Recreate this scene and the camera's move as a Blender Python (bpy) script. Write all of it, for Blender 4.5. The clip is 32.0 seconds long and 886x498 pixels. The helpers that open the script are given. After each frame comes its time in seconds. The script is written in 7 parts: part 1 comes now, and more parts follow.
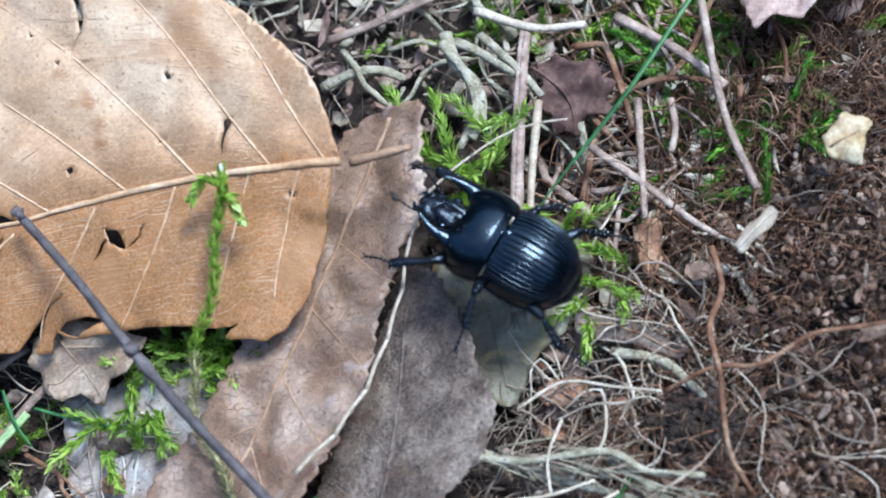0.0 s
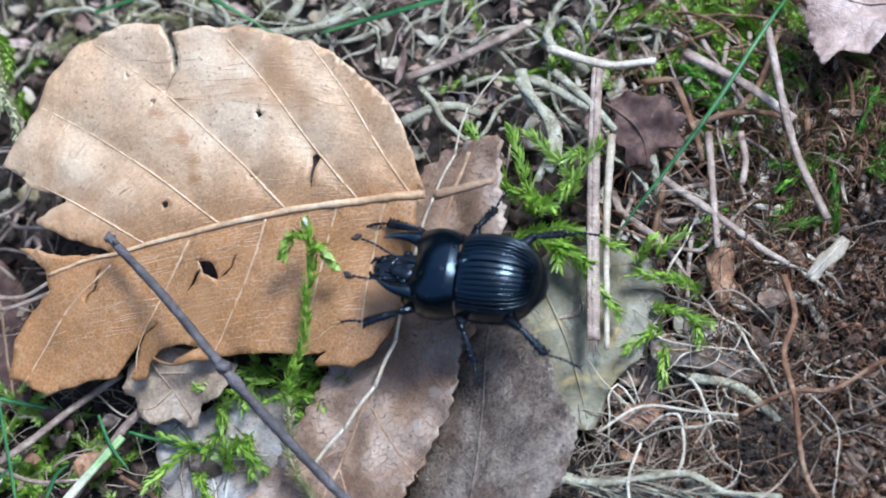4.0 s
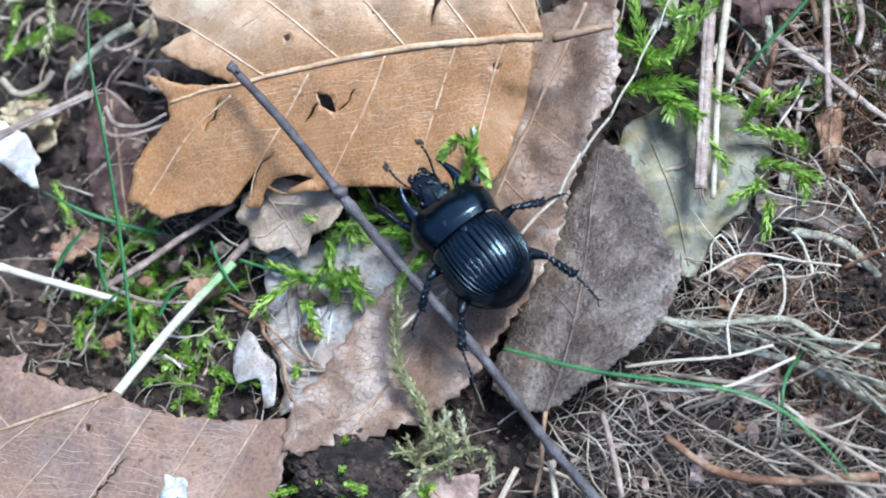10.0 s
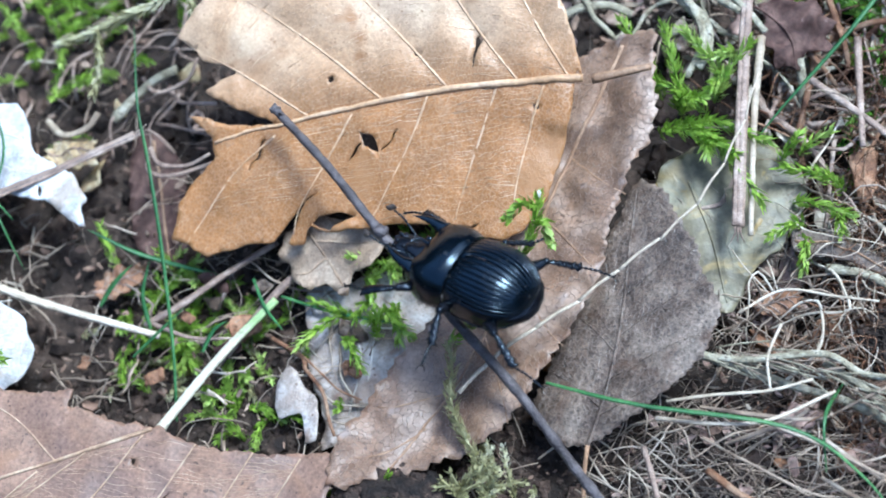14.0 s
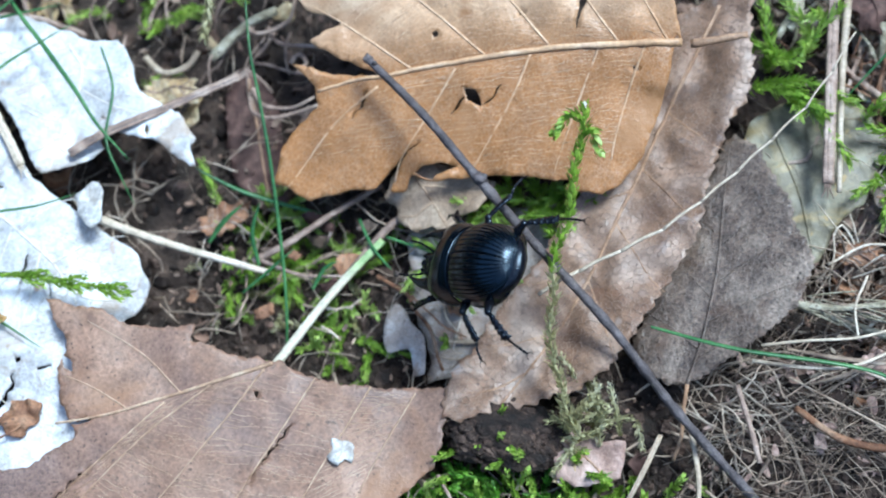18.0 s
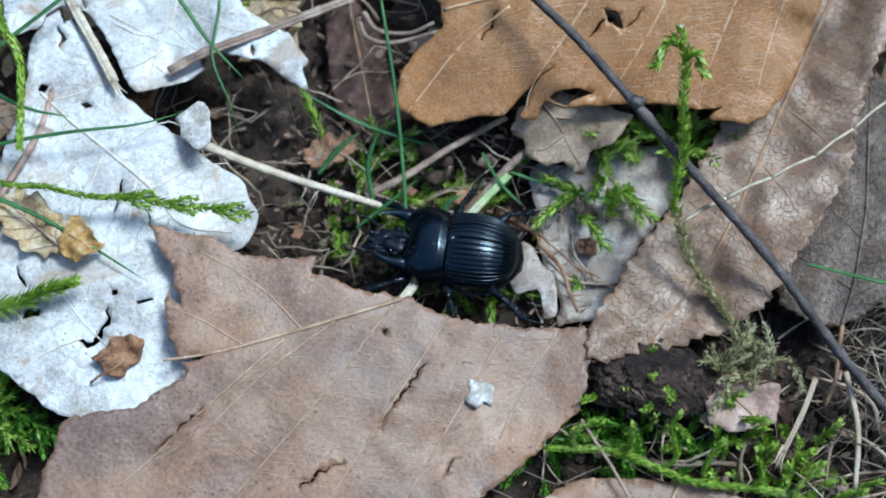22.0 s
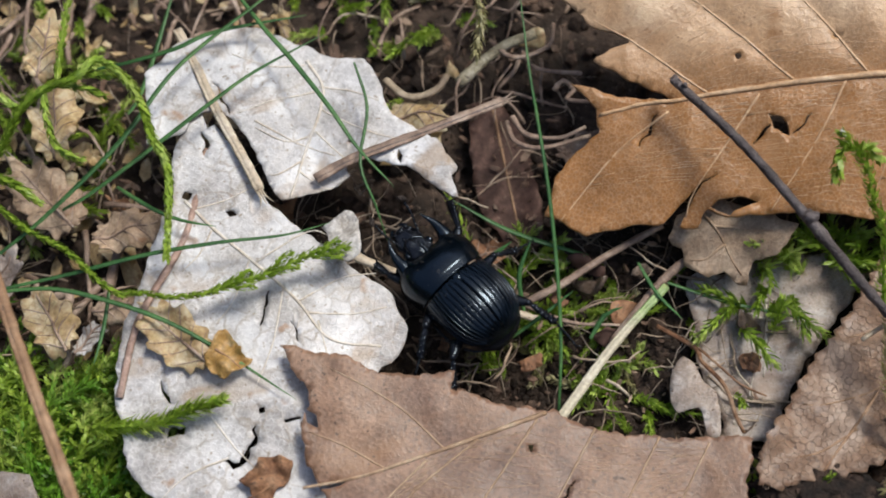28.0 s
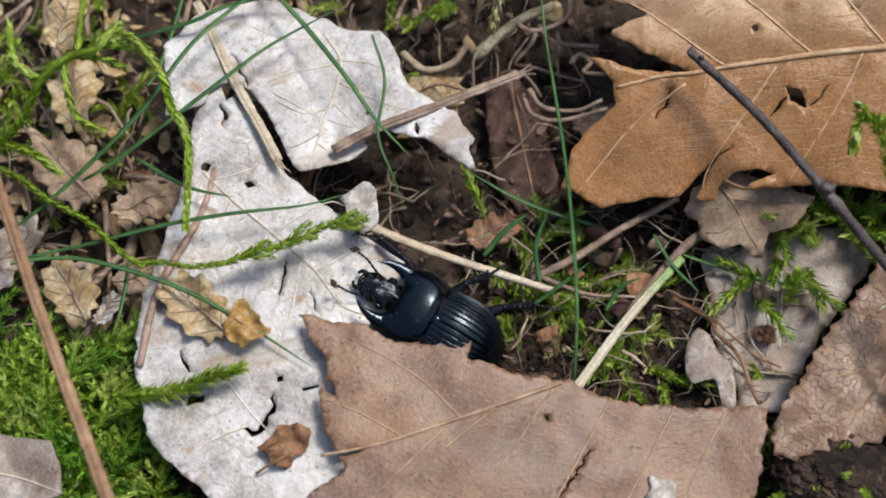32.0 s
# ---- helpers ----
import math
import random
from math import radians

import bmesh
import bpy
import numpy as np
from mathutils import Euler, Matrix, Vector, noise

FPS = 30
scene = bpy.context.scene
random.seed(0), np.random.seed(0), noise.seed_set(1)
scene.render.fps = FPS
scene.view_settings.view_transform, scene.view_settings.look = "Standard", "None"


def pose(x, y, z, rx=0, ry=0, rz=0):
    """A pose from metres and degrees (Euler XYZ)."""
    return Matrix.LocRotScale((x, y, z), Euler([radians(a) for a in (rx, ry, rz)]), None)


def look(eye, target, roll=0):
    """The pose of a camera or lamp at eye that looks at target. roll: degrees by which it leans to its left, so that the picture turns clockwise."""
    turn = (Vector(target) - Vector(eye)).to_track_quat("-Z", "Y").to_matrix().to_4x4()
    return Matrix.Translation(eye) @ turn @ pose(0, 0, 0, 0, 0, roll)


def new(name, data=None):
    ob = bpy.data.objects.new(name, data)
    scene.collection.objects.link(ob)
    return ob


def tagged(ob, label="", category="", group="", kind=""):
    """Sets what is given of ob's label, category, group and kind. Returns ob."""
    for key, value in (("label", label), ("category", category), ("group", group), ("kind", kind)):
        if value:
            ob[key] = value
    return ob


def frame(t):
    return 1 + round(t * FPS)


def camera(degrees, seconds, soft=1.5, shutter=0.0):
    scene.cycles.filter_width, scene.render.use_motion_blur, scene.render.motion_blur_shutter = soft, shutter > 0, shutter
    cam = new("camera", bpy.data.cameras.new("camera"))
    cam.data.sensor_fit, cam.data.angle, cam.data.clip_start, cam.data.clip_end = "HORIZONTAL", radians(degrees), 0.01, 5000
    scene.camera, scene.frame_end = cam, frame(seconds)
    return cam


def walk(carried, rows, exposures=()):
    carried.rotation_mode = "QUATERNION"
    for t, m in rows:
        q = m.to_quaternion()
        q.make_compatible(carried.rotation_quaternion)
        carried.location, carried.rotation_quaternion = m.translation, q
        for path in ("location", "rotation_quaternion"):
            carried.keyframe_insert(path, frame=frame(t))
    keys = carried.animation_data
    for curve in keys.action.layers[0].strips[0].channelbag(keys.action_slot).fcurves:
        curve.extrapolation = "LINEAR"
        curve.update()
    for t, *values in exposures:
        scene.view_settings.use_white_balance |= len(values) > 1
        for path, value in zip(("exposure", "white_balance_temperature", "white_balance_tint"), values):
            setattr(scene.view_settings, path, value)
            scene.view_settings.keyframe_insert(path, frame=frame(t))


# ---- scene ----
cam = camera(40.0, 32.0, soft=1.9)
# seconds, eye in metres, turn in degrees
PATH = [
    (0, 0.01249, 0.00259, 0.11482, 20.27, 7.20, 10.66),
    (0.5, 0.01369, 0.00284, 0.11455, 20.93, 7.92, 10.79),
    (1, 0.01403, 0.00264, 0.11504, 21.89, 8.33, 10.66),
    (1.5, 0.01289, 0.00241, 0.11637, 21.86, 8.01, 10.30),
    (2, 0.00903, 0.00263, 0.12023, 21.20, 7.73, 10.25),
    (2.5, 0.00989, 0.00238, 0.11957, 21.39, 8.88, 10.69),
    (4.5, 0.00710, -0.00053, 0.12068, 21.52, 8.48, 11.30),
    (5, 0.00560, -0.00206, 0.12222, 21.27, 8.83, 11.92),
    (5.5, 0.00472, -0.00386, 0.12159, 21.76, 9.13, 12.66),
    (6, 0.00381, -0.00436, 0.12326, 21.38, 9.50, 12.89),
    (6.5, 0.00482, -0.00586, 0.12195, 21.82, 10.99, 13.18),
    (7, 0.00469, -0.00793, 0.12162, 21.75, 10.93, 14.01),
    (7.5, 0.00378, -0.00900, 0.12075, 20.75, 10.27, 14.56),
    (8, 0.00402, -0.01042, 0.12019, 19.89, 9.59, 14.95),
    (8.5, 0.00392, -0.01070, 0.11985, 19.18, 9.23, 15.19),
    (9, 0.00414, -0.01014, 0.12069, 18.59, 9.18, 15.01),
    (9.5, 0.00438, -0.01088, 0.12048, 18.68, 9.52, 15.22),
    (10, 0.00473, -0.01087, 0.12047, 19.15, 9.65, 14.92),
    (10.5, 0.00460, -0.01160, 0.12092, 19.67, 9.87, 14.77),
    (11, 0.00398, -0.01202, 0.12056, 19.91, 9.88, 14.79),
    (11.5, 0.00504, -0.01390, 0.11987, 21.13, 10.26, 15.18),
    (12, 0.00531, -0.01440, 0.12059, 21.71, 10.59, 15.17),
    (12.5, 0.00381, -0.01494, 0.12133, 21.88, 10.88, 15.26),
    (13, 0.00401, -0.01471, 0.12098, 22.31, 10.77, 15.38),
    (13.5, 0.00378, -0.01505, 0.12118, 22.57, 10.56, 15.31),
    (15.5, -0.00762, -0.00907, 0.13016, 17.45, 7.24, 14.39),
    (16, -0.00976, -0.01047, 0.13243, 17.42, 6.94, 14.42),
    (16.5, -0.01026, -0.01122, 0.13280, 17.26, 7.15, 14.60),
    (17, -0.01156, -0.01262, 0.13234, 17.33, 6.80, 14.80),
    (17.5, -0.01218, -0.01294, 0.13272, 17.09, 6.68, 14.80),
    (18, -0.01713, -0.01517, 0.13458, 16.23, 6.11, 14.83),
    (18.5, -0.01949, -0.01696, 0.13370, 16.13, 5.78, 15.40),
    (19, -0.02036, -0.01849, 0.13420, 16.14, 5.62, 15.77),
    (19.5, -0.02221, -0.01835, 0.13568, 15.78, 5.80, 15.82),
    (20, -0.02907, -0.02322, 0.13586, 16.48, 4.81, 15.60),
    (20.5, -0.03286, -0.02647, 0.13145, 16.69, 4.44, 15.79),
    (21, -0.03840, -0.02868, 0.12865, 17.23, 2.96, 15.80),
    (21.5, -0.04191, -0.02996, 0.12618, 17.62, 1.02, 15.01),
    (22, -0.04324, -0.03059, 0.12423, 18.04, 0.03, 14.13),
    (22.5, -0.04591, -0.03214, 0.12612, 18.21, -0.48, 13.42),
    (23, -0.05112, -0.03517, 0.12548, 18.84, -0.36, 13.37),
    (23.5, -0.05570, -0.03613, 0.12540, 18.97, -0.08, 13.80),
    (24, -0.05988, -0.03675, 0.12715, 19.15, -0.44, 13.78),
    (24.5, -0.05855, -0.03559, 0.12960, 19.15, 0.59, 14.19),
    (26.5, -0.05566, -0.02750, 0.11641, 19.43, 2.44, 15.48),
    (27, -0.05533, -0.02694, 0.11741, 20.00, 2.33, 15.39),
    (27.5, -0.05499, -0.02648, 0.11972, 20.60, 2.25, 15.36),
    (28, -0.05527, -0.02679, 0.12102, 21.02, 2.25, 15.16),
    (28.5, -0.05463, -0.02625, 0.12263, 21.03, 2.56, 15.12),
    (29, -0.05523, -0.02769, 0.12258, 21.35, 2.34, 14.98),
    (29.5, -0.05554, -0.02777, 0.11937, 20.83, 2.90, 15.46),
    (30, -0.05499, -0.02588, 0.12108, 20.43, 2.81, 15.60),
    (30.5, -0.05534, -0.02757, 0.11988, 20.82, 2.73, 15.51),
    (31, -0.05524, -0.02821, 0.11963, 20.83, 2.66, 15.47),
    (31.5, -0.05542, -0.02856, 0.12009, 20.51, 2.59, 15.57),
    (32, -0.05550, -0.02866, 0.12120, 20.40, 2.62, 15.51),
]
walk(cam, [(t, pose(x, y, z, rx, ry, rz)) for t, x, y, z, rx, ry, rz in PATH],
     exposures=[(0.0, 1.12, 5000, 3), (6.0, 1.02, 5000, 3), (10.0, 1.25, 4900, 1), (13.0, 1.29, 4900, 1), (17.0, 1.12, 4950, -1), (20.0, 0.86, 5080, -3), (23.0, 0.48, 5250, -4), (24.5, 0.38, 5700, 0), (26.5, 0.25, 6500, 8), (32.0, 0.29, 6650, 9)])

cam.data.dof.use_dof, cam.data.dof.focus_distance, cam.data.dof.aperture_fstop = True, 0.125, 24.0

# ---- light: bright open sky over a clearing, soft sun ----
SUN_UP, SUN_TURN = 60, 38
world = bpy.data.worlds.new("sky")
scene.world = world
world.use_nodes = True
sky = world.node_tree.nodes.new("ShaderNodeTexSky")
sky.sky_type = "NISHITA"
sky.sun_disc = False
sky.sun_elevation, sky.sun_rotation = radians(SUN_UP), radians(SUN_TURN)
sky.air_density, sky.dust_density = 1.0, 2.5
back = world.node_tree.nodes["Background"]
back.inputs["Strength"].default_value = 0.125
world.node_tree.links.new(sky.outputs[0], back.inputs["Color"])
sun = new("sun", bpy.data.lights.new("sun", "SUN"))
sun.data.energy, sun.data.angle, sun.data.color = 2.35, radians(16), (1.0, 0.95, 0.88)
ang = radians(90 - SUN_TURN)
sun.matrix_world = look((0, 0, 0), (-math.cos(ang) * math.cos(radians(SUN_UP)), -math.sin(ang) * math.cos(radians(SUN_UP)), -math.sin(radians(SUN_UP))))

# ---- materials ----
MM = 0.001


def material(name, colours, size=4.0, fine=0.5, rough=0.6, bump=0.3, metal=0.0, spots=None, vary=0.0, spec=0.5, net=0.0, mottle=0.35, sheen=0.0, spread=0.12, stain=None, specks=None, wrinkle=0.0, web=None, patch=0.4, turn=None, thin=0.0):
    """A procedural surface. colours: low, middle, high of the large blotches; size, fine: blotch and grain in mm; bump: relief strength;
    spots: colour of scattered specks; vary: spread between separate pieces; net: cell size in mm of fine leaf veins;
    wrinkle: strength of the coarser relief; web: size in mm, colour and weight of coarser veins; patch: contrast of middle-sized blotches;
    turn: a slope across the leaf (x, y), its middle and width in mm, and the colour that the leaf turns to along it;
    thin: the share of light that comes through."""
    m = bpy.data.materials.new(name)
    m.use_nodes = True
    t = m.node_tree
    n, l = t.nodes, t.links
    b = n["Principled BSDF"]
    at = n.new("ShaderNodeTexCoord").outputs["Object"]

    def noise_of(mm, detail=4.0, dist=0.0):
        q = n.new("ShaderNodeTexNoise")
        q.inputs["Scale"].default_value, q.inputs["Detail"].default_value, q.inputs["Distortion"].default_value = 1000.0 / mm, detail, dist
        l.new(at, q.inputs["Vector"])
        return q.outputs["Fac"]

    def mixed(kind, fac, a, c):
        q = n.new("ShaderNodeMix")
        q.data_type, q.blend_type = "RGBA", kind
        if isinstance(fac, float):
            q.inputs[0].default_value = fac
        else:
            l.new(fac, q.inputs[0])
        for s, v in ((6, a), (7, c)):
            if isinstance(v, tuple):
                q.inputs[s].default_value = (*v, 1)
            else:
                l.new(v, q.inputs[s])
        return q.outputs[2]

    def ramp_of(fac, stops):
        q = n.new("ShaderNodeValToRGB")
        e = q.color_ramp.elements
        while len(e) < len(stops):
            e.new(0.5)
        for el, (p, c) in zip(e, stops):
            el.position, el.color = p, (*c, 1)
        l.new(fac, q.inputs[0])
        return q.outputs[0]

    large, grain = noise_of(size, 3.0, 0.4), noise_of(fine, 5.0)
    col = ramp_of(large, [(0.32, colours[0]), (0.5, colours[1]), (0.68, colours[2])])
    middle = noise_of(size * 0.28, 4.0, 0.6)
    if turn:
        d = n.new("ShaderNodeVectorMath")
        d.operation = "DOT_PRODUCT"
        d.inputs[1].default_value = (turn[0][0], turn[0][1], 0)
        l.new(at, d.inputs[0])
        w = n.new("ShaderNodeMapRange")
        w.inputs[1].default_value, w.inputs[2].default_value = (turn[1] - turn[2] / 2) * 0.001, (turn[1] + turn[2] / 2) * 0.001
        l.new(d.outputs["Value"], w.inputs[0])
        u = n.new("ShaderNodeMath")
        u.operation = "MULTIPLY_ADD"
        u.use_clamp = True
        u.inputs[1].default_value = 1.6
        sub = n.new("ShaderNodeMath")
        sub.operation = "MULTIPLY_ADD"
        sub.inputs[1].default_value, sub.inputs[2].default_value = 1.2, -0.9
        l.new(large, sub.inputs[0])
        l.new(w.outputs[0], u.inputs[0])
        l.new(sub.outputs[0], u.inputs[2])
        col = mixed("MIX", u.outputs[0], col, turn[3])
    col = mixed("OVERLAY", patch, col, ramp_of(middle, [(0.32, (0.3, 0.3, 0.3)), (0.68, (0.68, 0.68, 0.68))]))
    col = mixed("OVERLAY", mottle, col, ramp_of(grain, [(0.3, (0.2, 0.2, 0.2)), (0.7, (0.8, 0.8, 0.8))]))
    height = grain
    if net:
        v = n.new("ShaderNodeTexVoronoi")
        v.feature = "DISTANCE_TO_EDGE"
        v.inputs["Scale"].default_value = 1000.0 / net
        warp = n.new("ShaderNodeTexNoise")
        warp.inputs["Scale"].default_value = 1000.0 / (net * 1.6)
        l.new(at, warp.inputs["Vector"])
        bent = n.new("ShaderNodeVectorMath")
        bent.operation = "MULTIPLY_ADD"
        bent.inputs[1].default_value = (net * 0.0011,) * 3
        l.new(warp.outputs["Color"], bent.inputs[0])
        l.new(at, bent.inputs[2])
        l.new(bent.outputs[0], v.inputs["Vector"])
        lines = ramp_of(v.outputs["Distance"], [(0.0, (1, 1, 1)), (0.085, (0, 0, 0))])
        soft = n.new("ShaderNodeMath")
        soft.operation = "MULTIPLY"
        soft.inputs[1].default_value = 0.26
        l.new(lines, soft.inputs[0])
        col = mixed("MIX", soft.outputs[0], col, tuple(min(1.0, 1.25 * c) for c in colours[2]))
        add = n.new("ShaderNodeMath")
        add.operation = "MULTIPLY_ADD"
        add.inputs[1].default_value = 0.45
        l.new(lines, add.inputs[0])
        l.new(grain, add.inputs[2])
        height = add.outputs[0]
    if web:
        v2 = n.new("ShaderNodeTexVoronoi")
        v2.feature = "DISTANCE_TO_EDGE"
        v2.inputs["Scale"].default_value = 1000.0 / web[0]
        w2 = n.new("ShaderNodeTexNoise")
        w2.inputs["Scale"].default_value, w2.inputs["Detail"].default_value = 1000.0 / (web[0] * 0.9), 3.0
        l.new(at, w2.inputs["Vector"])
        c2 = n.new("ShaderNodeVectorMath")
        c2.operation = "MULTIPLY_ADD"
        c2.inputs[1].default_value = (web[0] * 0.0013,) * 3
        l.new(w2.outputs["Color"], c2.inputs[0])
        l.new(at, c2.inputs[2])
        l.new(c2.outputs[0], v2.inputs["Vector"])
        line2 = ramp_of(v2.outputs["Distance"], [(0.02, (web[2],) * 3), (0.085, (0, 0, 0))])
        gap = n.new("ShaderNodeMath")
        gap.operation = "MULTIPLY"
        l.new(line2, gap.inputs[0])
        l.new(ramp_of(noise_of(size * 0.6, 2.0), [(0.4 - 0.4 * (web[2] > 0.9), (0, 0, 0)), (0.6 - 0.55 * (web[2] > 0.9), (1, 1, 1))]), gap.inputs[1])
        col = mixed("MIX", gap.outputs[0], col, web[1])
        up = n.new("ShaderNodeMath")
        up.operation = "MULTIPLY_ADD"
        up.inputs[1].default_value = 0.8
        l.new(gap.outputs[0], up.inputs[0])
        l.new(height, up.inputs[2])
        height = up.outputs[0]
    if spots:
        col = mixed("MIX", ramp_of(noise_of(size * 0.45, 2.0), [(0.67, (0, 0, 0)), (0.73, (0.75, 0.75, 0.75))]), col, spots)
    if stain:
        col = mixed("MIX", ramp_of(noise_of(size * 1.3, 5.0, 1.2), [(0.56, (0, 0, 0)), (0.66, (0.7, 0.7, 0.7))]), col, stain)
    if specks:
        col = mixed("MIX", ramp_of(noise_of(0.8, 1.0), [(0.73, (0, 0, 0)), (0.75, (0.8, 0.8, 0.8))]), col, specks)
        col = mixed("MIX", ramp_of(noise_of(0.42, 0.0), [(0.77, (0, 0, 0)), (0.79, (0.85, 0.85, 0.85))]), col, specks)
    if vary:
        r = ramp_of(n.new("ShaderNodeNewGeometry").outputs["Random Per Island"], [(0.0, (1 - vary,) * 3), (1.0, (1.0, 1.0, 1.0))])
        col = mixed("MULTIPLY", 1.0, col, r)
    l.new(col, b.inputs["Base Color"])
    b.inputs["Metallic"].default_value = metal
    b.inputs["Specular IOR Level"].default_value = spec
    rr = n.new("ShaderNodeMapRange")
    rr.inputs[3].default_value, rr.inputs[4].default_value = max(0.02, rough - spread), min(1.0, rough + spread)
    l.new(grain, rr.inputs[0])
    l.new(rr.outputs[0], b.inputs["Roughness"])
    k = n.new("ShaderNodeBump")
    k.inputs["Strength"].default_value, k.inputs["Distance"].default_value = bump, 0.0003
    l.new(height, k.inputs["Height"])
    if wrinkle:
        k2 = n.new("ShaderNodeBump")
        k2.inputs["Strength"].default_value, k2.inputs["Distance"].default_value = wrinkle * 0.55, 0.0013
        l.new(noise_of(3.2, 1.5), k2.inputs["Height"])
        l.new(k2.outputs[0], k.inputs["Normal"])
    l.new(k.outputs[0], b.inputs["Normal"])
    if thin:
        tr, ms = n.new("ShaderNodeBsdfTranslucent"), n.new("ShaderNodeMixShader")
        ms.inputs[0].default_value = thin
        l.new(mixed("SOFT_LIGHT", 0.5, col, col), tr.inputs["Color"])
        l.new(b.outputs[0], ms.inputs[1])
        l.new(tr.outputs[0], ms.inputs[2])
        l.new(ms.outputs[0], n["Material Output"].inputs["Surface"])
    if sheen:
        b.inputs["Sheen Weight"].default_value = sheen
    return m


SOIL = material("dark crumbly soil", [(0.016, 0.011, 0.008), (0.038, 0.026, 0.019), (0.08, 0.055, 0.041)], 4, 0.5, 0.85, 1.0, spec=0.3, specks=(0.13, 0.1, 0.08), mottle=0.6)
CRUMB = material("soil crumbs", [(0.02, 0.013, 0.01), (0.07, 0.043, 0.03), (0.17, 0.115, 0.085)], 2, 0.3, 0.8, 0.9, vary=0.75, spec=0.35)
# below the midrib turn adds the leaf's orange, and that half's shade as colour
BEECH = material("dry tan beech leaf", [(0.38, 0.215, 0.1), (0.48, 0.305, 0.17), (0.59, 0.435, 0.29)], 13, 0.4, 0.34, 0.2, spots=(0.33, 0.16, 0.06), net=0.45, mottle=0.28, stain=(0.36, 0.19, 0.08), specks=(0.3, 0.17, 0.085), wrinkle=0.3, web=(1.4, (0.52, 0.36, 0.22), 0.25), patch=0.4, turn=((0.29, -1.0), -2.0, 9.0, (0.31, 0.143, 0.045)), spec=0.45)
BEECH_VEIN = material("leaf vein tan", [(0.44, 0.27, 0.14), (0.54, 0.36, 0.21), (0.6, 0.44, 0.29)], 5, 0.4, 0.4, 0.3)
STALK = material("leaf stalk brown", [(0.2, 0.11, 0.06), (0.3, 0.18, 0.1), (0.4, 0.26, 0.16)], 3, 0.3, 0.6, 0.4)
FRONT = material("matt brown dry leaf", [(0.155, 0.1, 0.08), (0.205, 0.118, 0.075), (0.27, 0.17, 0.115)], 12, 0.4, 0.42, 0.16, net=0.6, mottle=0.6, spots=(0.14, 0.085, 0.06), specks=(0.06, 0.038, 0.026), wrinkle=0.14, patch=0.5, spec=0.45, stain=(0.265, 0.14, 0.068), web=(1.6, (0.25, 0.16, 0.1), 0.25))
FRONT_VEIN = material("brown leaf vein", [(0.26, 0.16, 0.09), (0.4, 0.275, 0.175), (0.5, 0.38, 0.26)], 2.5, 0.3, 0.55, 0.3)
NETLEAF = material("net-veined brown leaf", [(0.14, 0.078, 0.045), (0.235, 0.145, 0.09), (0.35, 0.255, 0.19)], 7, 0.45, 0.44, 0.2, spots=(0.32, 0.25, 0.21), net=0.5, mottle=0.3, stain=(0.15, 0.075, 0.04), specks=(0.1, 0.06, 0.042), wrinkle=0.55, patch=0.65)
GREYLEAF = material("decayed grey-brown leaf", [(0.052, 0.035, 0.025), (0.11, 0.077, 0.056), (0.22, 0.17, 0.13)], 4, 0.4, 0.4, 0.45, spots=(0.06, 0.04, 0.03), net=0.45, mottle=0.8, stain=(0.1, 0.06, 0.038), specks=(0.035, 0.023, 0.018), wrinkle=0.35, web=(0.8, (0.22, 0.17, 0.135), 0.3), patch=0.8)
PALE = material("bleached silvery leaf", [(0.32, 0.3, 0.285), (0.53, 0.525, 0.525), (0.7, 0.71, 0.72)], 7, 0.5, 0.4, 0.3, spots=(0.36, 0.22, 0.13), net=0.6, mottle=0.3, stain=(0.36, 0.27, 0.19), specks=(0.3, 0.26, 0.21), wrinkle=0.3, web=(2.4, (0.3, 0.25, 0.19), 0.5), patch=0.5)
STAINED = material("stained grey-brown leaf", [(0.2, 0.14, 0.1), (0.34, 0.28, 0.235), (0.52, 0.49, 0.47)], 5, 0.4, 0.45, 0.2, spots=(0.22, 0.13, 0.08), net=0.45, stain=(0.24, 0.15, 0.1), specks=(0.14, 0.09, 0.06), wrinkle=0.5, web=(1.8, (0.26, 0.2, 0.15), 0.5), patch=0.6)
NET_VEIN = material("raised net veins", [(0.19, 0.125, 0.085), (0.28, 0.195, 0.14), (0.37, 0.275, 0.21)], 4, 0.3, 0.45, 0.2)
PALE_VEIN = material("bleached leaf vein", [(0.5, 0.43, 0.34), (0.63, 0.58, 0.5), (0.72, 0.69, 0.63)], 3, 0.3, 0.5, 0.3)
YELLOW = material("decayed yellowish leaf", [(0.08, 0.068, 0.038), (0.165, 0.14, 0.08), (0.25, 0.235, 0.165)], 4, 0.5, 0.5, 0.25, spots=(0.33, 0.22, 0.06), mottle=0.3, wrinkle=0.6, web=(2.0, (0.25, 0.2, 0.12), 0.4), stain=(0.34, 0.25, 0.1))
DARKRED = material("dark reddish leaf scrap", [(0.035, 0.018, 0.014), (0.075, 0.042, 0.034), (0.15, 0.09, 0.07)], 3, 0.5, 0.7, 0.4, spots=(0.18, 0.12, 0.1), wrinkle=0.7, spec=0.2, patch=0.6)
PINK = material("pale pinkish dry leaf", [(0.26, 0.16, 0.12), (0.36, 0.24, 0.19), (0.45, 0.33, 0.28)], 4, 0.5, 0.5, 0.3, net=0.7, wrinkle=0.6, web=(1.8, (0.2, 0.12, 0.09), 0.5), patch=0.55)
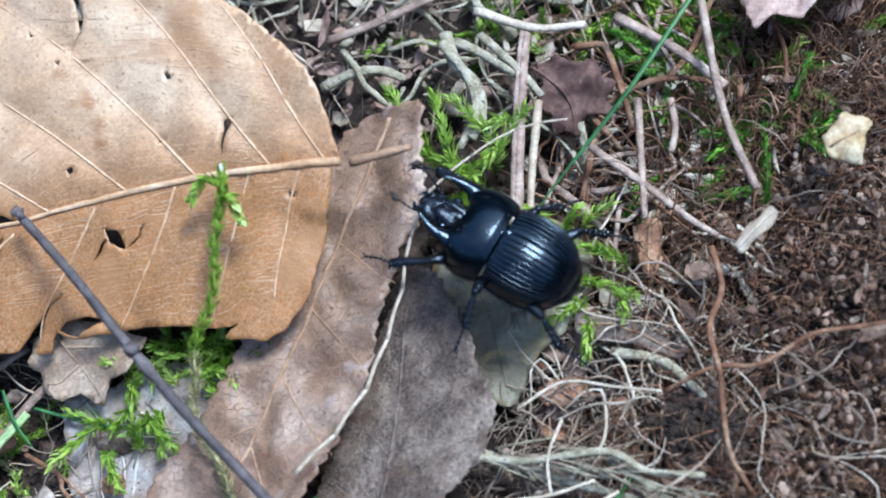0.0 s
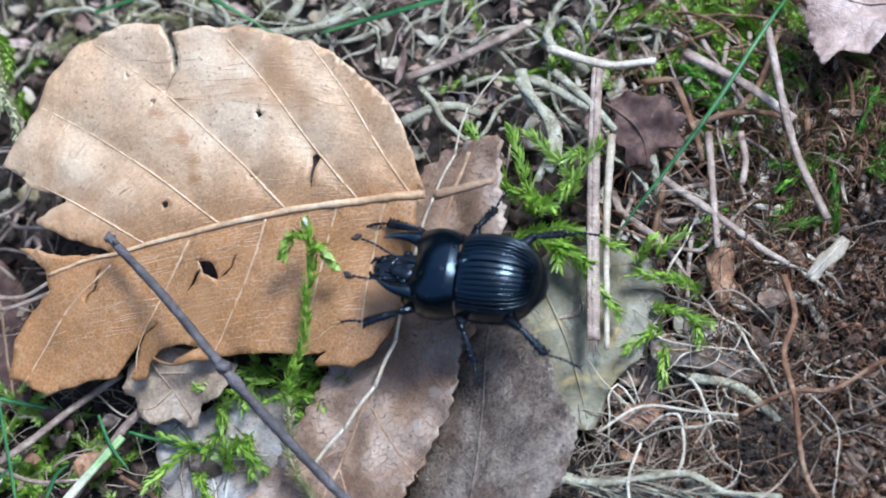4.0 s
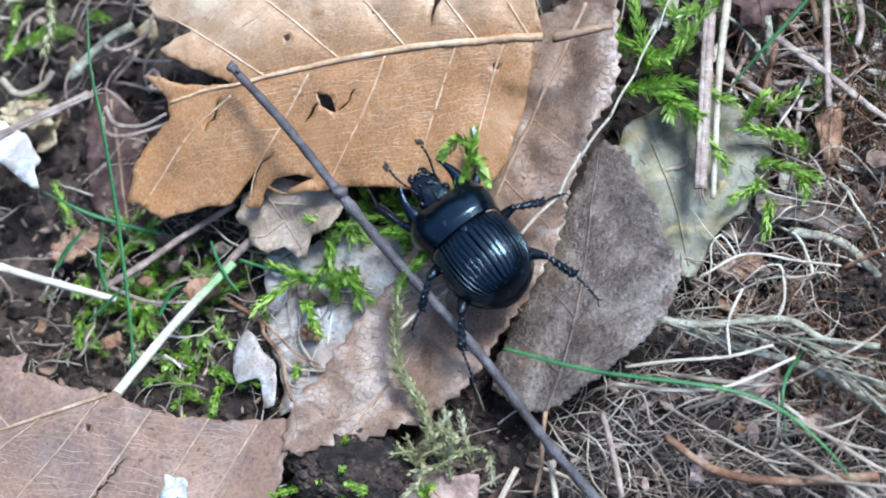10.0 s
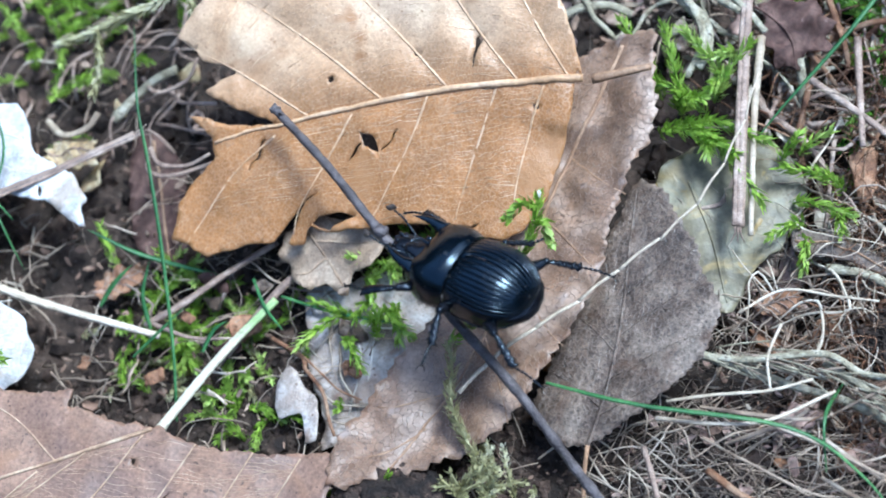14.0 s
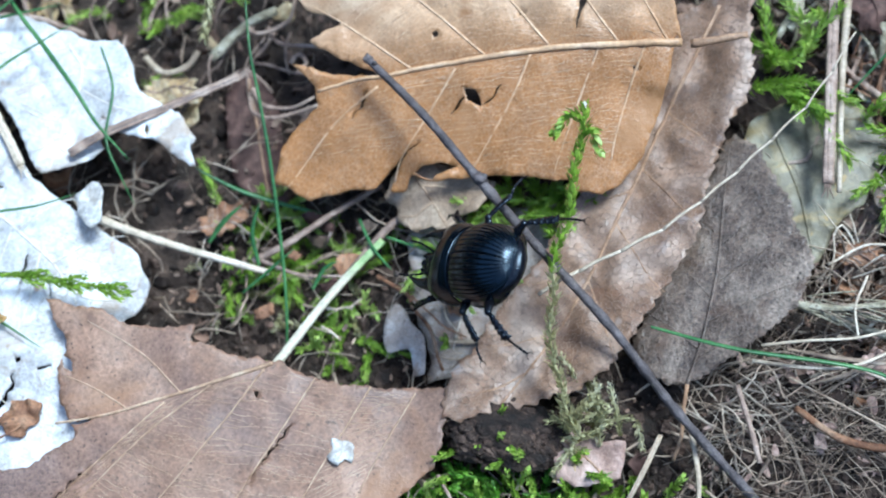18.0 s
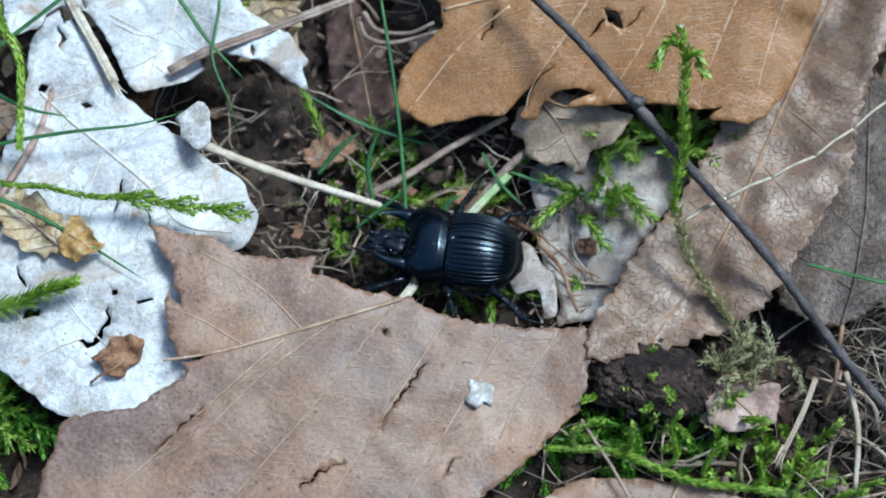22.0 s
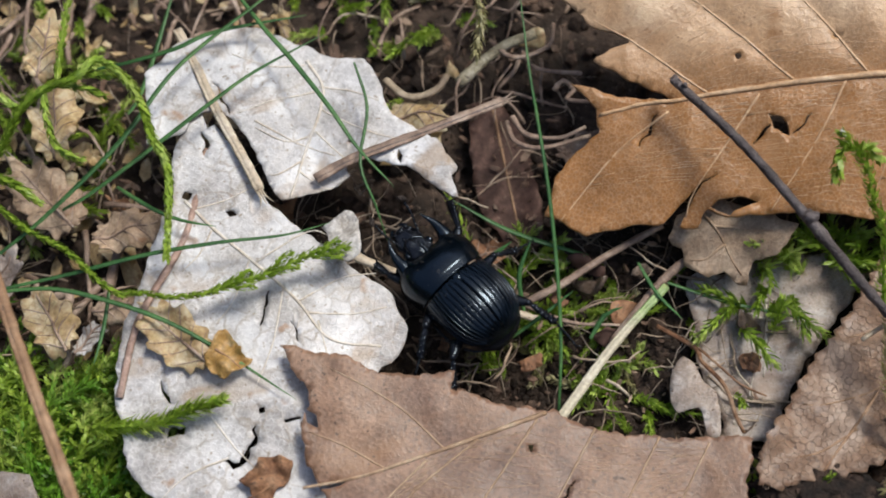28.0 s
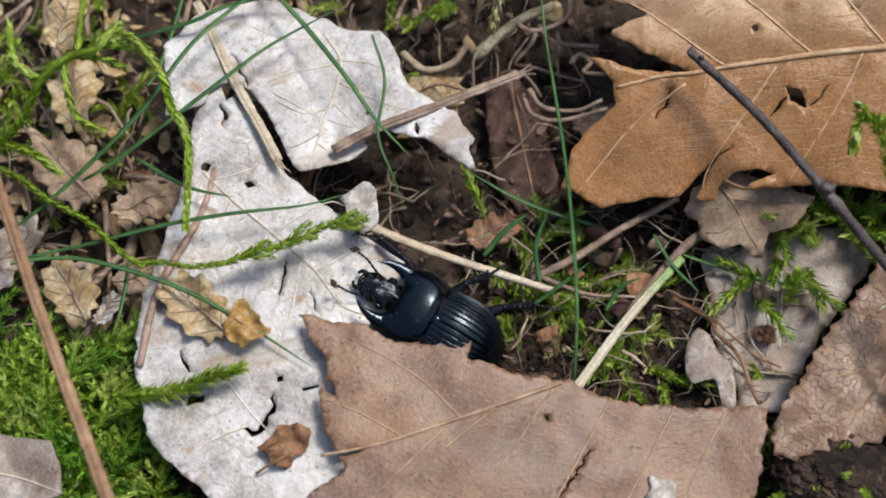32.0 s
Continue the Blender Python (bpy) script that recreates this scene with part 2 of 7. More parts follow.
BROWNLEAF = material("brown papery leaf", [(0.2, 0.13, 0.08), (0.35, 0.25, 0.165), (0.5, 0.39, 0.28)], 4, 0.4, 0.5, 0.3, spots=(0.24, 0.13, 0.07), net=0.5, wrinkle=0.5, web=(1.4, (0.22, 0.14, 0.085), 0.5), patch=0.5)
AMBER = material("amber decayed leaf", [(0.17, 0.12, 0.03), (0.34, 0.2, 0.06), (0.46, 0.3, 0.12)], 2, 0.3, 0.4, 0.4, spots=(0.14, 0.12, 0.04), wrinkle=0.5, patch=0.6)
TAN = material("crumpled cream-tan leaf", [(0.44, 0.29, 0.12), (0.65, 0.5, 0.28), (0.76, 0.65, 0.44)], 3, 0.4, 0.45, 0.3, spots=(0.3, 0.16, 0.06), vary=0.2, wrinkle=0.6, web=(1.5, (0.34, 0.21, 0.1), 0.5), patch=0.5, thin=0.2)
ORANGE = material("orange-brown bark scrap", [(0.13, 0.06, 0.03), (0.25, 0.125, 0.062), (0.35, 0.21, 0.12)], 2.0, 0.3, 0.7, 0.6, wrinkle=0.8, patch=0.6, specks=(0.08, 0.045, 0.03))
WHITE = material("white papery scrap", [(0.3, 0.27, 0.235), (0.48, 0.455, 0.42), (0.66, 0.645, 0.62)], 1.6, 0.3, 0.6, 0.5, spots=(0.35, 0.32, 0.28), patch=0.6, specks=(0.3, 0.27, 0.23))
TWIG = material("dark twig bark", [(0.05, 0.04, 0.04), (0.085, 0.07, 0.07), (0.14, 0.12, 0.12)], 2.0, 0.25, 0.6, 0.7, spots=(0.16, 0.15, 0.1))
STICK = material("grey-brown stem", [(0.16, 0.108, 0.08), (0.29, 0.205, 0.155), (0.44, 0.345, 0.275)], 2.5, 0.3, 0.55, 0.6)
STRAW = material("dry straw", [(0.34, 0.25, 0.165), (0.48, 0.385, 0.275), (0.6, 0.52, 0.4)], 5, 0.35, 0.5, 0.3, vary=0.5)
BLEACHED = material("bleached straw", [(0.4, 0.32, 0.225), (0.52, 0.44, 0.33), (0.62, 0.55, 0.45)], 4, 0.4, 0.45, 0.4, specks=(0.25, 0.18, 0.11))
GREENSTRAW = material("pale green straw", [(0.44, 0.4, 0.28), (0.56, 0.52, 0.39), (0.64, 0.61, 0.5)], 9, 0.4, 0.45, 0.4, turn=((0.43, 0.9), 5.0, 5.0, (0.27, 0.38, 0.15)))
DEADGRASS = material("dead grass and rootlets", [(0.26, 0.18, 0.125), (0.44, 0.335, 0.24), (0.62, 0.52, 0.41)], 6, 0.4, 0.6, 0.3, vary=0.7)
ROOT = material("reddish rootlets", [(0.12, 0.052, 0.028), (0.28, 0.14, 0.073), (0.46, 0.3, 0.19)], 2.5, 0.35, 0.75, 0.4, vary=0.8, spec=0.3)
GREYROOT = material("grey curled roots", [(0.25, 0.21, 0.13), (0.43, 0.385, 0.265), (0.58, 0.535, 0.41)], 1.5, 0.3, 0.75, 0.8, vary=0.55, specks=(0.12, 0.09, 0.06))
MOSS = material("bright yellow-green moss", [(0.24, 0.38, 0.035), (0.42, 0.6, 0.08), (0.59, 0.73, 0.2)], 5, 0.5, 0.38, 0.2, vary=0.35, thin=0.3)
MOSS_DARK = material("green moss", [(0.12, 0.31, 0.025), (0.24, 0.5, 0.05), (0.42, 0.66, 0.12)], 5, 0.5, 0.38, 0.2, vary=0.65, thin=0.3)
MOSS_OLD = material("faded straw-coloured moss", [(0.42, 0.39, 0.18), (0.6, 0.57, 0.32), (0.74, 0.71, 0.5)], 4, 0.4, 0.5, 0.2, vary=0.35, thin=0.4)
GRASS = material("green grass blade", [(0.05, 0.15, 0.05), (0.085, 0.22, 0.07), (0.14, 0.3, 0.1)], 6, 0.3, 0.35, 0.2, vary=0.25, thin=0.25)
CHITIN = material("glossy blue-black chitin", [(0.001, 0.002, 0.0035), (0.0015, 0.003, 0.0055), (0.0025, 0.0045, 0.008)], 2.5, 0.16, 0.15, 0.08, spec=0.5, spread=0.06, specks=(0.02, 0.02, 0.02))
CHITIN.node_tree.nodes["Principled BSDF"].inputs["Specular Tint"].default_value = (0.66, 0.83, 1.0, 1)
CHITIN_MATT = material("black leg chitin", [(0.003, 0.003, 0.004), (0.005, 0.005, 0.007), (0.009, 0.01, 0.013)], 1.0, 0.14, 0.17, 0.16, spec=0.4)
CHITIN_MATT.node_tree.nodes["Principled BSDF"].inputs["Specular Tint"].default_value = (0.7, 0.85, 1.0, 1)
HAIR = material("dark bristles", [(0.03, 0.02, 0.012), (0.05, 0.035, 0.02), (0.08, 0.06, 0.035)], 1.0, 0.1, 0.5, 0.1)
CLUB = material("brownish antenna club", [(0.03, 0.022, 0.018), (0.05, 0.036, 0.03), (0.075, 0.055, 0.045)], 0.6, 0.1, 0.6, 0.4)
LITTER = material("mixed brown litter", [(0.12, 0.065, 0.042), (0.27, 0.17, 0.115), (0.46, 0.34, 0.25)], 9, 0.4, 0.7, 0.5, vary=0.75)


# dim green-brown for the unseen ring that keeps low skylight off
DIM_RING = material("dim unseen ring", [(0.012, 0.014, 0.008), (0.025, 0.028, 0.015), (0.045, 0.042, 0.026)], 900, 120, 0.9, 0.0, spec=0.1)


# ---- building helpers; all lengths in millimetres until mesh_of() ----
class Geo:
    """Vertices and faces being gathered for one mesh."""

    def __init__(self):
        self.v, self.f = [], []

    def add(self, verts, faces):
        k = len(self.v)
        self.v.extend(verts)
        self.f.extend(tuple(i + k for i in q) for q in faces)
        return self


def mesh_of(name, geo, mat, at=(0, 0, 0), smooth=True):
    me = bpy.data.meshes.new(name)
    me.from_pydata([((v[0] - at[0]) * MM, (v[1] - at[1]) * MM, (v[2] - at[2]) * MM) for v in geo.v], [], geo.f)
    me.materials.append(mat)
    if smooth:
        me.polygons.foreach_set("use_smooth", [True] * len(me.polygons))
    me.update()
    return me


def thing(name, at, label, category, group=""):
    ob = new(name)
    ob.empty_display_size = 0.002
    ob.location = [a * MM for a in at]
    return tagged(ob, label, category, group)


def part(name, geo, mat, parent, label="", smooth=True, at=None):
    """One mesh object under a thing; geo is in world mm, or in the parent's space if at is (0, 0, 0)."""
    base = [c / MM for c in parent.location] if at is None else at
    ob = new(name, mesh_of(name, geo, mat, base, smooth))
    ob.parent = parent
    return tagged(ob, label) if label else ob


def single(name, geo, mat, label, category, group="", kind="", smooth=True):
    """A thing that is one mesh, with its origin at its lowest middle."""
    a = np.array(geo.v)
    at = (*((a[:, :2].min(0) + a[:, :2].max(0)) / 2), a[:, 2].min())
    ob = new(name, mesh_of(name, geo, mat, at, smooth))
    ob.location = [float(c) * MM for c in at]
    return tagged(ob, label, category, group, kind)


def spline(pts, step=0.5):
    """Points along a smooth curve through pts."""
    p = np.array(pts, float)
    if len(p) == 2:
        k = max(2, int(np.linalg.norm(p[1] - p[0]) / step))
        return p[0] + (p[1] - p[0]) * np.linspace(0, 1, k + 1)[:, None]
    q = np.vstack([2 * p[0] - p[1], p, 2 * p[-1] - p[-2]])
    out = []
    for i in range(1, len(q) - 2):
        k = max(2, int(np.linalg.norm(q[i + 1] - q[i]) / step))
        u = np.linspace(0, 1, k, endpoint=False)[:, None]
        out.append(0.5 * (2 * q[i] + (q[i + 1] - q[i - 1]) * u + (2 * q[i - 1] - 5 * q[i] + 4 * q[i + 1] - q[i + 2]) * u ** 2 + (3 * q[i] - q[i - 1] - 3 * q[i + 1] + q[i + 2]) * u ** 3))
    return np.vstack(out + [p[-1:]])


def frames_along(p):
    """Tangents and two side directions along a line."""
    t = np.gradient(p, axis=0)
    t /= np.linalg.norm(t, axis=1)[:, None] + 1e-9
    up = np.array([0.05, 0.03, 1.0])
    s = np.cross(t, up)
    bad = np.linalg.norm(s, axis=1) < 0.15
    s[bad] = np.cross(t[bad], (1.0, 0.2, 0.0))
    s /= np.linalg.norm(s, axis=1)[:, None]
    return t, s, np.cross(s, t)


def tube(geo, p, radius, sides=6, flat=1.0, rough=0.0):
    """A round or flattened tube along points p; radius: one number or one a point."""
    p = np.asarray(p, float)
    _, s, u = frames_along(p)
    r = np.broadcast_to(np.asarray(radius, float), (len(p),))
    if rough:
        r = r * (1 + rough * (np.array([noise.noise(Vector(q) * 0.9) for q in p])))
    a = np.arange(sides) * 2 * math.pi / sides
    ring = p[:, None] + r[:, None, None] * (np.cos(a)[None, :, None] * s[:, None] + flat * np.sin(a)[None, :, None] * u[:, None])
    verts = [tuple(v) for v in ring.reshape(-1, 3)]
    faces = []
    for i in range(len(p) - 1):
        for k in range(sides):
            m = (k + 1) % sides
            faces.append((i * sides + k, i * sides + m, (i + 1) * sides + m, (i + 1) * sides + k))
    faces.append(tuple(range(sides - 1, -1, -1)))
    faces.append(tuple((len(p) - 1) * sides + k for k in range(sides)))
    return geo.add(verts, faces)


def taper(n, r0, r1, power=1.0):
    return r0 + (r1 - r0) * np.linspace(0, 1, n) ** power


def lump(geo, at, size, seed=0, rough=0.3, rings=5, sides=7):
    """An uneven rounded lump; size: three half-axes."""
    verts, faces = [], []
    for i in range(1, rings):
        th = math.pi * i / rings
        for k in range(sides):
            ph = 2 * math.pi * k / sides
            d = Vector((math.sin(th) * math.cos(ph), math.sin(th) * math.sin(ph), math.cos(th)))
            r = 1 + rough * noise.noise(d * 1.7 + Vector((seed * 3.1, seed * 1.7, 0)))
            verts.append((at[0] + size[0] * d.x * r, at[1] + size[1] * d.y * r, at[2] + size[2] * d.z * r))
    top, low = len(verts), len(verts) + 1
    verts += [(at[0], at[1], at[2] + size[2]), (at[0], at[1], at[2] - size[2])]
    for k in range(sides):
        m = (k + 1) % sides
        faces.append((top, k, m))
        faces.append((low, (rings - 2) * sides + m, (rings - 2) * sides + k))
        for i in range(rings - 2):
            faces.append((i * sides + k, (i + 1) * sides + k, (i + 1) * sides + m, i * sides + m))
    return geo.add(verts, faces)


def ground_z(x, y):
    z = -5.5 + 1.8 * noise.noise(Vector((x / 15, y / 15, 0.3))) + 0.9 * noise.noise(Vector((x / 4.5, y / 4.5, 5.1))) + 0.35 * noise.noise(Vector((x / 1.7, y / 1.7, 9.0)))
    z += 6.0 * math.exp(-((x - 30) / 11) ** 2 - ((y - 50) / 28) ** 2)
    z -= 2.0 * math.exp(-((x + 58) / 11) ** 2 - ((y - 18) / 15) ** 2)
    z += 3.0 * math.exp(-((x - 4) / 14) ** 2 - ((y - 10) / 14) ** 2)
    z += 3.5 * math.exp(-((x + 25) / 9) ** 2 - ((y - 0) / 5) ** 2)
    return z


def inside(pts, poly):
    """Which of the points lie in the polygon."""
    x, y = pts[:, 0], pts[:, 1]
    hit = np.zeros(len(pts), bool)
    for (x0, y0), (x1, y1) in zip(poly, np.roll(poly, -1, axis=0)):
        cross = ((y0 > y) != (y1 > y)) & (x < (x1 - x0) * (y - y0) / (y1 - y0 + 1e-12) + x0)
        hit ^= cross
    return hit


def edge_line(outline, step=0.5, ragged=0.15, teeth=0.0, pitch=2.0, round_off=1, seed=1.0):
    """A closed leaf edge: the outline, softened, resampled, with teeth and small raggedness."""
    p = np.array(outline, float)
    for _ in range(round_off):
        q = np.roll(p, -1, axis=0)
        p = np.stack([0.8 * p + 0.2 * q, 0.2 * p + 0.8 * q], 1).reshape(-1, 2)
    c = np.vstack([p, p[:1]])
    s = np.r_[0, np.cumsum(np.linalg.norm(np.diff(c, axis=0), axis=1))]
    k = max(8, int(s[-1] / step))
    u = np.linspace(0, s[-1], k, endpoint=False)
    e = np.stack([np.interp(u, s, c[:, 0]), np.interp(u, s, c[:, 1])], 1)
    t = np.roll(e, -1, axis=0) - np.roll(e, 1, axis=0)
    nrm = np.stack([t[:, 1], -t[:, 0]], 1) / (np.linalg.norm(t, axis=1)[:, None] + 1e-9)
    off = np.array([ragged * noise.noise(Vector((a / 1.1, b / 1.1, seed))) + 1.2 * ragged * noise.noise(Vector((a / 3.7, b / 3.7, seed + 4))) for a, b in e])
    if teeth:
        off += teeth * (((u / pitch) % 1.0) - 0.5)
    return e + nrm * off[:, None]


def sheet(outline, height, step=1.0, thick=0.22, bites=(), veins=(), puff=0.3, ripple=0.25, wave=5.0, seed=1.0, **edge):
    """A thin leaf blade of real thickness over an outline in plan; height(x, y); bites: holes and tears; veins: lines between which it puffs up."""
    from mathutils.geometry import delaunay_2d_cdt
    rim = edge_line(outline, seed=seed, **edge)
    loops = [rim] + [edge_line(b, 0.25, 0.06, round_off=0, seed=seed + 2) for b in bites]
    lo, hi = rim.min(0), rim.max(0)
    gx, gy = np.meshgrid(np.arange(lo[0], hi[0], step), np.arange(lo[1], hi[1], step))
    g = np.stack([gx.ravel(), gy.ravel()], 1)
    g += (np.random.RandomState(int(seed * 7)).rand(*g.shape) - 0.5) * step * 0.7
    keep = inside(g, rim)
    for b in loops[1:]:
        keep &= ~inside(g, b)
    pts, edges = [], []
    for lp in loops:
        k = len(pts)
        pts += [Vector(p) for p in lp]
        edges += [(k + i, k + (i + 1) % len(lp)) for i in range(len(lp))]
    pts += [Vector(p) for p in g[keep]]
    vs, _, fs, *_ = delaunay_2d_cdt(pts, edges, [], 0, 1e-4)
    v = np.array([(p.x, p.y) for p in vs])
    f = np.array([q for q in fs if len(q) == 3])
    mid = v[f].mean(1)
    ok = inside(mid, rim)
    for b in loops[1:]:
        ok &= ~inside(mid, b)
    f = f[ok]
    lines = np.vstack([spline(x, 0.7)[:, :2] for x in veins]) if len(veins) else None
    top = []
    for x, y in v:
        z = height(x, y) + ripple * noise.noise(Vector((x / wave, y / wave, seed))) + 0.3 * ripple * noise.noise(Vector((x / 1.6, y / 1.6, seed + 3)))
        if lines is not None:
            d = math.sqrt(((lines - (x, y)) ** 2).sum(1).min())
            z += puff * (1 - math.exp(-d / 2.0)) - 0.3 * puff
        top.append((x, y, z))
    n = len(top)
    faces = [tuple(q) for q in f]
    faces += [(c + n, b + n, a + n) for a, b, c in f]
    count = {}
    for a, b, c in f:
        for e in ((a, b), (b, c), (c, a)):
            count[e] = 1
    faces += [(b, a, a + n, b + n) for a, b in count if (b, a) not in count]
    return Geo().add(top + [(x, y, z - thick) for x, y, z in top], faces)


def vein_net(outline, bites, top, cell, radius, seed):
    """Fine veins round uneven cells, lying on a leaf."""
    from mathutils.geometry import delaunay_2d_cdt
    r = np.random.RandomState(int(seed * 11) + 3)
    lo, hi = outline.min(0), outline.max(0)
    gx, gy = np.meshgrid(np.arange(lo[0] - 2, hi[0] + 2, cell), np.arange(lo[1] - 2, hi[1] + 2, cell))
    g = np.stack([gx.ravel(), gy.ravel()], 1)
    g += (r.rand(*g.shape) - 0.5) * cell * 1.5
    vs, _, fs, *_ = delaunay_2d_cdt([Vector(p) for p in g], [], [], 0, 1e-4)
    v = np.array([(p.x, p.y) for p in vs])
    f = np.array([q for q in fs if len(q) == 3])
    mid = v[f].mean(1)
    ok = inside(mid, outline)
    for b in bites:
        ok &= ~inside(mid, np.array(b, float))
    owner, geo = {}, Geo()
    for i, (a, b, c) in enumerate(f):
        for e in ((a, b), (b, c), (c, a)):
            k = (min(e), max(e))
            j = owner.pop(k, None)
            if j is None:
                owner[k] = i
            elif ok[i] and ok[j] and r.rand() < 0.92:
                u = np.linspace(0, 1, 3)[:, None]
                q = mid[i] * (1 - u) + mid[j] * u
                q[1] += (r.rand(2) - 0.5) * cell * 0.25
                w = radius * r.uniform(0.5, 1.2)
                tube(geo, [(x, y, top(x, y) + 0.055) for x, y in q], w, 4, 0.8)
    return geo


def leaf(name, outline, height, mats, label, midrib=None, veins=(), stalk=None, rib=(0.45, 0.12), vein_r=0.17, group="", category="leaf", rise=0.1, mesh=None, ladder=(), **kw):
    """A fallen leaf: blade, midrib, side veins, a net of fine veins (mesh: cell and thickness in mm, material) and stalk."""
    c = np.array(outline).mean(0)
    ob = thing(name, (c[0], c[1], height(*c)), label, category, group)
    lines = ([midrib] if midrib is not None else []) + list(veins)
    rip, wav, sd, pf = kw.get("ripple", 0.25), kw.get("wave", 5.0), kw.get("seed", 1.0), kw.get("puff", 0.3)

    vl = np.vstack([spline([(a, b, 0) for a, b in x], 0.7)[:, :2] for x in lines]) if lines else None

    def puffed(x, y):
        return top(x, y) + (pf * (1 - math.exp(-math.sqrt(((vl - (x, y)) ** 2).sum(1).min()) / 2.0)) - 0.05 * pf if vl is not None else 0.0)

    def top(x, y):
        return height(x, y) + rip * noise.noise(Vector((x / wav, y / wav, sd))) + 0.3 * rip * noise.noise(Vector((x / 1.6, y / 1.6, sd + 3))) - 0.25 * pf

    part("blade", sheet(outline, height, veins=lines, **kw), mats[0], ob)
    if midrib is not None:
        p = spline([(x, y, 0) for x, y in midrib], 0.5)
        p[:, 2] = [top(x, y) + rise for x, y in p[:, :2]]
        part("midrib", tube(Geo(), p, taper(len(p), *rib), 7, 0.8, 0.2), mats[1], ob)
    for line in veins:
        p = spline([(x, y, 0) for x, y in line], 0.5)
        p[:, 2] = [top(x, y) + rise * 0.7 for x, y in p[:, :2]]
        part("side_vein", tube(Geo(), p, taper(len(p), vein_r, vein_r * 0.45), 6, 0.7), mats[1], ob)
    if ladder:
        r, rungs, holes = random.Random(int(sd * 31)), Geo(), [np.array(b, float) for b in kw.get("bites", ())]
        for i, j in ladder:
            a, b = (spline([(x, y, 0) for x, y in veins[k]], 0.4)[:, :2] for k in (i, j))
            u = 0.03
            while u < 0.93:
                p, q = a[int(u * (len(a) - 1))], b[int(min(0.99, max(0.0, u + r.uniform(-0.05, 0.07))) * (len(b) - 1))]
                k = np.linspace(0, 1, 9)[:, None]
                line = p + (q - p) * k + np.array([[r.gauss(0, 0.13), r.gauss(0, 0.13)] for _ in range(9)]) * np.sin(np.pi * k)
                if r.random() < 0.35:
                    line = line[: r.randint(4, 8)]
                if inside(line, np.array(outline, float)).all() and not any(inside(line, h).any() for h in holes):
                    w = r.uniform(0.02, 0.036)
                    tube(rungs, [(x, y, puffed(x, y)) for x, y in line], taper(len(line), w, w * 0.7), 4, 0.6)
                u += r.uniform(0.014, 0.04)
        tagged(part("fine_venation", rungs, mats[1], ob, "fine cross veins between the side veins"), kind="stuff")
    if mesh is not None:
        part("vein_net", vein_net(np.array(outline, float), kw.get("bites", ()), puffed, mesh[0], mesh[1], sd), mesh[2], ob, "net of fine raised veins")
    if stalk is not None:
        p = spline(stalk, 0.6)
        part("stalk", tube(Geo(), p, taper(len(p), rib[0] * 1.1, rib[0] * 0.85), 8, 0.9, 0.25), mats[-1], ob, "brown leaf stalk")
    return ob


def blade_strip(geo, p, width, fold=0.25):
    """A tapering folded grass blade along p."""
    p = np.asarray(p, float)
    _, s, u = frames_along(p)
    n = len(p)
    w = width * np.sin(np.pi * np.clip(np.linspace(0.18, 1.0, n), 0, 1)) ** 0.6
    w[-1] = 0.02
    verts = []
    for i in range(n):
        a, m, b = p[i] + s[i] * w[i] + u[i] * fold * w[i], p[i], p[i] - s[i] * w[i] + u[i] * fold * w[i]
        verts += [tuple(a), tuple(m), tuple(b), tuple(m - u[i] * max(0.06, 0.5 * w[i]))]
    faces = []
    for i in range(n - 1):
        k = 4 * i
        for a, b in ((0, 1), (1, 2), (2, 3), (3, 0)):
            faces.append((k + a, k + b, k + 4 + b, k + 4 + a))
    return geo.add(verts, faces)


def moss_leaves(geo, p, rng, length=1.3, gap=0.33, spread=0.7, width=0.32, around=3):
    """Small pointed leaves set round a moss stem p."""
    p = np.asarray(p, float)
    t, s, u = frames_along(p)
    d = np.r_[0, np.cumsum(np.linalg.norm(np.diff(p, axis=0), axis=1))]
    verts, faces = [], []
    a0 = rng.random() * 6.28
    for n, dist in enumerate(np.arange(0.0, d[-1], gap)):
        i = min(len(p) - 1, int(np.searchsorted(d, dist)))
        for j in range(around):
            a = a0 + n * 2.4 + j * 2 * math.pi / around + rng.uniform(-0.3, 0.3)
            out = math.cos(a) * s[i] + math.sin(a) * u[i]
            side = np.cross(t[i], out)
            sp = spread * rng.uniform(0.7, 1.3)
            l = length * rng.uniform(0.7, 1.2) * (1.0 if dist < d[-1] * 0.85 else 0.75)
            way = t[i] * math.cos(sp) + out * math.sin(sp)
            b0 = p[i] + out * 0.05
            mid = b0 + way * l * 0.45
            tip = b0 + way * l + t[i] * l * 0.12 - np.array((0, 0, 0.05 * l))
            lift = np.cross(side, way) * width * 0.35
            k = len(verts)
            verts += [tuple(b0), tuple(mid + side * width + lift), tuple(mid), tuple(mid - side * width + lift), tuple(tip)]
            faces += [(k, k + 1, k + 2), (k, k + 2, k + 3), (k + 1, k + 4, k + 2), (k + 2, k + 4, k + 3)]
    return geo.add(verts, faces)


# ---- ground: one sheet to the horizon ----
def far_lines(lo, hi, step):
    mid = list(np.arange(lo, hi + step / 2, step))
    a, b, d = lo, hi, step
    left, right = [], []
    while d < 90000:
        d *= 1.7
        a, b = a - d, b + d
        left.insert(0, a)
        right.append(b)
    return left + mid + right


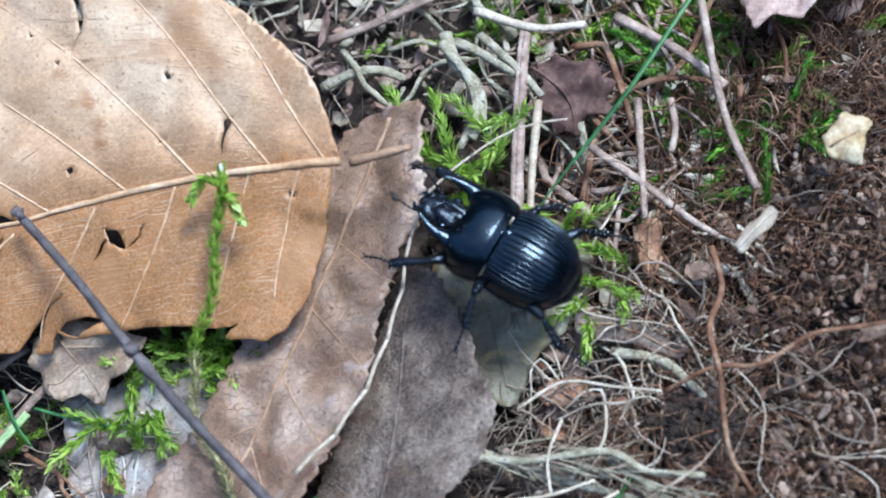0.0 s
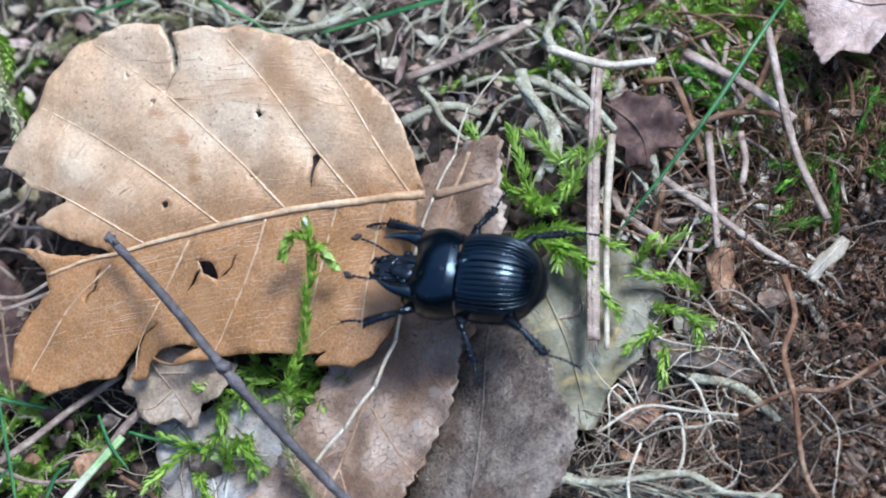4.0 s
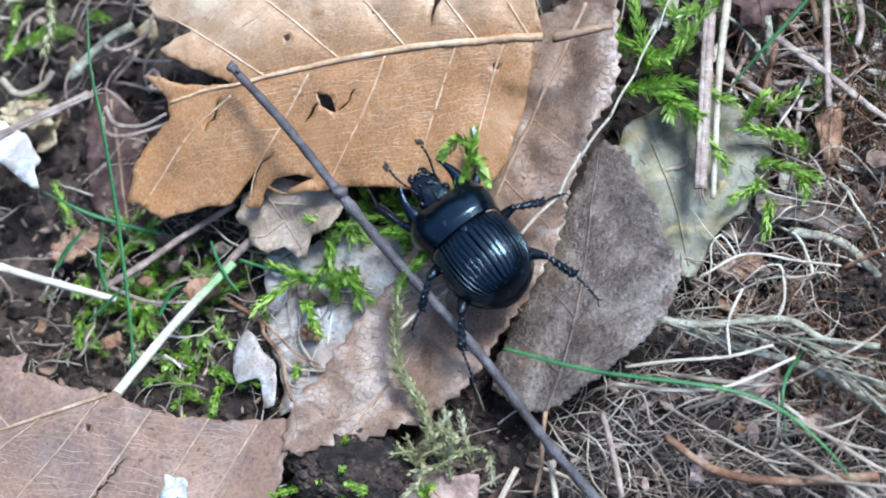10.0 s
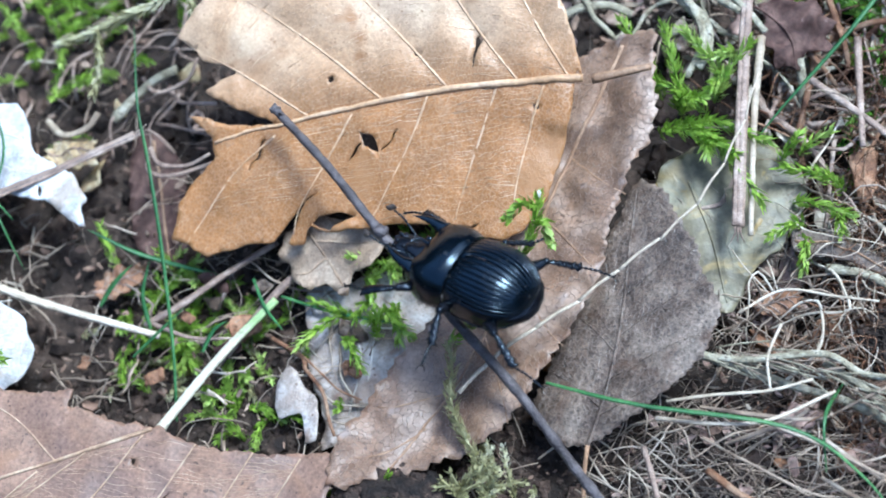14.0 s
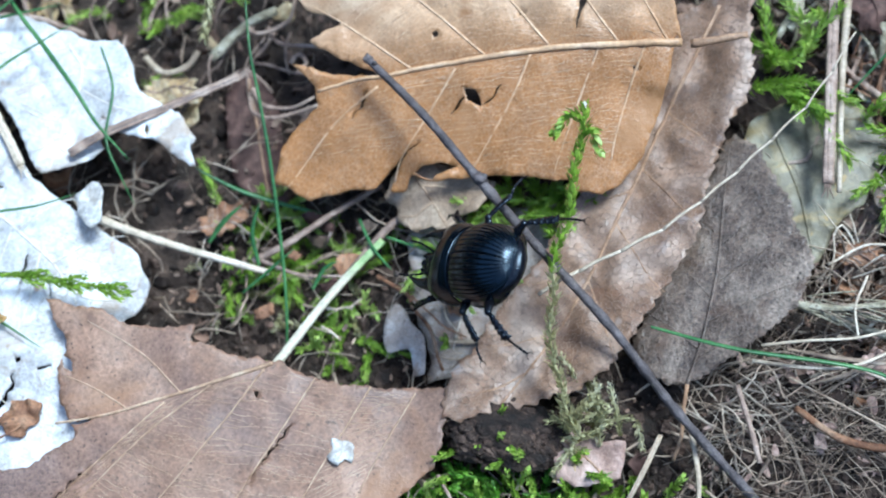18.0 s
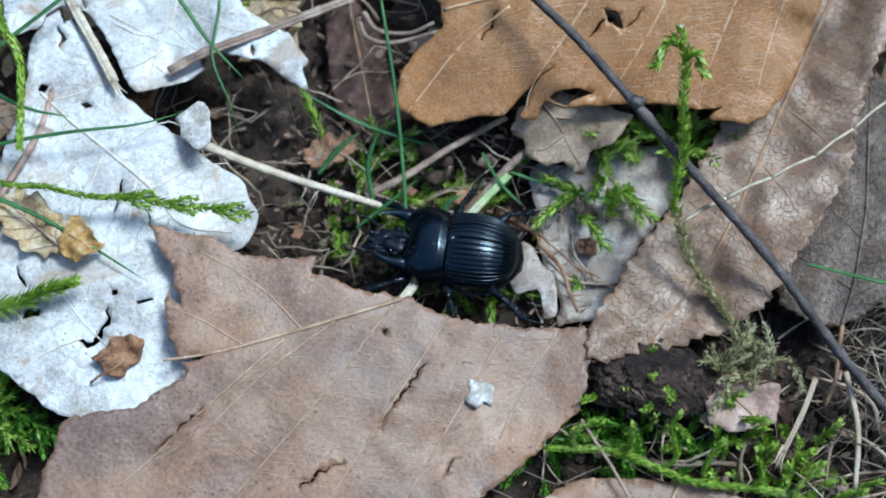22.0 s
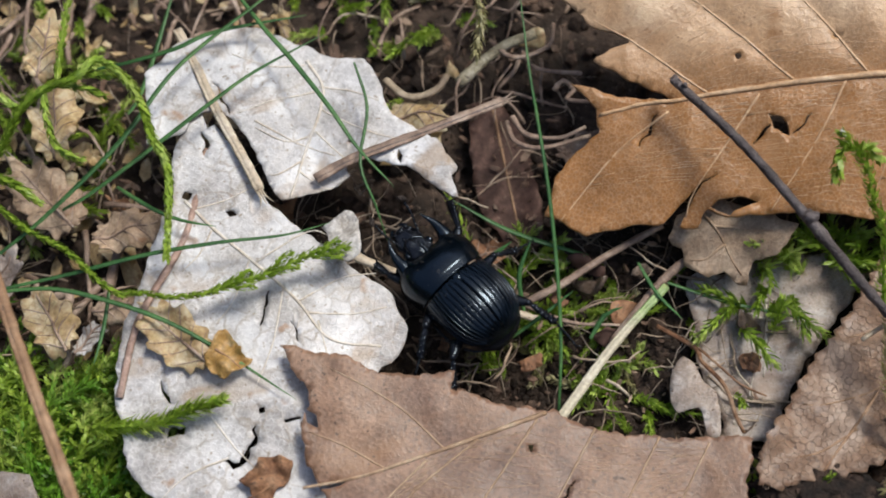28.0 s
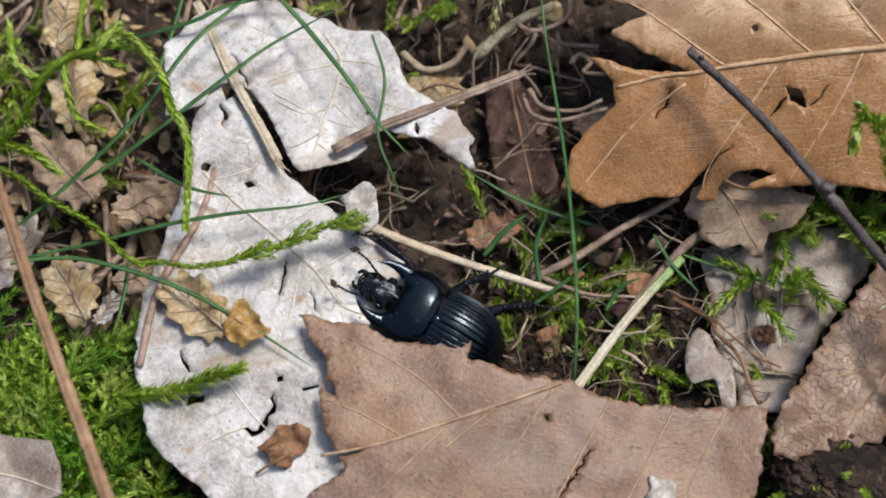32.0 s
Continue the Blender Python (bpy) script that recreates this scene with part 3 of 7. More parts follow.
def build_ground():
    xs, ys = far_lines(-150, 55, 1.1), far_lines(-60, 110, 1.1)
    geo = Geo()
    geo.v = [(x, y, ground_z(x, y) if -400 < x < 400 and -400 < y < 400 else -5.5) for y in ys for x in xs]
    w = len(xs)
    geo.f = [(j * w + i, j * w + i + 1, (j + 1) * w + i + 1, (j + 1) * w + i) for j in range(len(ys) - 1) for i in range(w - 1)]
    tagged(new("ground", mesh_of("ground", geo, SOIL)), "dark brown crumbly woodland soil under leaf litter", "ground", kind="structure")


build_ground()


def build_dim_ring():
    """A thick dim ring, unseen, far round the scene; added to darken low reflections."""
    geo, k = Geo(), 48
    for r, z in ((4000, -200), (4000, 2500), (4300, 2500), (4300, -200)):
        for i in range(k):
            a = 2 * math.pi * i / k
            up = 1 + 0.12 * noise.noise(Vector((4 * math.cos(a), 4 * math.sin(a), 2))) if z > 0 else 1
            geo.v.append((r * math.cos(a), r * math.sin(a), z * up))
    geo.f = [(j * k + i, j * k + (i + 1) % k, ((j + 1) % 4) * k + (i + 1) % k, ((j + 1) % 4) * k + i) for j in range(4) for i in range(k)]
    tagged(new("backdrop", mesh_of("backdrop", geo, DIM_RING)), "unseen dim green-brown ring added to block low skylight", "backdrop", kind="structure")


build_dim_ring()
rng = random.Random(5)


def crumbs(name, count, box, sizes, mat, label, lift=0.2):
    """Loose soil grains lying on the ground."""
    geo = Geo()
    for n in range(count):
        x, y = rng.uniform(box[0], box[2]), rng.uniform(box[1], box[3])
        r = sizes[0] + (sizes[1] - sizes[0]) * rng.random() ** 3
        lump(geo, (x, y, ground_z(x, y) + lift * r), (r * rng.uniform(0.7, 1.3), r * rng.uniform(0.7, 1.3), r * rng.uniform(0.6, 1.0)), n * 0.37, 0.6, 4, 5)
    return single(name, geo, mat, label, "soil", kind="stuff", smooth=False)


crumbs("soil_crumbs", 6500, (-135, -40, 45, 90), (0.25, 1.3), CRUMB, "loose dark brown soil crumbs on the ground")
crumbs("soil_crumbs", 5200, (-72, -4, -34, 34), (0.1, 0.7), SOIL, "fine black soil crumbs in the hollow between leaves")
crumbs("soil_crumbs", 4200, (-38, -14, 22, 14), (0.1, 0.7), CRUMB, "dark soil crumbs by the moss shoots")

crumbs("soil_crumbs", 3000, (8, 18, 38, 64), (0.2, 1.0), CRUMB, "reddish soil crumbs in the root heap")


def bits(count, box, size, mat, label, seed, high=1.5):
    """Small flat chips of bark, leaf and straw strewn thickly over the ground."""
    r = random.Random(seed)
    geo = Geo()
    for n in range(count):
        x, y = r.uniform(box[0], box[2]), r.uniform(box[1], box[3])
        l, w = size[0] + (size[1] - size[0]) * r.random() ** 2, r.uniform(0.12, 0.6)
        z = max(ground_z(x, y) * 0.75 - 0.8, -4.2) + high * r.random() ** 2
        m = pose(x, y, z, r.gauss(0, 22), r.gauss(0, 22), r.uniform(0, 360))
        rim = [(l * math.cos(a) * r.uniform(0.75, 1.2), l * w * math.sin(a) * r.uniform(0.75, 1.2)) for a in (0, 1.0, 2.1, 3.1, 4.2, 5.2)]
        up = [tuple(m @ Vector((p, q, 0.12 + 0.25 * l * (p / l) ** 2))) for p, q in rim]
        low = [tuple(m @ Vector((p, q, 0.25 * l * (p / l) ** 2 - 0.12))) for p, q in rim]
        mid = tuple(m @ Vector((0, 0, 0.16)))
        geo.add(up + low + [mid], [(12, i, (i + 1) % 6) for i in range(6)] + [(i, i + 6, (i + 1) % 6 + 6, (i + 1) % 6) for i in range(6)])
    return single("litter_bits", geo, mat, label, "leaf litter", kind="stuff", smooth=False)


bits(1500, (-4, 14, 40, 84), (0.2, 0.8), LITTER, "small brown bits of bark and leaf in the litter", 51, 3.5)
bits(70, (8, 18, 40, 66), (1.0, 2.4), LITTER, "flakes of brown bark in the root heap", 61, 5.5)
bits(170, (0, 36, 22, 66), (0.6, 2.3), BLEACHED, "pale straw chips beside the leaves", 65, 4.0)
bits(240, (-6, 12, 34, 80), (0.4, 1.4), STRAW, "short pale straw bits in the litter", 62, 4.0)
bits(1800, (4, 16, 40, 66), (0.12, 0.5), ROOT, "reddish crumbs of bark in the root heap", 52, 4.5)
bits(420, (-10, -14, 28, 40), (0.3, 1.3), PINK, "small dry leaf bits in dead grass", 53, 2.5)
bits(420, (-72, -4, -30, 30), (0.15, 0.7), LITTER, "small brown bits on dark soil", 54, 0.5)
bits(500, (-40, -26, 2, 12), (0.2, 1.0), LITTER, "small brown bits among moss shoots", 55, 1.2)
bits(420, (-80, 56, 4, 92), (0.4, 1.8), STRAW, "pale straw bits among curled roots", 63, 3.5)
bits(220, (-80, 56, 30, 92), (0.8, 2.6), PINK, "pinkish leaf bits among stems", 64, 3.0)
bits(1100, (-80, 56, 4, 92), (0.3, 1.4), LITTER, "small brown bits among curled roots", 56, 2.5)
bits(1100, (-135, -30, -64, 58), (0.3, 1.4), LITTER, "small brown bits in the litter", 57, 1.8)
bits(320, (-135, -5, -98, 45), (0.5, 2.4), TAN, "small tan leaf bits in the litter", 58, 2.2)

# ---- the leaves ----
def crack(pts, wide=0.14, seed=1):
    """The outline of a thin jagged crack along pts."""
    r = random.Random(seed)
    p = spline([(x, y, 0) for x, y in pts], 0.55)[:, :2]
    t = np.gradient(p, axis=0)
    nrm = np.stack([-t[:, 1], t[:, 0]], 1) / (np.linalg.norm(t, axis=1)[:, None] + 1e-9)
    p[1:-1] += nrm[1:-1] * np.array([[r.uniform(-0.32, 0.32)] for _ in p[1:-1]])
    w = [wide * (0.25 + r.uniform(0.2, 1.2) * math.sin(math.pi * i / (len(p) - 1))) for i in range(len(p))]
    w[0] = w[-1] = 0.03
    up = [tuple(q + m * a) for q, m, a in zip(p, nrm, w)]
    low = [tuple(q - m * a) for q, m, a in zip(p, nrm, w)]
    return up + low[::-1]


def z_beech(x, y):
    dy = y - 44.6 - 0.29 * (x + 19)
    return 9.6 + 0.12 * (x + 40) + 0.4 * dy - 0.004 * max(0.0, y - 46) ** 2 - 0.02 * max(0.0, x + 28) ** 2 * (1 if y < 40 else 0.4)


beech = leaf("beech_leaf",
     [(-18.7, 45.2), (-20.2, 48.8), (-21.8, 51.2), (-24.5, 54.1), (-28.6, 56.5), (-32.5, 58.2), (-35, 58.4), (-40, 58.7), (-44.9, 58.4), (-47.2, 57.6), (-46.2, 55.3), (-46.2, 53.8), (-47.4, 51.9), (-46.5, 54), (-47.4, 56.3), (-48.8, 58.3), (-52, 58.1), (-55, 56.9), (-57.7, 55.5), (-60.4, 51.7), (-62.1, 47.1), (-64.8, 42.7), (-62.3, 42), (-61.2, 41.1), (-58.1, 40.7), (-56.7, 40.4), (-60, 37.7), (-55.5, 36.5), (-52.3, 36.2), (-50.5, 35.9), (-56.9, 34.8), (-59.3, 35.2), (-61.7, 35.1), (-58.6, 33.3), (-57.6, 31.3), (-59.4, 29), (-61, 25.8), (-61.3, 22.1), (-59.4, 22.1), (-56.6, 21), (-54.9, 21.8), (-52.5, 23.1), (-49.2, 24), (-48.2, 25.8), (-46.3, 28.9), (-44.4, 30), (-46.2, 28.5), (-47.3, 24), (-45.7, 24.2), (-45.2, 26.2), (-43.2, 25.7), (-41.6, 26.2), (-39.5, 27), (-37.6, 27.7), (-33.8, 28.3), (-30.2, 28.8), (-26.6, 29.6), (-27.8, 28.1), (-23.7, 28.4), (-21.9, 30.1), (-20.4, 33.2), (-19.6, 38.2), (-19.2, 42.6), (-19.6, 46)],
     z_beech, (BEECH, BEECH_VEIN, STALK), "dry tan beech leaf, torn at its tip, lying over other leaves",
     midrib=[(-18.8, 45.3), (-25.4, 43.7), (-32.4, 42), (-39.8, 39.7), (-47.7, 37.1), (-50.5, 36), (-53.6, 35), (-58, 32.9)],
     veins=[[(-20, 44.9), (-23.4, 48.3), (-28.1, 53.7), (-32.4, 57.8)], [(-25.4, 43.9), (-30.9, 48.5), (-36.7, 53.9), (-41.4, 57.7)], [(-32.7, 42.1), (-39.3, 46.8), (-47.7, 52), (-55.8, 55.8)], [(-39.7, 40), (-48.4, 44.4), (-56.1, 47.5), (-61.3, 49.1)], [(-47.8, 37.3), (-52.2, 38.9), (-57.8, 40.8), (-62.4, 42.1)],
            [(-22.5, 44.6), (-23.2, 40), (-23.6, 34.5), (-23.5, 32.1)], [(-27.4, 43.3), (-28.2, 38.7), (-29.2, 31.9), (-29.4, 29.6)], [(-34.7, 41), (-35.9, 35.6), (-37.8, 30.3), (-38.8, 27.6)], [(-42.7, 38.1), (-44.8, 32.7), (-46.8, 27.5), (-47, 25.1)], [(-51.2, 34.8), (-55.4, 29.7), (-58.7, 23.6), (-59.5, 22)]],
     stalk=[(-17.8, 45.3, z_beech(-18.8, 45.3) - 0.1), (-15.4, 46.0, 12.2), (-12.1, 47.2, 12.6)], ladder=((0, 1), (1, 2), (2, 3), (3, 4), (5, 6), (6, 7), (7, 8), (8, 9)),
     bites=[[(-41.4, 36.3), (-40.7, 36.2), (-40, 36.2), (-39.4, 35.7), (-38.8, 34.6), (-39.6, 34.7), (-40.2, 35), (-40.5, 34.9), (-40.9, 35.6)], [(-37.1, 50.8), (-36.7, 51.1), (-36.2, 50.5), (-36.6, 50.2)], [(-46.1, 41.2), (-45.6, 41.5), (-45.3, 41), (-45.7, 40.7)], [(-37.1, 45), (-36.5, 45.1), (-36.2, 44.7), (-36.8, 44.6)], [(-48.7, 50.9), (-48.2, 51.1), (-48.2, 50.5)], [(-51.9, 53.2), (-51.4, 53.2), (-51.6, 52.8)], [(-30.7, 47.4), (-30.1, 47.9), (-29.7, 47.5), (-30.1, 46.3), (-30.3, 44.2), (-30.5, 45.3), (-30.5, 46.6)], [(-23.4, 41.9), (-22.8, 42.1), (-22.6, 41.5), (-23.2, 41.4)], [(-44.9, 26.4), (-44.2, 27.2), (-42.1, 28.1), (-40.1, 28.1), (-41.3, 27.3), (-42.4, 26.6), (-42.7, 26), (-43.9, 26.1)], crack([(-52.2, 34.3), (-52.5, 32.6), (-53.3, 30.5)], 0.14, 31), crack([(-42.2, 33.1), (-41.5, 34.1), (-40.9, 35.3)], 0.12, 33), crack([(-38.7, 34.8), (-37.6, 36), (-37.2, 37.3)], 0.07, 34)],
     step=0.7, puff=0.75, ripple=0.5, wave=7, ragged=0.22, round_off=0, seed=1.3, rib=(0.46, 0.2), vein_r=0.15, rise=0.1)


def z_net(x, y):
    edge = max(0.0, min(1.0, (x + 25) / 12))
    return 2.2 + 3.2 * edge ** 1.5 + 0.06 * max(0, y - 30) + 0.9 * math.sin((x + 0.35 * y) / 3.2) * 0.35


leaf("net_veined_leaf",
     [(-13.3, 55), (-12.2, 48.7), (-10.9, 43), (-12.5, 39.2), (-13.2, 34.4), (-13.1, 29.3), (-13.5, 25), (-15.5, 20), (-17.2, 14.7), (-19.8, 8.8), (-22.7, 6.3),
      (-28, 3), (-35.5, -0.6), (-36.6, 2.5), (-33.6, 11.4), (-29.9, 20.2), (-27, 28), (-26, 40), (-22.6, 50), (-17.9, 54)],
     z_net, (NETLEAF, STALK), "wrinkled brown leaf with net veins and toothed curled edge",
     midrib=[(-16.5, 53), (-19.5, 40), (-22, 28), (-25, 15), (-30, 3)],
     veins=[[(-19.5, 40), (-15, 37), (-12.6, 36)], [(-21, 33), (-16, 29), (-13.6, 27)], [(-22.5, 26), (-18, 21), (-15.5, 19)], [(-24, 19), (-20.5, 13), (-19, 10)],
            [(-21.5, 30), (-26, 27), (-27.4, 26)], [(-23.5, 21), (-28, 18), (-30, 17)], [(-25.5, 13), (-30, 10), (-33, 9)], [(-27.5, 8), (-31, 4.5), (-35, 3)]],
     step=0.7, puff=0.55, ripple=0.95, wave=3.6, teeth=0.6, pitch=1.7, ragged=0.25, seed=2.1, rib=(0.25, 0.12), vein_r=0.13, rise=0.06, mesh=(0.65, 0.026, NET_VEIN))


def z_grey(x, y):
    return 1.6 + 0.34 * (x + 13) + 0.02 * (y - 22)


leaf("grey_leaf",
     [(-12.2, 39.3), (-9.2, 38.3), (-6.6, 34.5), (-4.5, 32.4), (-3.2, 28.9), (-0.8, 26.3), (-1, 22.7), (-2, 19.5), (-5.6, 15.2), (-10.1, 10.8), (-11, 9.8), (-13.8, 9.6),
      (-17.8, 11.8), (-17, 17), (-15, 27), (-13.4, 33.4)],
     z_grey, (GREYLEAF, GREYLEAF, STALK), "decayed grey-brown leaf with finely toothed edge and thin stalk",
     midrib=[(-11, 9.8), (-10.4, 16), (-10.5, 24), (-11.4, 32), (-11.9, 38)],
     veins=[[(-10.7, 13), (-7, 16), (-4, 18.5)], [(-10.4, 17), (-6, 20.5), (-2, 23)], [(-10.4, 21.5), (-6.5, 25.5), (-3, 28)], [(-10.6, 26), (-7.5, 30), (-5.5, 32.5)], [(-10.9, 30), (-9, 34), (-8, 36)],
            [(-10.7, 14), (-14, 16), (-16.5, 17)], [(-10.5, 20), (-13, 22), (-15.5, 23.5)]],
     stalk=[(-11, 9.9, 2.4), (-10.8, 7.3, 1.6), (-10.4, 4.6, 0.6), (-10.6, 2.0, -1.0)],
     step=0.8, puff=0.22, ripple=0.35, wave=5, teeth=0.5, pitch=1.15, ragged=0.12, seed=3.7, rib=(0.22, 0.1), vein_r=0.09, rise=0.06)


def z_front(x, y):
    return 2 + max(0.0, -(x + 40)) * 0.11 - 0.02 * max(0.0, -y - 10)


front_leaf = leaf("brown_leaf",
     [(-82.4, 1.6), (-78.2, 2), (-72.2, 1.5), (-68.7, 1.6), (-65.1, 3.1), (-65.4, 1.1), (-63.3, 1.3), (-58.7, 1), (-54.9, 1.6), (-52.1, 1), (-47.2, 0.7), 
      (-40.6, 2.4), (-35.4, 3.2), (-35.5, 0.9), (-35.3, -3), (-35.5, -5.6), (-37.4, -8.2), (-39.8, -11.9), (-41.4, -14), (-45, -19), (-52, -28), 
      (-62, -34), (-74, -34), (-83, -31), (-84.4, -25.1), (-84.1, -21.6), (-84.5, -20), (-83.2, -18.8), (-77.7, -16.6), (-74.2, -12.2), (-77.1, -8.8), 
      (-78.4, -5.6), (-78.3, -2), (-80.5, -0.8)],
     z_front, (FRONT, FRONT_VEIN, STALK), "matt brown dry leaf with ragged top edge on pale leaf",
     midrib=[(-55.7, 1.2), (-60.5, -2), (-65.9, -5.4), (-71.5, -8.9), (-76.8, -11.3)],
     veins=[[(-61.6, -2.9), (-67, -10), (-71.8, -19)], [(-56.4, 0.4), (-61, -11), (-66.4, -22.3)], [(-50.7, 0.8), (-54, -10), (-57.6, -20.7)], [(-44.4, 1.4), (-47.5, -9), (-50.5, -19.1)],
            [(-39.5, 2.0), (-41.5, -5), (-43, -12)], [(-64.5, -4.6), (-70, -1.5), (-77, 0.5)], [(-69.5, -7.8), (-74, -6.5), (-77.5, -6)], [(-66, -6), (-71, -14), (-77, -24)]], ladder=((7, 0), (0, 1), (1, 2), (2, 3), (3, 4)),
     bites=[[(-78.6, -3.8), (-77.2, -4.2), (-76.8, -5.4), (-78, -5.2)], [(-56.8, -2.4), (-56.3, -2.2), (-56.3, -3.0)], crack([(-51.6, -4.6), (-52.6, -7.4), (-53.6, -10), (-54.4, -12.5)], 0.1, 7),
            crack([(-71.4, -14.6), (-73, -17), (-75, -20)], 0.14, 8), crack([(-56.5, -16.3), (-58.5, -17.6), (-60.5, -20)], 0.12, 9), crack([(-73, -9.8), (-75.4, -11.2)], 0.2, 10), crack([(-46.5, -13), (-47.3, -15.5)], 0.12, 11)],
     step=0.7, puff=0.25, ripple=0.4, wave=6, teeth=0.25, pitch=1.3, ragged=0.35, round_off=0, seed=4.4, rib=(0.24, 0.13), vein_r=0.11, rise=0.08)


def z_pale(x, y):
    return 2 + max(0.0, -(x + 60)) * 0.08 + 0.3 * math.sin(x / 5 + y / 8)


leaf("pale_leaf",
     [(-100.6, 23.8), (-101.5, 21.3), (-101.8, 18.5), (-101.3, 16.2), (-100.3, 11.3), (-100.3, 6.7), (-100.4, 3.4), (-100.4, -0.3), (-100, -3.9), (-98.8, -7.8), (-96.9, -11.3), (-95.3, -14.3), (-90.8, -16.9), (-86.7, -18.5), (-83, -18.8), (-76.8, -17.5), (-74.1, -13.5), (-74.5, -6.8), (-74.6, -2), (-74.2, 1.8), (-73.1, 3.6), (-73, 6.6), (-74.9, 9.2), (-76.5, 10.4), (-79.7, 11), (-83.4, 12.9), (-87.9, 14.6), (-91.6, 16.8), (-95.9, 20.4), (-98.6, 22.3), (-99.2, 21.6)],
     z_pale, (PALE, PALE_VEIN), "bleached silvery grey leaf with brown stains and cracks",
     midrib=[(-98.9, 13.5), (-94.7, 11.2), (-91.1, 9.6), (-84.6, 6.4), (-80.1, 3.4), (-75, 4.2)],
     veins=[[(-95.1, 11.4), (-95.5, 8.3), (-96.6, 6.1)], [(-90.4, 9.5), (-90.6, 4.7), (-91.5, 1.9)], [(-89.7, 9.1), (-85.7, 13.8), (-83.4, 14.1)], [(-84.2, 6.2), (-80.9, 10), (-77.7, 11.6)], [(-83, 5.3), (-78.7, 6.6), (-75.6, 8.4)], [(-86.1, 7.3), (-85.3, 1.3), (-85.5, -3.6)], [(-81.7, 4.8), (-80.4, 2.7), (-79.2, 0.6)], [(-97.7, 12.9), (-94.7, 14.8), (-92.3, 17.1)], [(-86, -10.8), (-89.2, -13.4), (-91, -16.2)], [(-89.3, -7.1), (-85.8, -9.6), (-83, -11.1)]],
     bites=[crack([(-84.4, -6.9), (-84.2, -8.8), (-84.8, -11), (-86.7, -11.3)], 0.32, 1), crack([(-92.4, -10.6), (-91.6, -9.8), (-91, -9)], 0.4, 2), crack([(-87.4, 6.6), (-87.2, 5.1), (-87.1, 2.6)], 0.13, 3), crack([(-95, -5.1), (-94.1, -6.1), (-93.1, -7.3)], 0.18, 4), crack([(-99.2, 14.5), (-98.5, 13.7)], 0.5, 5), crack([(-84.4, 4), (-83.5, 3), (-82.9, 2)], 0.12, 6), crack([(-99.8, 21.4), (-98.6, 20), (-98.5, 18.7)], 0.25, 12), [(-94.5, 13.5), (-93.9, 13.9), (-93, 13.5), (-93.8, 13)], [(-84.6, -5.4), (-84.1, -5.1), (-83.9, -5.6), (-84.4, -5.9)], [(-81.9, -5.8), (-80.4, -5), (-80.2, -5.2), (-81.7, -6.1)]],
     step=0.8, puff=0.14, ripple=0.6, wave=8, ragged=0.34, round_off=0, seed=5.2, rib=(0.2, 0.12), vein_r=0.12, rise=0.05)


def z_pale2(x, y):
    return z_pale(x, y) + 0.75 + 0.02 * (y - 15)


leaf("pale_leaf",
     [(-107.8, 25.9), (-105.7, 30.2), (-102, 32.1), (-100.3, 33.8), (-98, 34.8), (-93.3, 34.4), (-89.2, 33.8), (-85.6, 34.6), (-83, 32.1), (-80.8, 28.7), (-78.7, 27.9), (-75.4, 27.3), (-73.3, 25.3), (-72.3, 24.4), (-73.1, 23.7), (-71.6, 21.3), (-74.1, 22.2), (-76.5, 23.2), (-80, 23.4), (-82.9, 23.3), (-84, 22.4), (-83.5, 21.1), (-84.7, 19.1), (-89, 15.8), (-90.5, 17.1), (-91.8, 18.9), (-94.7, 22.1), (-97.4, 23.6), (-99.1, 24.1), (-100.5, 23.4), (-101.6, 20.3), (-104.7, 18.2), (-105.4, 21.6)],
     z_pale2, (PALE, PALE_VEIN), "bleached silvery leaf with ragged tip among grass blades",
     midrib=[(-91.5, 32.6), (-88.7, 29.5), (-88.4, 22.7), (-88.3, 16.6)],
     veins=[[(-89.4, 30), (-85.7, 30.4), (-82.5, 29.9)], [(-88.3, 27.5), (-83.2, 26.2), (-78.3, 26.3)], [(-88.1, 24.8), (-84.8, 23), (-83.3, 22.4)], [(-89.5, 29.3), (-93.5, 26.7), (-96.5, 24.4)], [(-88.5, 24), (-90.9, 22.6), (-94.3, 23.3)], [(-88.5, 19.9), (-85.3, 18.8), (-84.5, 19)], [(-94.5, 24), (-89.7, 22.9), (-85.3, 22.7)], [(-91.1, 32.3), (-94.7, 30.6), (-99.2, 30.7)], [(-88.5, 20.9), (-90.3, 18.7), (-91, 18.5)]],
     bites=[crack([(-100.4, 27.5), (-98.9, 25.8), (-97.3, 23.8)], 0.2, 21), [(-79, 25.1), (-78.4, 24.6), (-78.3, 23.6), (-78.9, 24.2)], [(-84.6, 24.6), (-84.1, 24.9), (-84.1, 24.4)]],
     step=0.8, puff=0.14, ripple=0.7, wave=7, ragged=0.34, round_off=0, seed=6.6, rib=(0.2, 0.12), vein_r=0.12, rise=0.05)

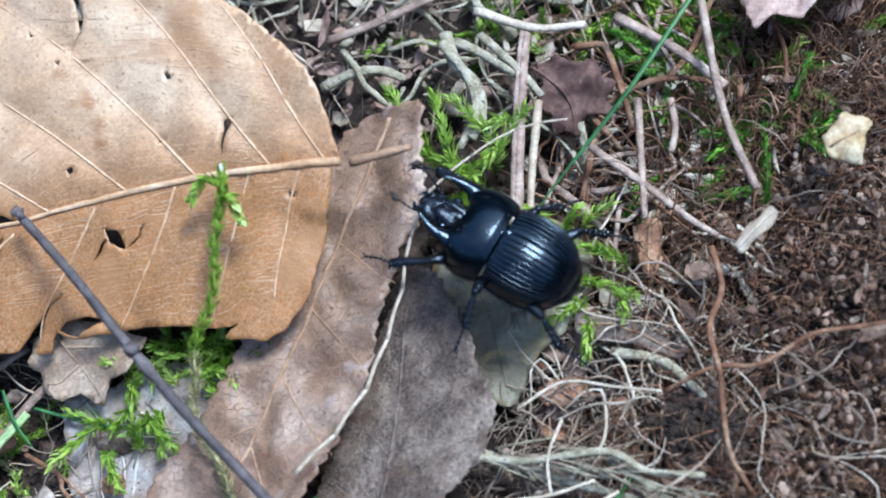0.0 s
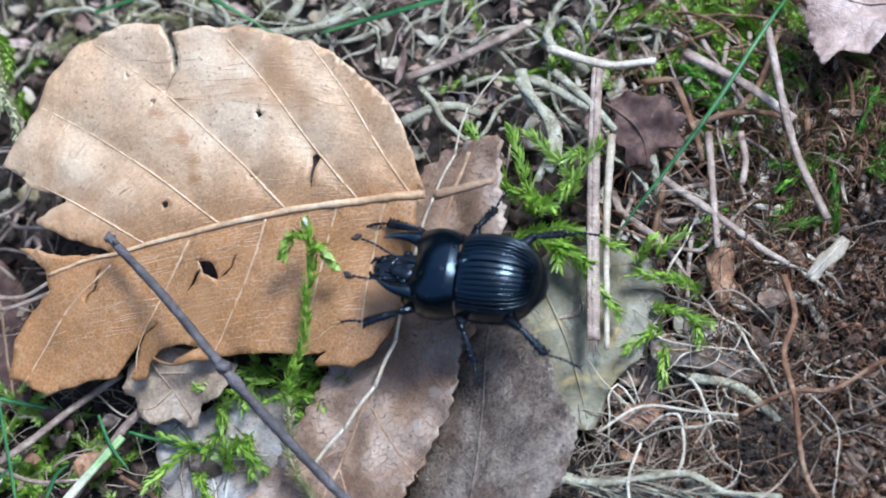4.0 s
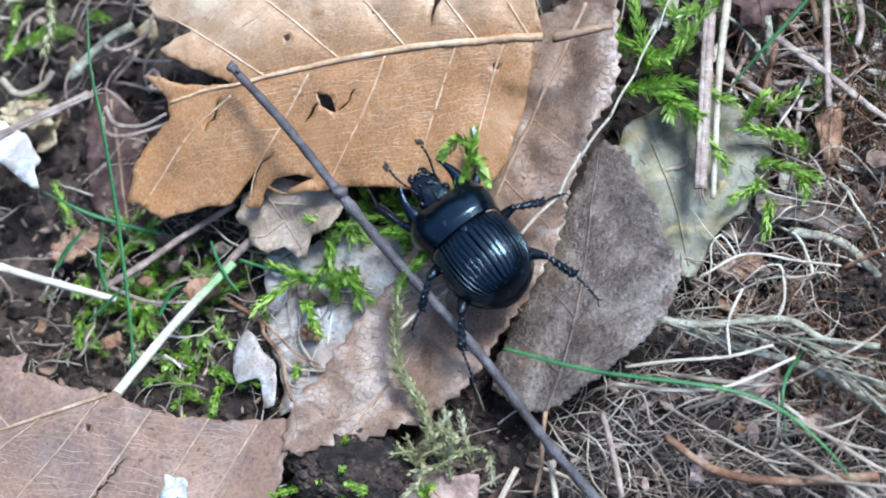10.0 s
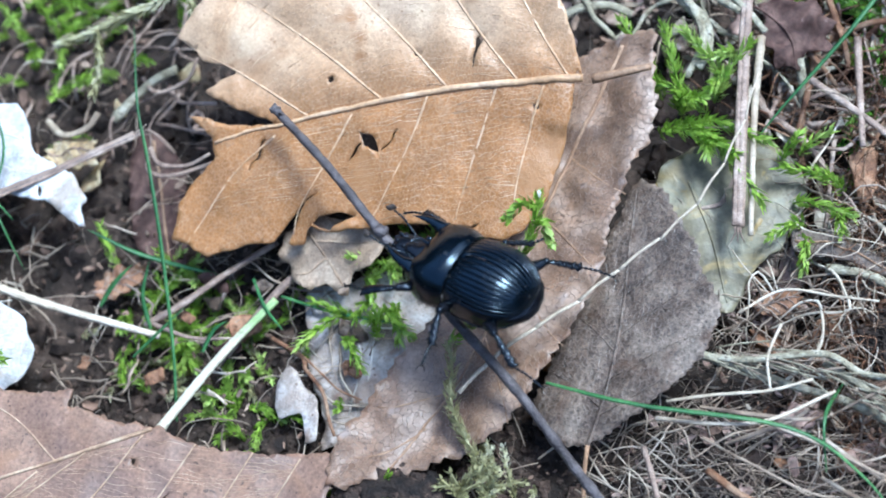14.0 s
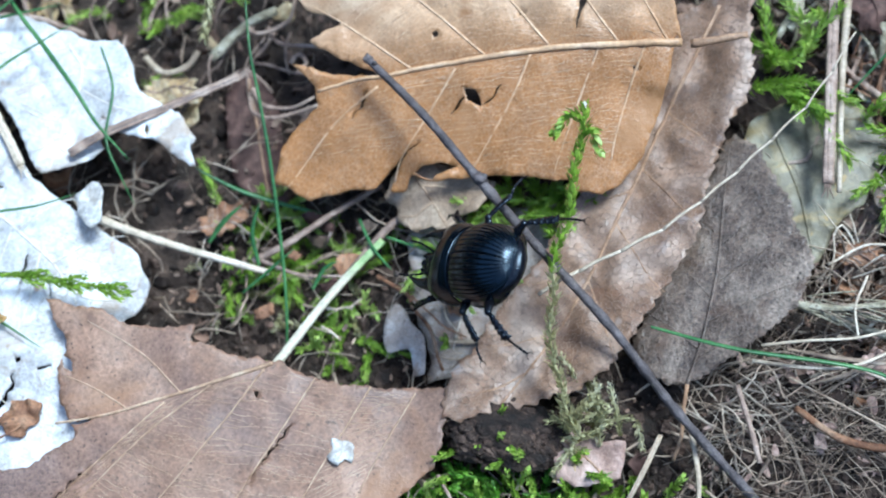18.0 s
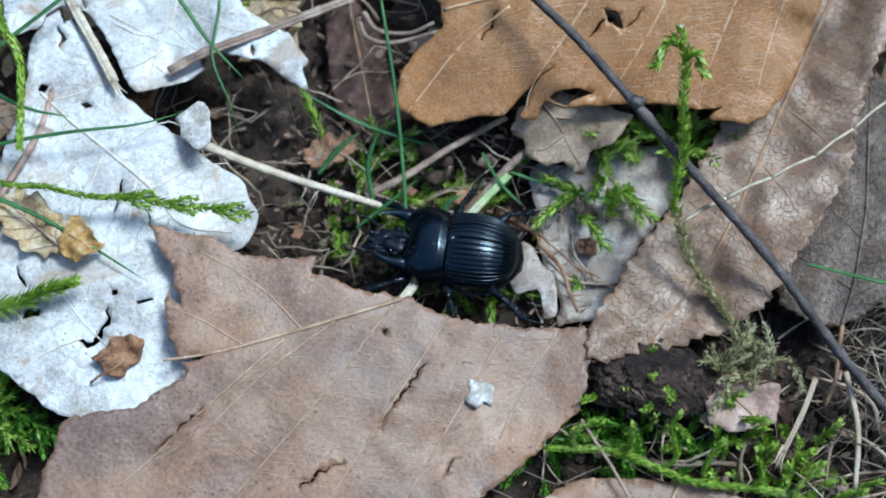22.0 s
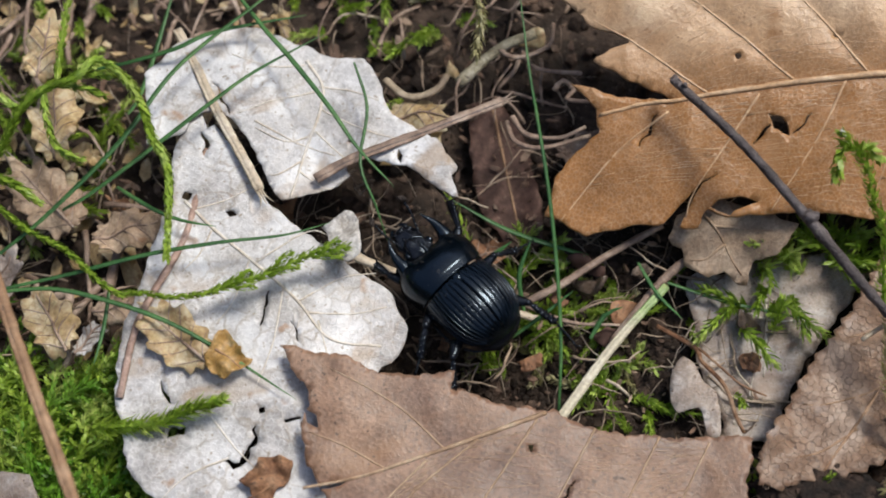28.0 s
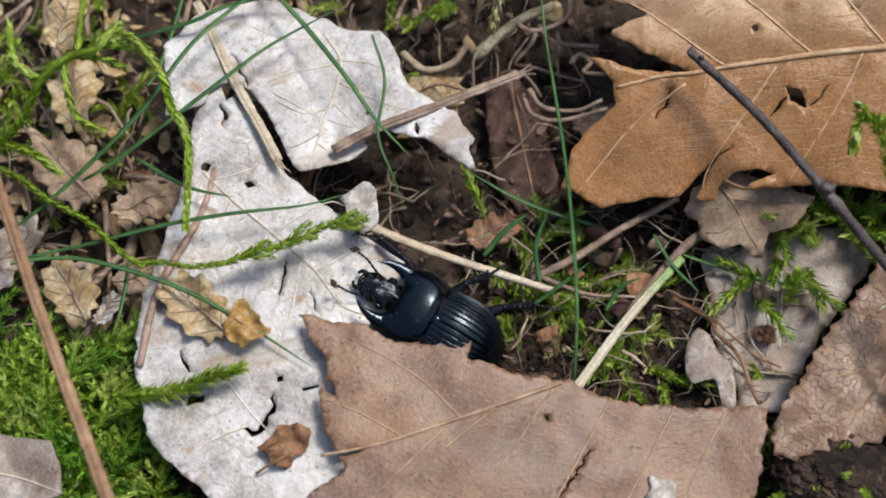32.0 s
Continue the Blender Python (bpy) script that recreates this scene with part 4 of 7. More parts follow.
leaf("yellowish_leaf", [(-11, 41), (-6, 46), (1, 47), (5.5, 43), (4.2, 36), (1.6, 31.5), (-0.2, 26.2), (-3.5, 28.5), (-8, 34)], lambda x, y: 0.6 + 0.05 * x, (YELLOW, YELLOW),
     "slimy yellowish decayed leaf under a straw", midrib=[(-7, 41), (-3.5, 35), (-0.5, 28)], step=0.9, ragged=0.3, ripple=0.6, wave=4, seed=7.7, rib=(0.15, 0.08))
leaf("dark_leaf_scrap", [(-3.4, 62.2), (-1.5, 63.4), (0.4, 62.6), (2.6, 63.2), (3.4, 61.9), (5.6, 61.4), (4.4, 59.8), (5.2, 58.4), (2.8, 57.4), (2.2, 55.2), (0.6, 55.8), (-0.4, 54.6), (-0.8, 57.2), (-2.7, 58.4), (-2.2, 60.2)], lambda x, y: 2.6 + 0.16 * (y - 58) - 0.1 * abs(x), (DARKRED, DARKRED),
     "dark reddish scrap of rotting leaf", midrib=[(-3.8, 62), (0.5, 59), (2, 55)], rib=(0.18, 0.09), step=0.6, ragged=0.5, ripple=1.5, wave=2.4, round_off=0, seed=8.1)
leaf("pinkish_leaf", [(15.2, 75.5), (16.2, 70.3), (18.0, 66.6), (20.2, 68.3), (22.3, 68.1), (24.3, 70.8), (27.3, 73.4), (31, 76), (31, 80), (21.3, 79)], lambda x, y: 7 + 0.1 * (y - 70), (PINK, PINK),
     "pale pinkish dry leaf on tangled roots", midrib=[(16, 75), (22, 74), (29, 76)], step=0.7, round_off=0, ragged=0.45, ripple=0.9, wave=4, seed=8.8, rib=(0.2, 0.1))
leaf("small_brown_leaf", [(-34, -11.5), (-27, -10), (-20, -9), (-14, -10), (-12, -16), (-20, -24), (-33, -24), (-38, -16)], lambda x, y: 0.5 + 0.02 * x, (FRONT, FRONT_VEIN),
     "brown dry leaf half under moss shoots", midrib=[(-24, -10), (-26, -17), (-29, -23)], step=1.0, ragged=0.35, ripple=0.6, wave=4, seed=9.2, rib=(0.2, 0.1))
leaf("leaf_scrap", [(-49, 26), (-44.8, 28.5), (-40, 28), (-36.5, 27.5), (-38, 24), (-40.2, 23.2), (-40.6, 20.8), (-43, 21.6), (-44.4, 20.2), (-47, 21.2), (-47.6, 22.8), (-49.4, 23.4)], lambda x, y: 1.2 + 0.3 * (y - 22) + 0.5 * math.sin(x * 0.8), (BROWNLEAF, FRONT_VEIN),
     "torn brown leaf scrap under the beech leaf", midrib=[(-47, 27), (-43.5, 24), (-41, 21.5)], rib=(0.16, 0.08), veins=[[(-45, 25.3), (-42, 26), (-39, 26.5)], [(-43.5, 24), (-45, 22), (-46.5, 21.6)]], step=0.8, ragged=0.35, ripple=0.6, wave=3, round_off=0, seed=10.3)
leaf("leaf_scrap", [(-46.1, 20.2), (-45.4, 22), (-42.4, 22.5), (-36.9, 25.6), (-29.6, 28.5), (-27.1, 27.1), (-30.1, 20.5), (-32.7, 14.7), (-34.1, 9.4), (-34.1, 6.1), (-39.4, 3.8), (-40.7, 8.9), (-42.8, 11.4), (-44.6, 16.7)], lambda x, y: -3.2 + 0.06 * (y - 10), (STAINED, PALE_VEIN),
     "stained grey leaf on damp soil", midrib=[(-44, 21.4), (-38.2, 15.8), (-37.4, 8.5)], veins=[[(-41.8, 19.3), (-36.9, 18.7), (-33, 19.7)], [(-37.7, 21.1), (-36.8, 16.2), (-36.4, 12.5)]],
     step=0.8, ragged=0.4, ripple=0.6, wave=4, round_off=0, seed=11.4, rib=(0.16, 0.08))
leaf("leaf_scrap", [(-45.1, 12.2), (-43.8, 11.4), (-42.5, 10), (-41, 9.1), (-40.3, 7.4), (-39.7, 4.7), (-41, 4.3), (-41.5, 6.2), (-42.2, 7.4), (-43.2, 6.9), (-44.4, 6.2), (-45.3, 7.6), (-45.7, 10.3)], lambda x, y: -1.8 + 0.1 * (y - 6) + 0.25 * math.sin(1.4 * x), (STAINED, PALE_VEIN),
     "small pale torn leaf piece on soil", step=0.7, ragged=0.2, ripple=0.4, wave=3, round_off=0, seed=12.5)
leaf("paper_scrap", [(-84.1, 14.2), (-83.3, 15.2), (-82.2, 16.4), (-81, 16.4), (-80.6, 15.9), (-79.8, 14.3), (-78.9, 12), (-80.1, 10.6), (-81.4, 11.4), (-82.5, 12.3), (-83.1, 13.5)], lambda x, y: 6.0 + 0.4 * (x + 82), (WHITE, WHITE),
     "white papery leaf scrap beside a straw", step=0.6, ragged=0.3, ripple=0.8, wave=2, round_off=0, seed=13.1)
leaf("paper_scrap", [(-46.9, -5.2), (-45.8, -5.0), (-45.2, -4.7), (-44.3, -5.1), (-43.9, -6.2), (-44.2, -7.4), (-45, -6.9), (-45.6, -7.8), (-46.8, -7.2), (-46.5, -6.3)], lambda x, y: z_front(x, y) + 0.55, (WHITE, WHITE),
     "white ragged flake on the brown leaf", step=0.5, ragged=0.25, ripple=0.7, wave=1.5, round_off=0, seed=14.1)
leaf("bark_scrap", [(-83.8, -12.6), (-83.5, -11.5), (-82.6, -10.1), (-81.3, -9.3), (-79.7, -9), (-79.2, -9.8), (-79.6, -11.6), (-80.3, -12.3), (-80.8, -13.4), (-82.7, -13.6)], lambda x, y: z_pale(x, y) + 0.9, (ORANGE, ORANGE),
     "orange-brown bark flake on the pale leaf", midrib=[(-83.6, -15), (-82, -13.6), (-80.8, -12)], rib=(0.15, 0.1), step=0.4, thick=0.5, ragged=0.7, ripple=1.3, wave=1.2, round_off=0, seed=15.1)


def lobed(at, turn, size, teeth=11):
    """The outline of a small crumpled leaf with rounded lobes."""
    out = []
    for k in range(4 * teeth):
        a = 2 * math.pi * k / (4 * teeth)
        r = size * (0.8 + 0.2 * math.cos(a)) * (1 + 0.15 * math.cos(a * teeth) + 0.05 * math.cos(3 * a + at[0]))
        x, y = r * math.cos(a), 0.58 * r * math.sin(a)
        out.append((at[0] + x * math.cos(turn) - y * math.sin(turn), at[1] + x * math.sin(turn) + y * math.cos(turn)))
    return out


for at, turn, size, z, mat, label in (
        ((-93.6, -1.2), 2.7, 5.6, 5.9, TAN, "curled yellow-tan lobed leaf on the pale leaf"), ((-108, -2.5), 2.4, 5.0, 3, TAN, "curled straw-coloured lobed leaf by the moss"),
        ((-103.2, 1.2), 0.4, 3.6, 2.5, BROWNLEAF, "brown crumpled lobed leaf in the litter"), ((-116.3, 18.6), 1.9, 5.5, 3.6, TAN, "pale tan crumpled leaf beneath moss strand"), ((-118.6, 25), 1.7, 4.6, 8, TAN, "bleached pale crumpled leaf among moss"),
        ((-113.8, 10.6), 2.6, 6.5, 2.4, BROWNLEAF, "brown lobed leaf under grass blades"), ((-105.2, 9.1), 0.5, 4.8, 3.2, BROWNLEAF, "brown crumpled lobed leaf beside the pale leaf"), ((-104.3, -3.1), 1.2, 2.6, 3.2, WHITE, "bleached pale leaf scrap by the moss"),
        ((-79.5, 31), 0.2, 4.5, 0.8, TAN, "crumpled pale tan leaf by curled roots"), ((-118, -1), 1.2, 6, 2, STAINED, "grey-brown crumpled leaf in the litter"),
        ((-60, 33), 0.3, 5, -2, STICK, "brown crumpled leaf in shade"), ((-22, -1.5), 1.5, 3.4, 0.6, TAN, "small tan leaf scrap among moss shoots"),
        ((4, 29), 0.4, 3.0, 0.2, ORANGE, "small orange-brown leaf scrap"), ((8, 17), 0.9, 3.0, 1.0, PINK, "small brown leaf scrap in dead grass"), ((-69, 17), 0.7, 4.0, -2.0, ORANGE, "orange-brown leaf scrap in the hollow")):
    o = lobed(at, turn, size)
    c, s = math.cos(turn), math.sin(turn)
    leaf("crumpled_leaf", o, lambda x, y: z + 0.8 * math.sin((x - at[0]) * 1.1) * math.cos((y - at[1]) * 0.9) + 0.05 * ((x - at[0]) ** 2 + (y - at[1]) ** 2) / size, (mat, STICK), label,
         midrib=[(at[0] - 0.6 * size * c, at[1] - 0.6 * size * s), (at[0] + 0.9 * size * c, at[1] + 0.9 * size * s)], veins=[[(at[0] + q * size * c, at[1] + q * size * s), (at[0] + size * ((q + 0.2) * c - w * 0.22 * s), at[1] + size * ((q + 0.2) * s + w * 0.22 * c)), (at[0] + size * ((q + 0.34) * c - w * 0.42 * s), at[1] + size * ((q + 0.34) * s + w * 0.42 * c))] for q in (-0.5, -0.2, 0.1, 0.4) for w in (-1, 1)], vein_r=0.09, group="crumpled small leaves",
         step=0.6, ragged=0.2, ripple=0.8, wave=1.8, seed=at[0] * 0.13 + 20, rib=(0.18, 0.08))

leaf("leaf_scrap", [(-90.9, -2), (-90.4, -0.4), (-89.8, 0.7), (-88.5, 0.1), (-87.3, -0.3), (-86.6, -1.2), (-86.2, -1.3), (-86.8, -2.4), (-87.3, -3.4), (-88.8, -4.1), (-90, -3.2)], lambda x, y: 6.8 + 0.5 * math.sin(2 * x) * math.cos(1.5 * y), (AMBER, STALK), "mottled amber leaf scrap on tan leaf",
     midrib=[(-90.1, -1.2), (-88.5, -1.7), (-87.1, -2.4)], rib=(0.12, 0.06), step=0.4, ragged=0.55, ripple=1.0, wave=1.1, round_off=0, seed=16.2)

# the hollow's shade is put into this leaf by its dark material
leaf("shaded_leaf", [(-74.1, 36), (-71, 37), (-68.5, 35.4), (-64.5, 29.1), (-62, 21.4), (-64.6, 19.4), (-68.6, 22.4), (-71.8, 27.2)], lambda x, y: -3.9 + 0.5 * math.sin(0.5 * x), (DARKRED, STALK), "dark reddish decayed leaf on soil, shade put in its colour",
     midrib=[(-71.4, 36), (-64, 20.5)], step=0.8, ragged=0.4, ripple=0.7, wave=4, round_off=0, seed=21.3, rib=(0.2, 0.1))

# ---- twig, sticks, straws ----
tw = thing("twig", (-26, 16.5, 8.5), "long dark bare twig with a knot lying across leaves", "twig")
p = spline([(-51.8, 35.6, 12), (-44.3, 30.2, 12.3), (-36.9, 24.2, 11.6), (-30.4, 19.2, 10), (-20.2, 11.9, 7), (-11.7, 4.8, 4), (-0.6, -3.3, 0), (5, -8, -2)], 0.5)
part("stem", tube(Geo(), p, taper(len(p), 0.46, 0.55) + 0.12 * np.exp(-((np.linspace(0, 1, len(p)) - 0.28) / 0.02) ** 2), 9, 1.0, 0.25), TWIG, tw)
part("knot", lump(lump(Geo(), (-36.7, 24.1, 12.0), (0.75, 0.65, 0.6), 3, 0.6), (-36.2, 24.3, 12.2), (0.4, 0.4, 0.4), 5, 0.6), TWIG, tw, "greenish rough bud knot")
part("broken_end", lump(lump(Geo(), (-51.9, 35.7, 12.0), (0.62, 0.58, 0.58), 8, 0.7), (-50.9, 35.1, 12.5), (0.35, 0.25, 0.4), 9, 0.5), TWIG, tw, "rough broken twig end")


def straw(name, pts, r0, r1, mat, label, category="straw", sides=7, flat=0.7, group="dry stems", split=False):
    """A dry stem: its outer wall, and for a split one a second half beside it."""
    p = spline(pts, 0.7)
    geo = tube(Geo(), p, taper(len(p), r0, r1), sides, flat, 0.22)
    if not split:
        return single(name, geo, mat, label, category, group)
    ob = thing(name, p.mean(0), label, category, group)
    _, s, u = frames_along(p)
    part("stalk", geo, mat, ob)
    part("split_half", tube(Geo(), p + s * r0 * 0.95 + u * r0 * 0.3, taper(len(p), r0 * 0.6, r1 * 0.5), 6, 0.6, 0.3), mat, ob)
    # thin darker tube laid along the seam between the two halves
    part("dark_stripe", tube(Geo(), p + s * r0 * 0.55 + u * r0 * 0.42, taper(len(p), r0 * 0.26, r1 * 0.2), 5, 0.7, 0.3), TWIG if mat in (STICK, STALK) else STALK, ob, "thin dark stripe along the stem")
    fray = Geo()
    for k in range(3):
        tube(fray, [p[-2] + s[-2] * 0.2 * k, p[-1] + (p[-1] - p[-3]) * 0.6 + s[-1] * (0.3 * k - 0.2), p[-1] + (p[-1] - p[-3]) * 1.2 + s[-1] * (0.7 * k - 0.6)], [0.18, 0.1, 0.04], 4)
    part("frayed_end", fray, mat, ob)
    return ob


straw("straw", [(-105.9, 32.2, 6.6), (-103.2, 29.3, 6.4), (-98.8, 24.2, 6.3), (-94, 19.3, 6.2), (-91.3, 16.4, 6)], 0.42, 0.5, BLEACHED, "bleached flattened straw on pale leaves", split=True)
straw("straw", [(-83, 12.9, 4.2), (-74, 12.2, 1.7), (-60.5, 11.9, -0.5)], 0.55, 0.4, BLEACHED, "long bleached straw crossing the hollow")
straw("straw", [(-62, 13.2, -1.0), (-57, 12.6, -0.9), (-52, 13.6, -1)], 0.3, 0.15, STICK, "frayed straw end on soil")
straw("green_straw", [(-48.2, 18.6, 0), (-52.2, 10.7, 0.7), (-56.4, 0, 1.6)], 0.34, 0.55, GREENSTRAW, "half-green split straw fading to cream", split=True)
straw("straw", [(-52.2, 6.9, 1.0), (-51, 6.6, 1.2), (-49.6, 5.9, 1.0)], 0.2, 0.14, BLEACHED, "short cream straw stub")
straw("straw", [(-4.8, 66, 3), (-4.2, 60, 4.2), (-2.9, 50, 4.6), (-0.7, 35, 4.4)], 0.52, 0.6, STICK, "pinkish grey split straw lying on leaves", split=True)
straw("straw", [(-2.3, 58, 3.2), (-1.4, 48, 3.8), (0.6, 34.4, 3.9)], 0.5, 0.3, STRAW, "thin dry straw beside a thicker one")
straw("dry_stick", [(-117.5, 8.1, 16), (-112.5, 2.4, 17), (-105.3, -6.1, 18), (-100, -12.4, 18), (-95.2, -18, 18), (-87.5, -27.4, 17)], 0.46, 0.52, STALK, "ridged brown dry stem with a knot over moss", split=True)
leaf("small_pale_leaf", [(-112, -18.5), (-107, -17.8), (-104, -17.4), (-102.4, -19.2), (-100.8, -21.9), (-103.8, -24.4), (-108, -26), (-113, -25)], lambda x, y: 5 + 0.06 * (x + 105), (STAINED, PALE_VEIN),
     "small pale grey leaf tip on the moss", midrib=[(-112, -22), (-106, -21.5), (-101, -21.8)], step=0.7, ragged=0.2, ripple=0.4, wave=3, round_off=0, seed=17.7, rib=(0.16, 0.08))
leaf("brown_leaf_bit", [(9.0, 46.4), (10.8, 47.8), (11.9, 47.1), (11.9, 42.3), (10.7, 41), (9.8, 44.3)], lambda x, y: 1.2, (ORANGE, STALK), "orange-brown torn leaf bit in the litter", midrib=[(10.4, 47), (11, 41.6)], step=0.5, ragged=0.35, ripple=0.7, wave=1.6, round_off=0, seed=18.1, rib=(0.12, 0.07))
leaf("grey_leaf_strip", [(4.4, 36.8), (9.0, 37.4), (15.6, 34.9), (14.9, 33.6), (9.3, 34.7), (5.2, 34.7)], lambda x, y: 1.4, (GREYLEAF, STALK), "grey shrivelled leaf strip on soil", midrib=[(5, 35.8), (9.2, 36), (15, 34.3)], step=0.6, ragged=0.4, ripple=0.8, wave=2, round_off=0, seed=18.6, rib=(0.14, 0.08))
leaf("straw_flake", [(18.3, 43.8), (21.5, 48.1), (22.2, 47.4), (19.2, 43.0)], lambda x, y: 7.0 + 0.1 * (y - 45), (STRAW, BLEACHED), "bleached split straw flake on the root heap", midrib=[(18.8, 43.6), (21.7, 47.6)], step=0.5, ragged=0.3, ripple=0.4, wave=2, round_off=0, seed=19.1, rib=(0.14, 0.08))
leaf("bark_flake", [(25.3, 54.9), (27.0, 57.9), (29.5, 57), (29, 52.4), (26.1, 52.8)], lambda x, y: 8.5, (TAN, STALK), "pale tan bark flake on the root heap", midrib=[(26, 54), (28.5, 56)], step=0.6, ragged=0.4, ripple=0.9, wave=2, round_off=0, seed=19.6, rib=(0.12, 0.07))
straw("dry_stick", [(-52.4, 11.5, -1), (-49.2, 18.5, -0.5), (-46.5, 22.3, 0), (-41.9, 25.5, 0.8), (-38.6, 27.6, 1.5)], 0.5, 0.45, STICK, "thin grey-brown stem in shade")
straw("dry_stick", [(-63, 12.9, -1.2), (-59, 16.3, -0.6), (-55.1, 20.4, -0.1), (-50.1, 25.1, 0.5)], 0.45, 0.4, STICK, "thin brown stem on soil")
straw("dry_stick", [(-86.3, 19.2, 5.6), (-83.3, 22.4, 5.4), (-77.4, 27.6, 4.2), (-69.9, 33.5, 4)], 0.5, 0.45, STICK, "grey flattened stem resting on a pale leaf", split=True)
straw("dry_stick", [(-99, 20, 4.6), (-97.5, 10, 5.3), (-98.8, 0, 5.8), (-98.2, -8, 5)], 0.4, 0.4, PINK, "thin stem along the pale leaf edge")
straw("dry_stick", [(12, 71, 7), (16, 58, 6), (20, 50, 6)], 0.45, 0.4, STICK, "thin dark stem across roots")
straw("dry_stick", [(-9.6, 5.5, 1), (-7.6, 0, 1.2), (-6.8, -6, 0.5)], 0.35, 0.25, STRAW, "thin upright dry stem in soil")
straw("dry_stick", [(-35, -6, 1.0), (-31, -10, 1.4), (-27, -14.5, 1.6)], 0.2, 0.16, STICK, "thin dry stem in moss")
straw("root", [(-48.3, 14.8, -2), (-43.9, 13.3, -1.7), (-43.2, 12.1, -1.4), (-40.4, 10, -1.1), (-38.7, 7.1, -1), (-37.6, 5.6, -1)], 0.28, 0.2, ROOT, "thin branched root over pale leaf pieces", "root")
straw("root", [(-43.6, 13.3, -1.4), (-40.6, 11.6, -1.4), (-38.7, 10.6, -1.5), (-36, 10.1, -1.6)], 0.15, 0.1, ROOT, "hair-thin root over pale leaf pieces", "root")
straw("root", [(8.5, 33.5, 1.0), (13.5, 33.2, 1.4), (18, 30.3, 1.0), (21, 29, 0)], 0.55, 0.4, GREYROOT, "pale grey weathered root on soil", "root")
straw("root", [(-2, 22, 0.5), (6, 20.5, 1.6), (14, 19.5, 1.8), (24, 16, 1)], 0.5, 0.4, GREYROOT, "pale grey weathered root on soil", "root")
straw("root", [(16.5, 44, 5), (17.9, 40, 5.2), (17.2, 36, 5.4), (18.6, 32, 5.2), (19.2, 29, 4.6), (20.5, 25, 3.4), (23, 22, 2)], 0.32, 0.25, ROOT, "reddish-brown bent root on soil", "root")
straw("root", [(14, 30, 3), (18, 32.4, 5), (22, 33, 6.2), (26, 36.2, 6.7), (30, 37.5, 7), (37, 40, 6)], 0.24, 0.2, ROOT, "reddish-brown root across the heap", "root")
straw("root", [(-13.3, 63, 4), (-9.8, 59.2, 4.6), (-8.2, 55.3, 4.6), (-9.3, 51.5, 3.6)], 0.55, 0.42, GREYROOT, "pale grey-green curled root", "root")
straw("root", [(-9.5, 64.5, 4), (-5, 61, 4.2), (-2, 58.5, 3.4)], 0.5, 0.38, GREYROOT, "pale grey root fragment", "root")
straw("root", [(-13.3, 64.6, 3), (-11.4, 60.9, 3.8), (-8.5, 58.1, 4.5), (-7.6, 54.9, 4.2), (-8.3, 52.6, 4)], 0.75, 0.6, GREYROOT, "thick pale grey-green curled root", "root")
straw("root", [(-12.1, 63.9, 3), (-9.1, 62.6, 3.5), (-5, 60.4, 4)], 0.6, 0.5, GREYROOT, "pale grey-green root fragment", "root")
straw("root", [(-26.4, 63.5, 1), (-21.9, 65.1, 2.3), (-17.2, 68, 2.7), (-13.9, 71.1, 2)], 0.55, 0.5, STICK, "grey-brown root behind the leaves", "root")
straw("root", [(-26.1, 58.2, 0), (-22.9, 59.7, 1.3), (-19.7, 60.3, 1.7), (-17.1, 59.9, 1)], 0.6, 0.5, GREYROOT, "pale grey curled root behind the leaves", "root")
straw("root", [(-10.7, 67.8, 3), (-4.2, 66.2, 3.5), (1.2, 66.9, 4)], 0.55, 0.4, BLEACHED, "pale weathered stem among moss", "root")
straw("root", [(4.1, 68.2, 4), (11, 64.9, 4), (16, 61.5, 4)], 0.6, 0.5, STICK, "brown weathered stem in the litter", "root")
straw("root", [(3.6, 53.7, 3), (9.2, 50.5, 3), (14.1, 47.4, 3), (17, 46, 3)], 0.45, 0.35, STICK, "brown dry stem in the litter", "root")
straw("root", [(7.6, 59.6, 3), (8.9, 52.4, 3), (10, 46.8, 3)], 0.42, 0.36, STICK, "flat pinkish dry stem in the litter", "root")
straw("root", [(10.8, 60, 3), (11.7, 56.8, 3), (11.6, 54.1, 3)], 0.4, 0.35, STICK, "short brown stem in the litter", "root")
straw("root", [(-75.6, 36.5, 0), (-72, 41.1, 1.5), (-68.3, 43.1, 3)], 0.7, 0.6, GREYROOT, "pale curled root beside the beech leaf", "root")
straw("root", [(-83.8, 60.6, 1), (-79.2, 62.8, 2.3), (-75.2, 60.6, 2.7), (-77.2, 56.8, 2)], 0.6, 0.5, GREYROOT, "pale curled root beside the beech leaf", "root")
straw("root", [(-53.9, 71.1, 0), (-47, 67.8, 0.7), (-38.5, 68.7, 1.3), (-33.3, 71.2, 2)], 0.6, 0.5, GREYROOT, "pale curled root behind the beech leaf", "root")
straw("root", [(-69, 32.7, 1), (-67.4, 30, 2.3), (-64.3, 29.8, 2.7), (-59.7, 32.8, 2)], 0.32, 0.24, STICK, "brown curled root loop in the shade", "root")
straw("root", [(-68.5, 33, 2), (-66.4, 31.1, 2.3), (-62.8, 31.4, 2.7), (-60.4, 33.2, 3)], 0.32, 0.24, STICK, "brown curled root loop in the shade", "root")
straw("root", [(-64.8, 37.2, 2), (-64.1, 38.4, 2.5), (-62.6, 37.2, 3), (-63.2, 35.7, 3.5), (-60.7, 35.7, 4)], 0.32, 0.24, STICK, "brown curled root loop in the shade", "root")
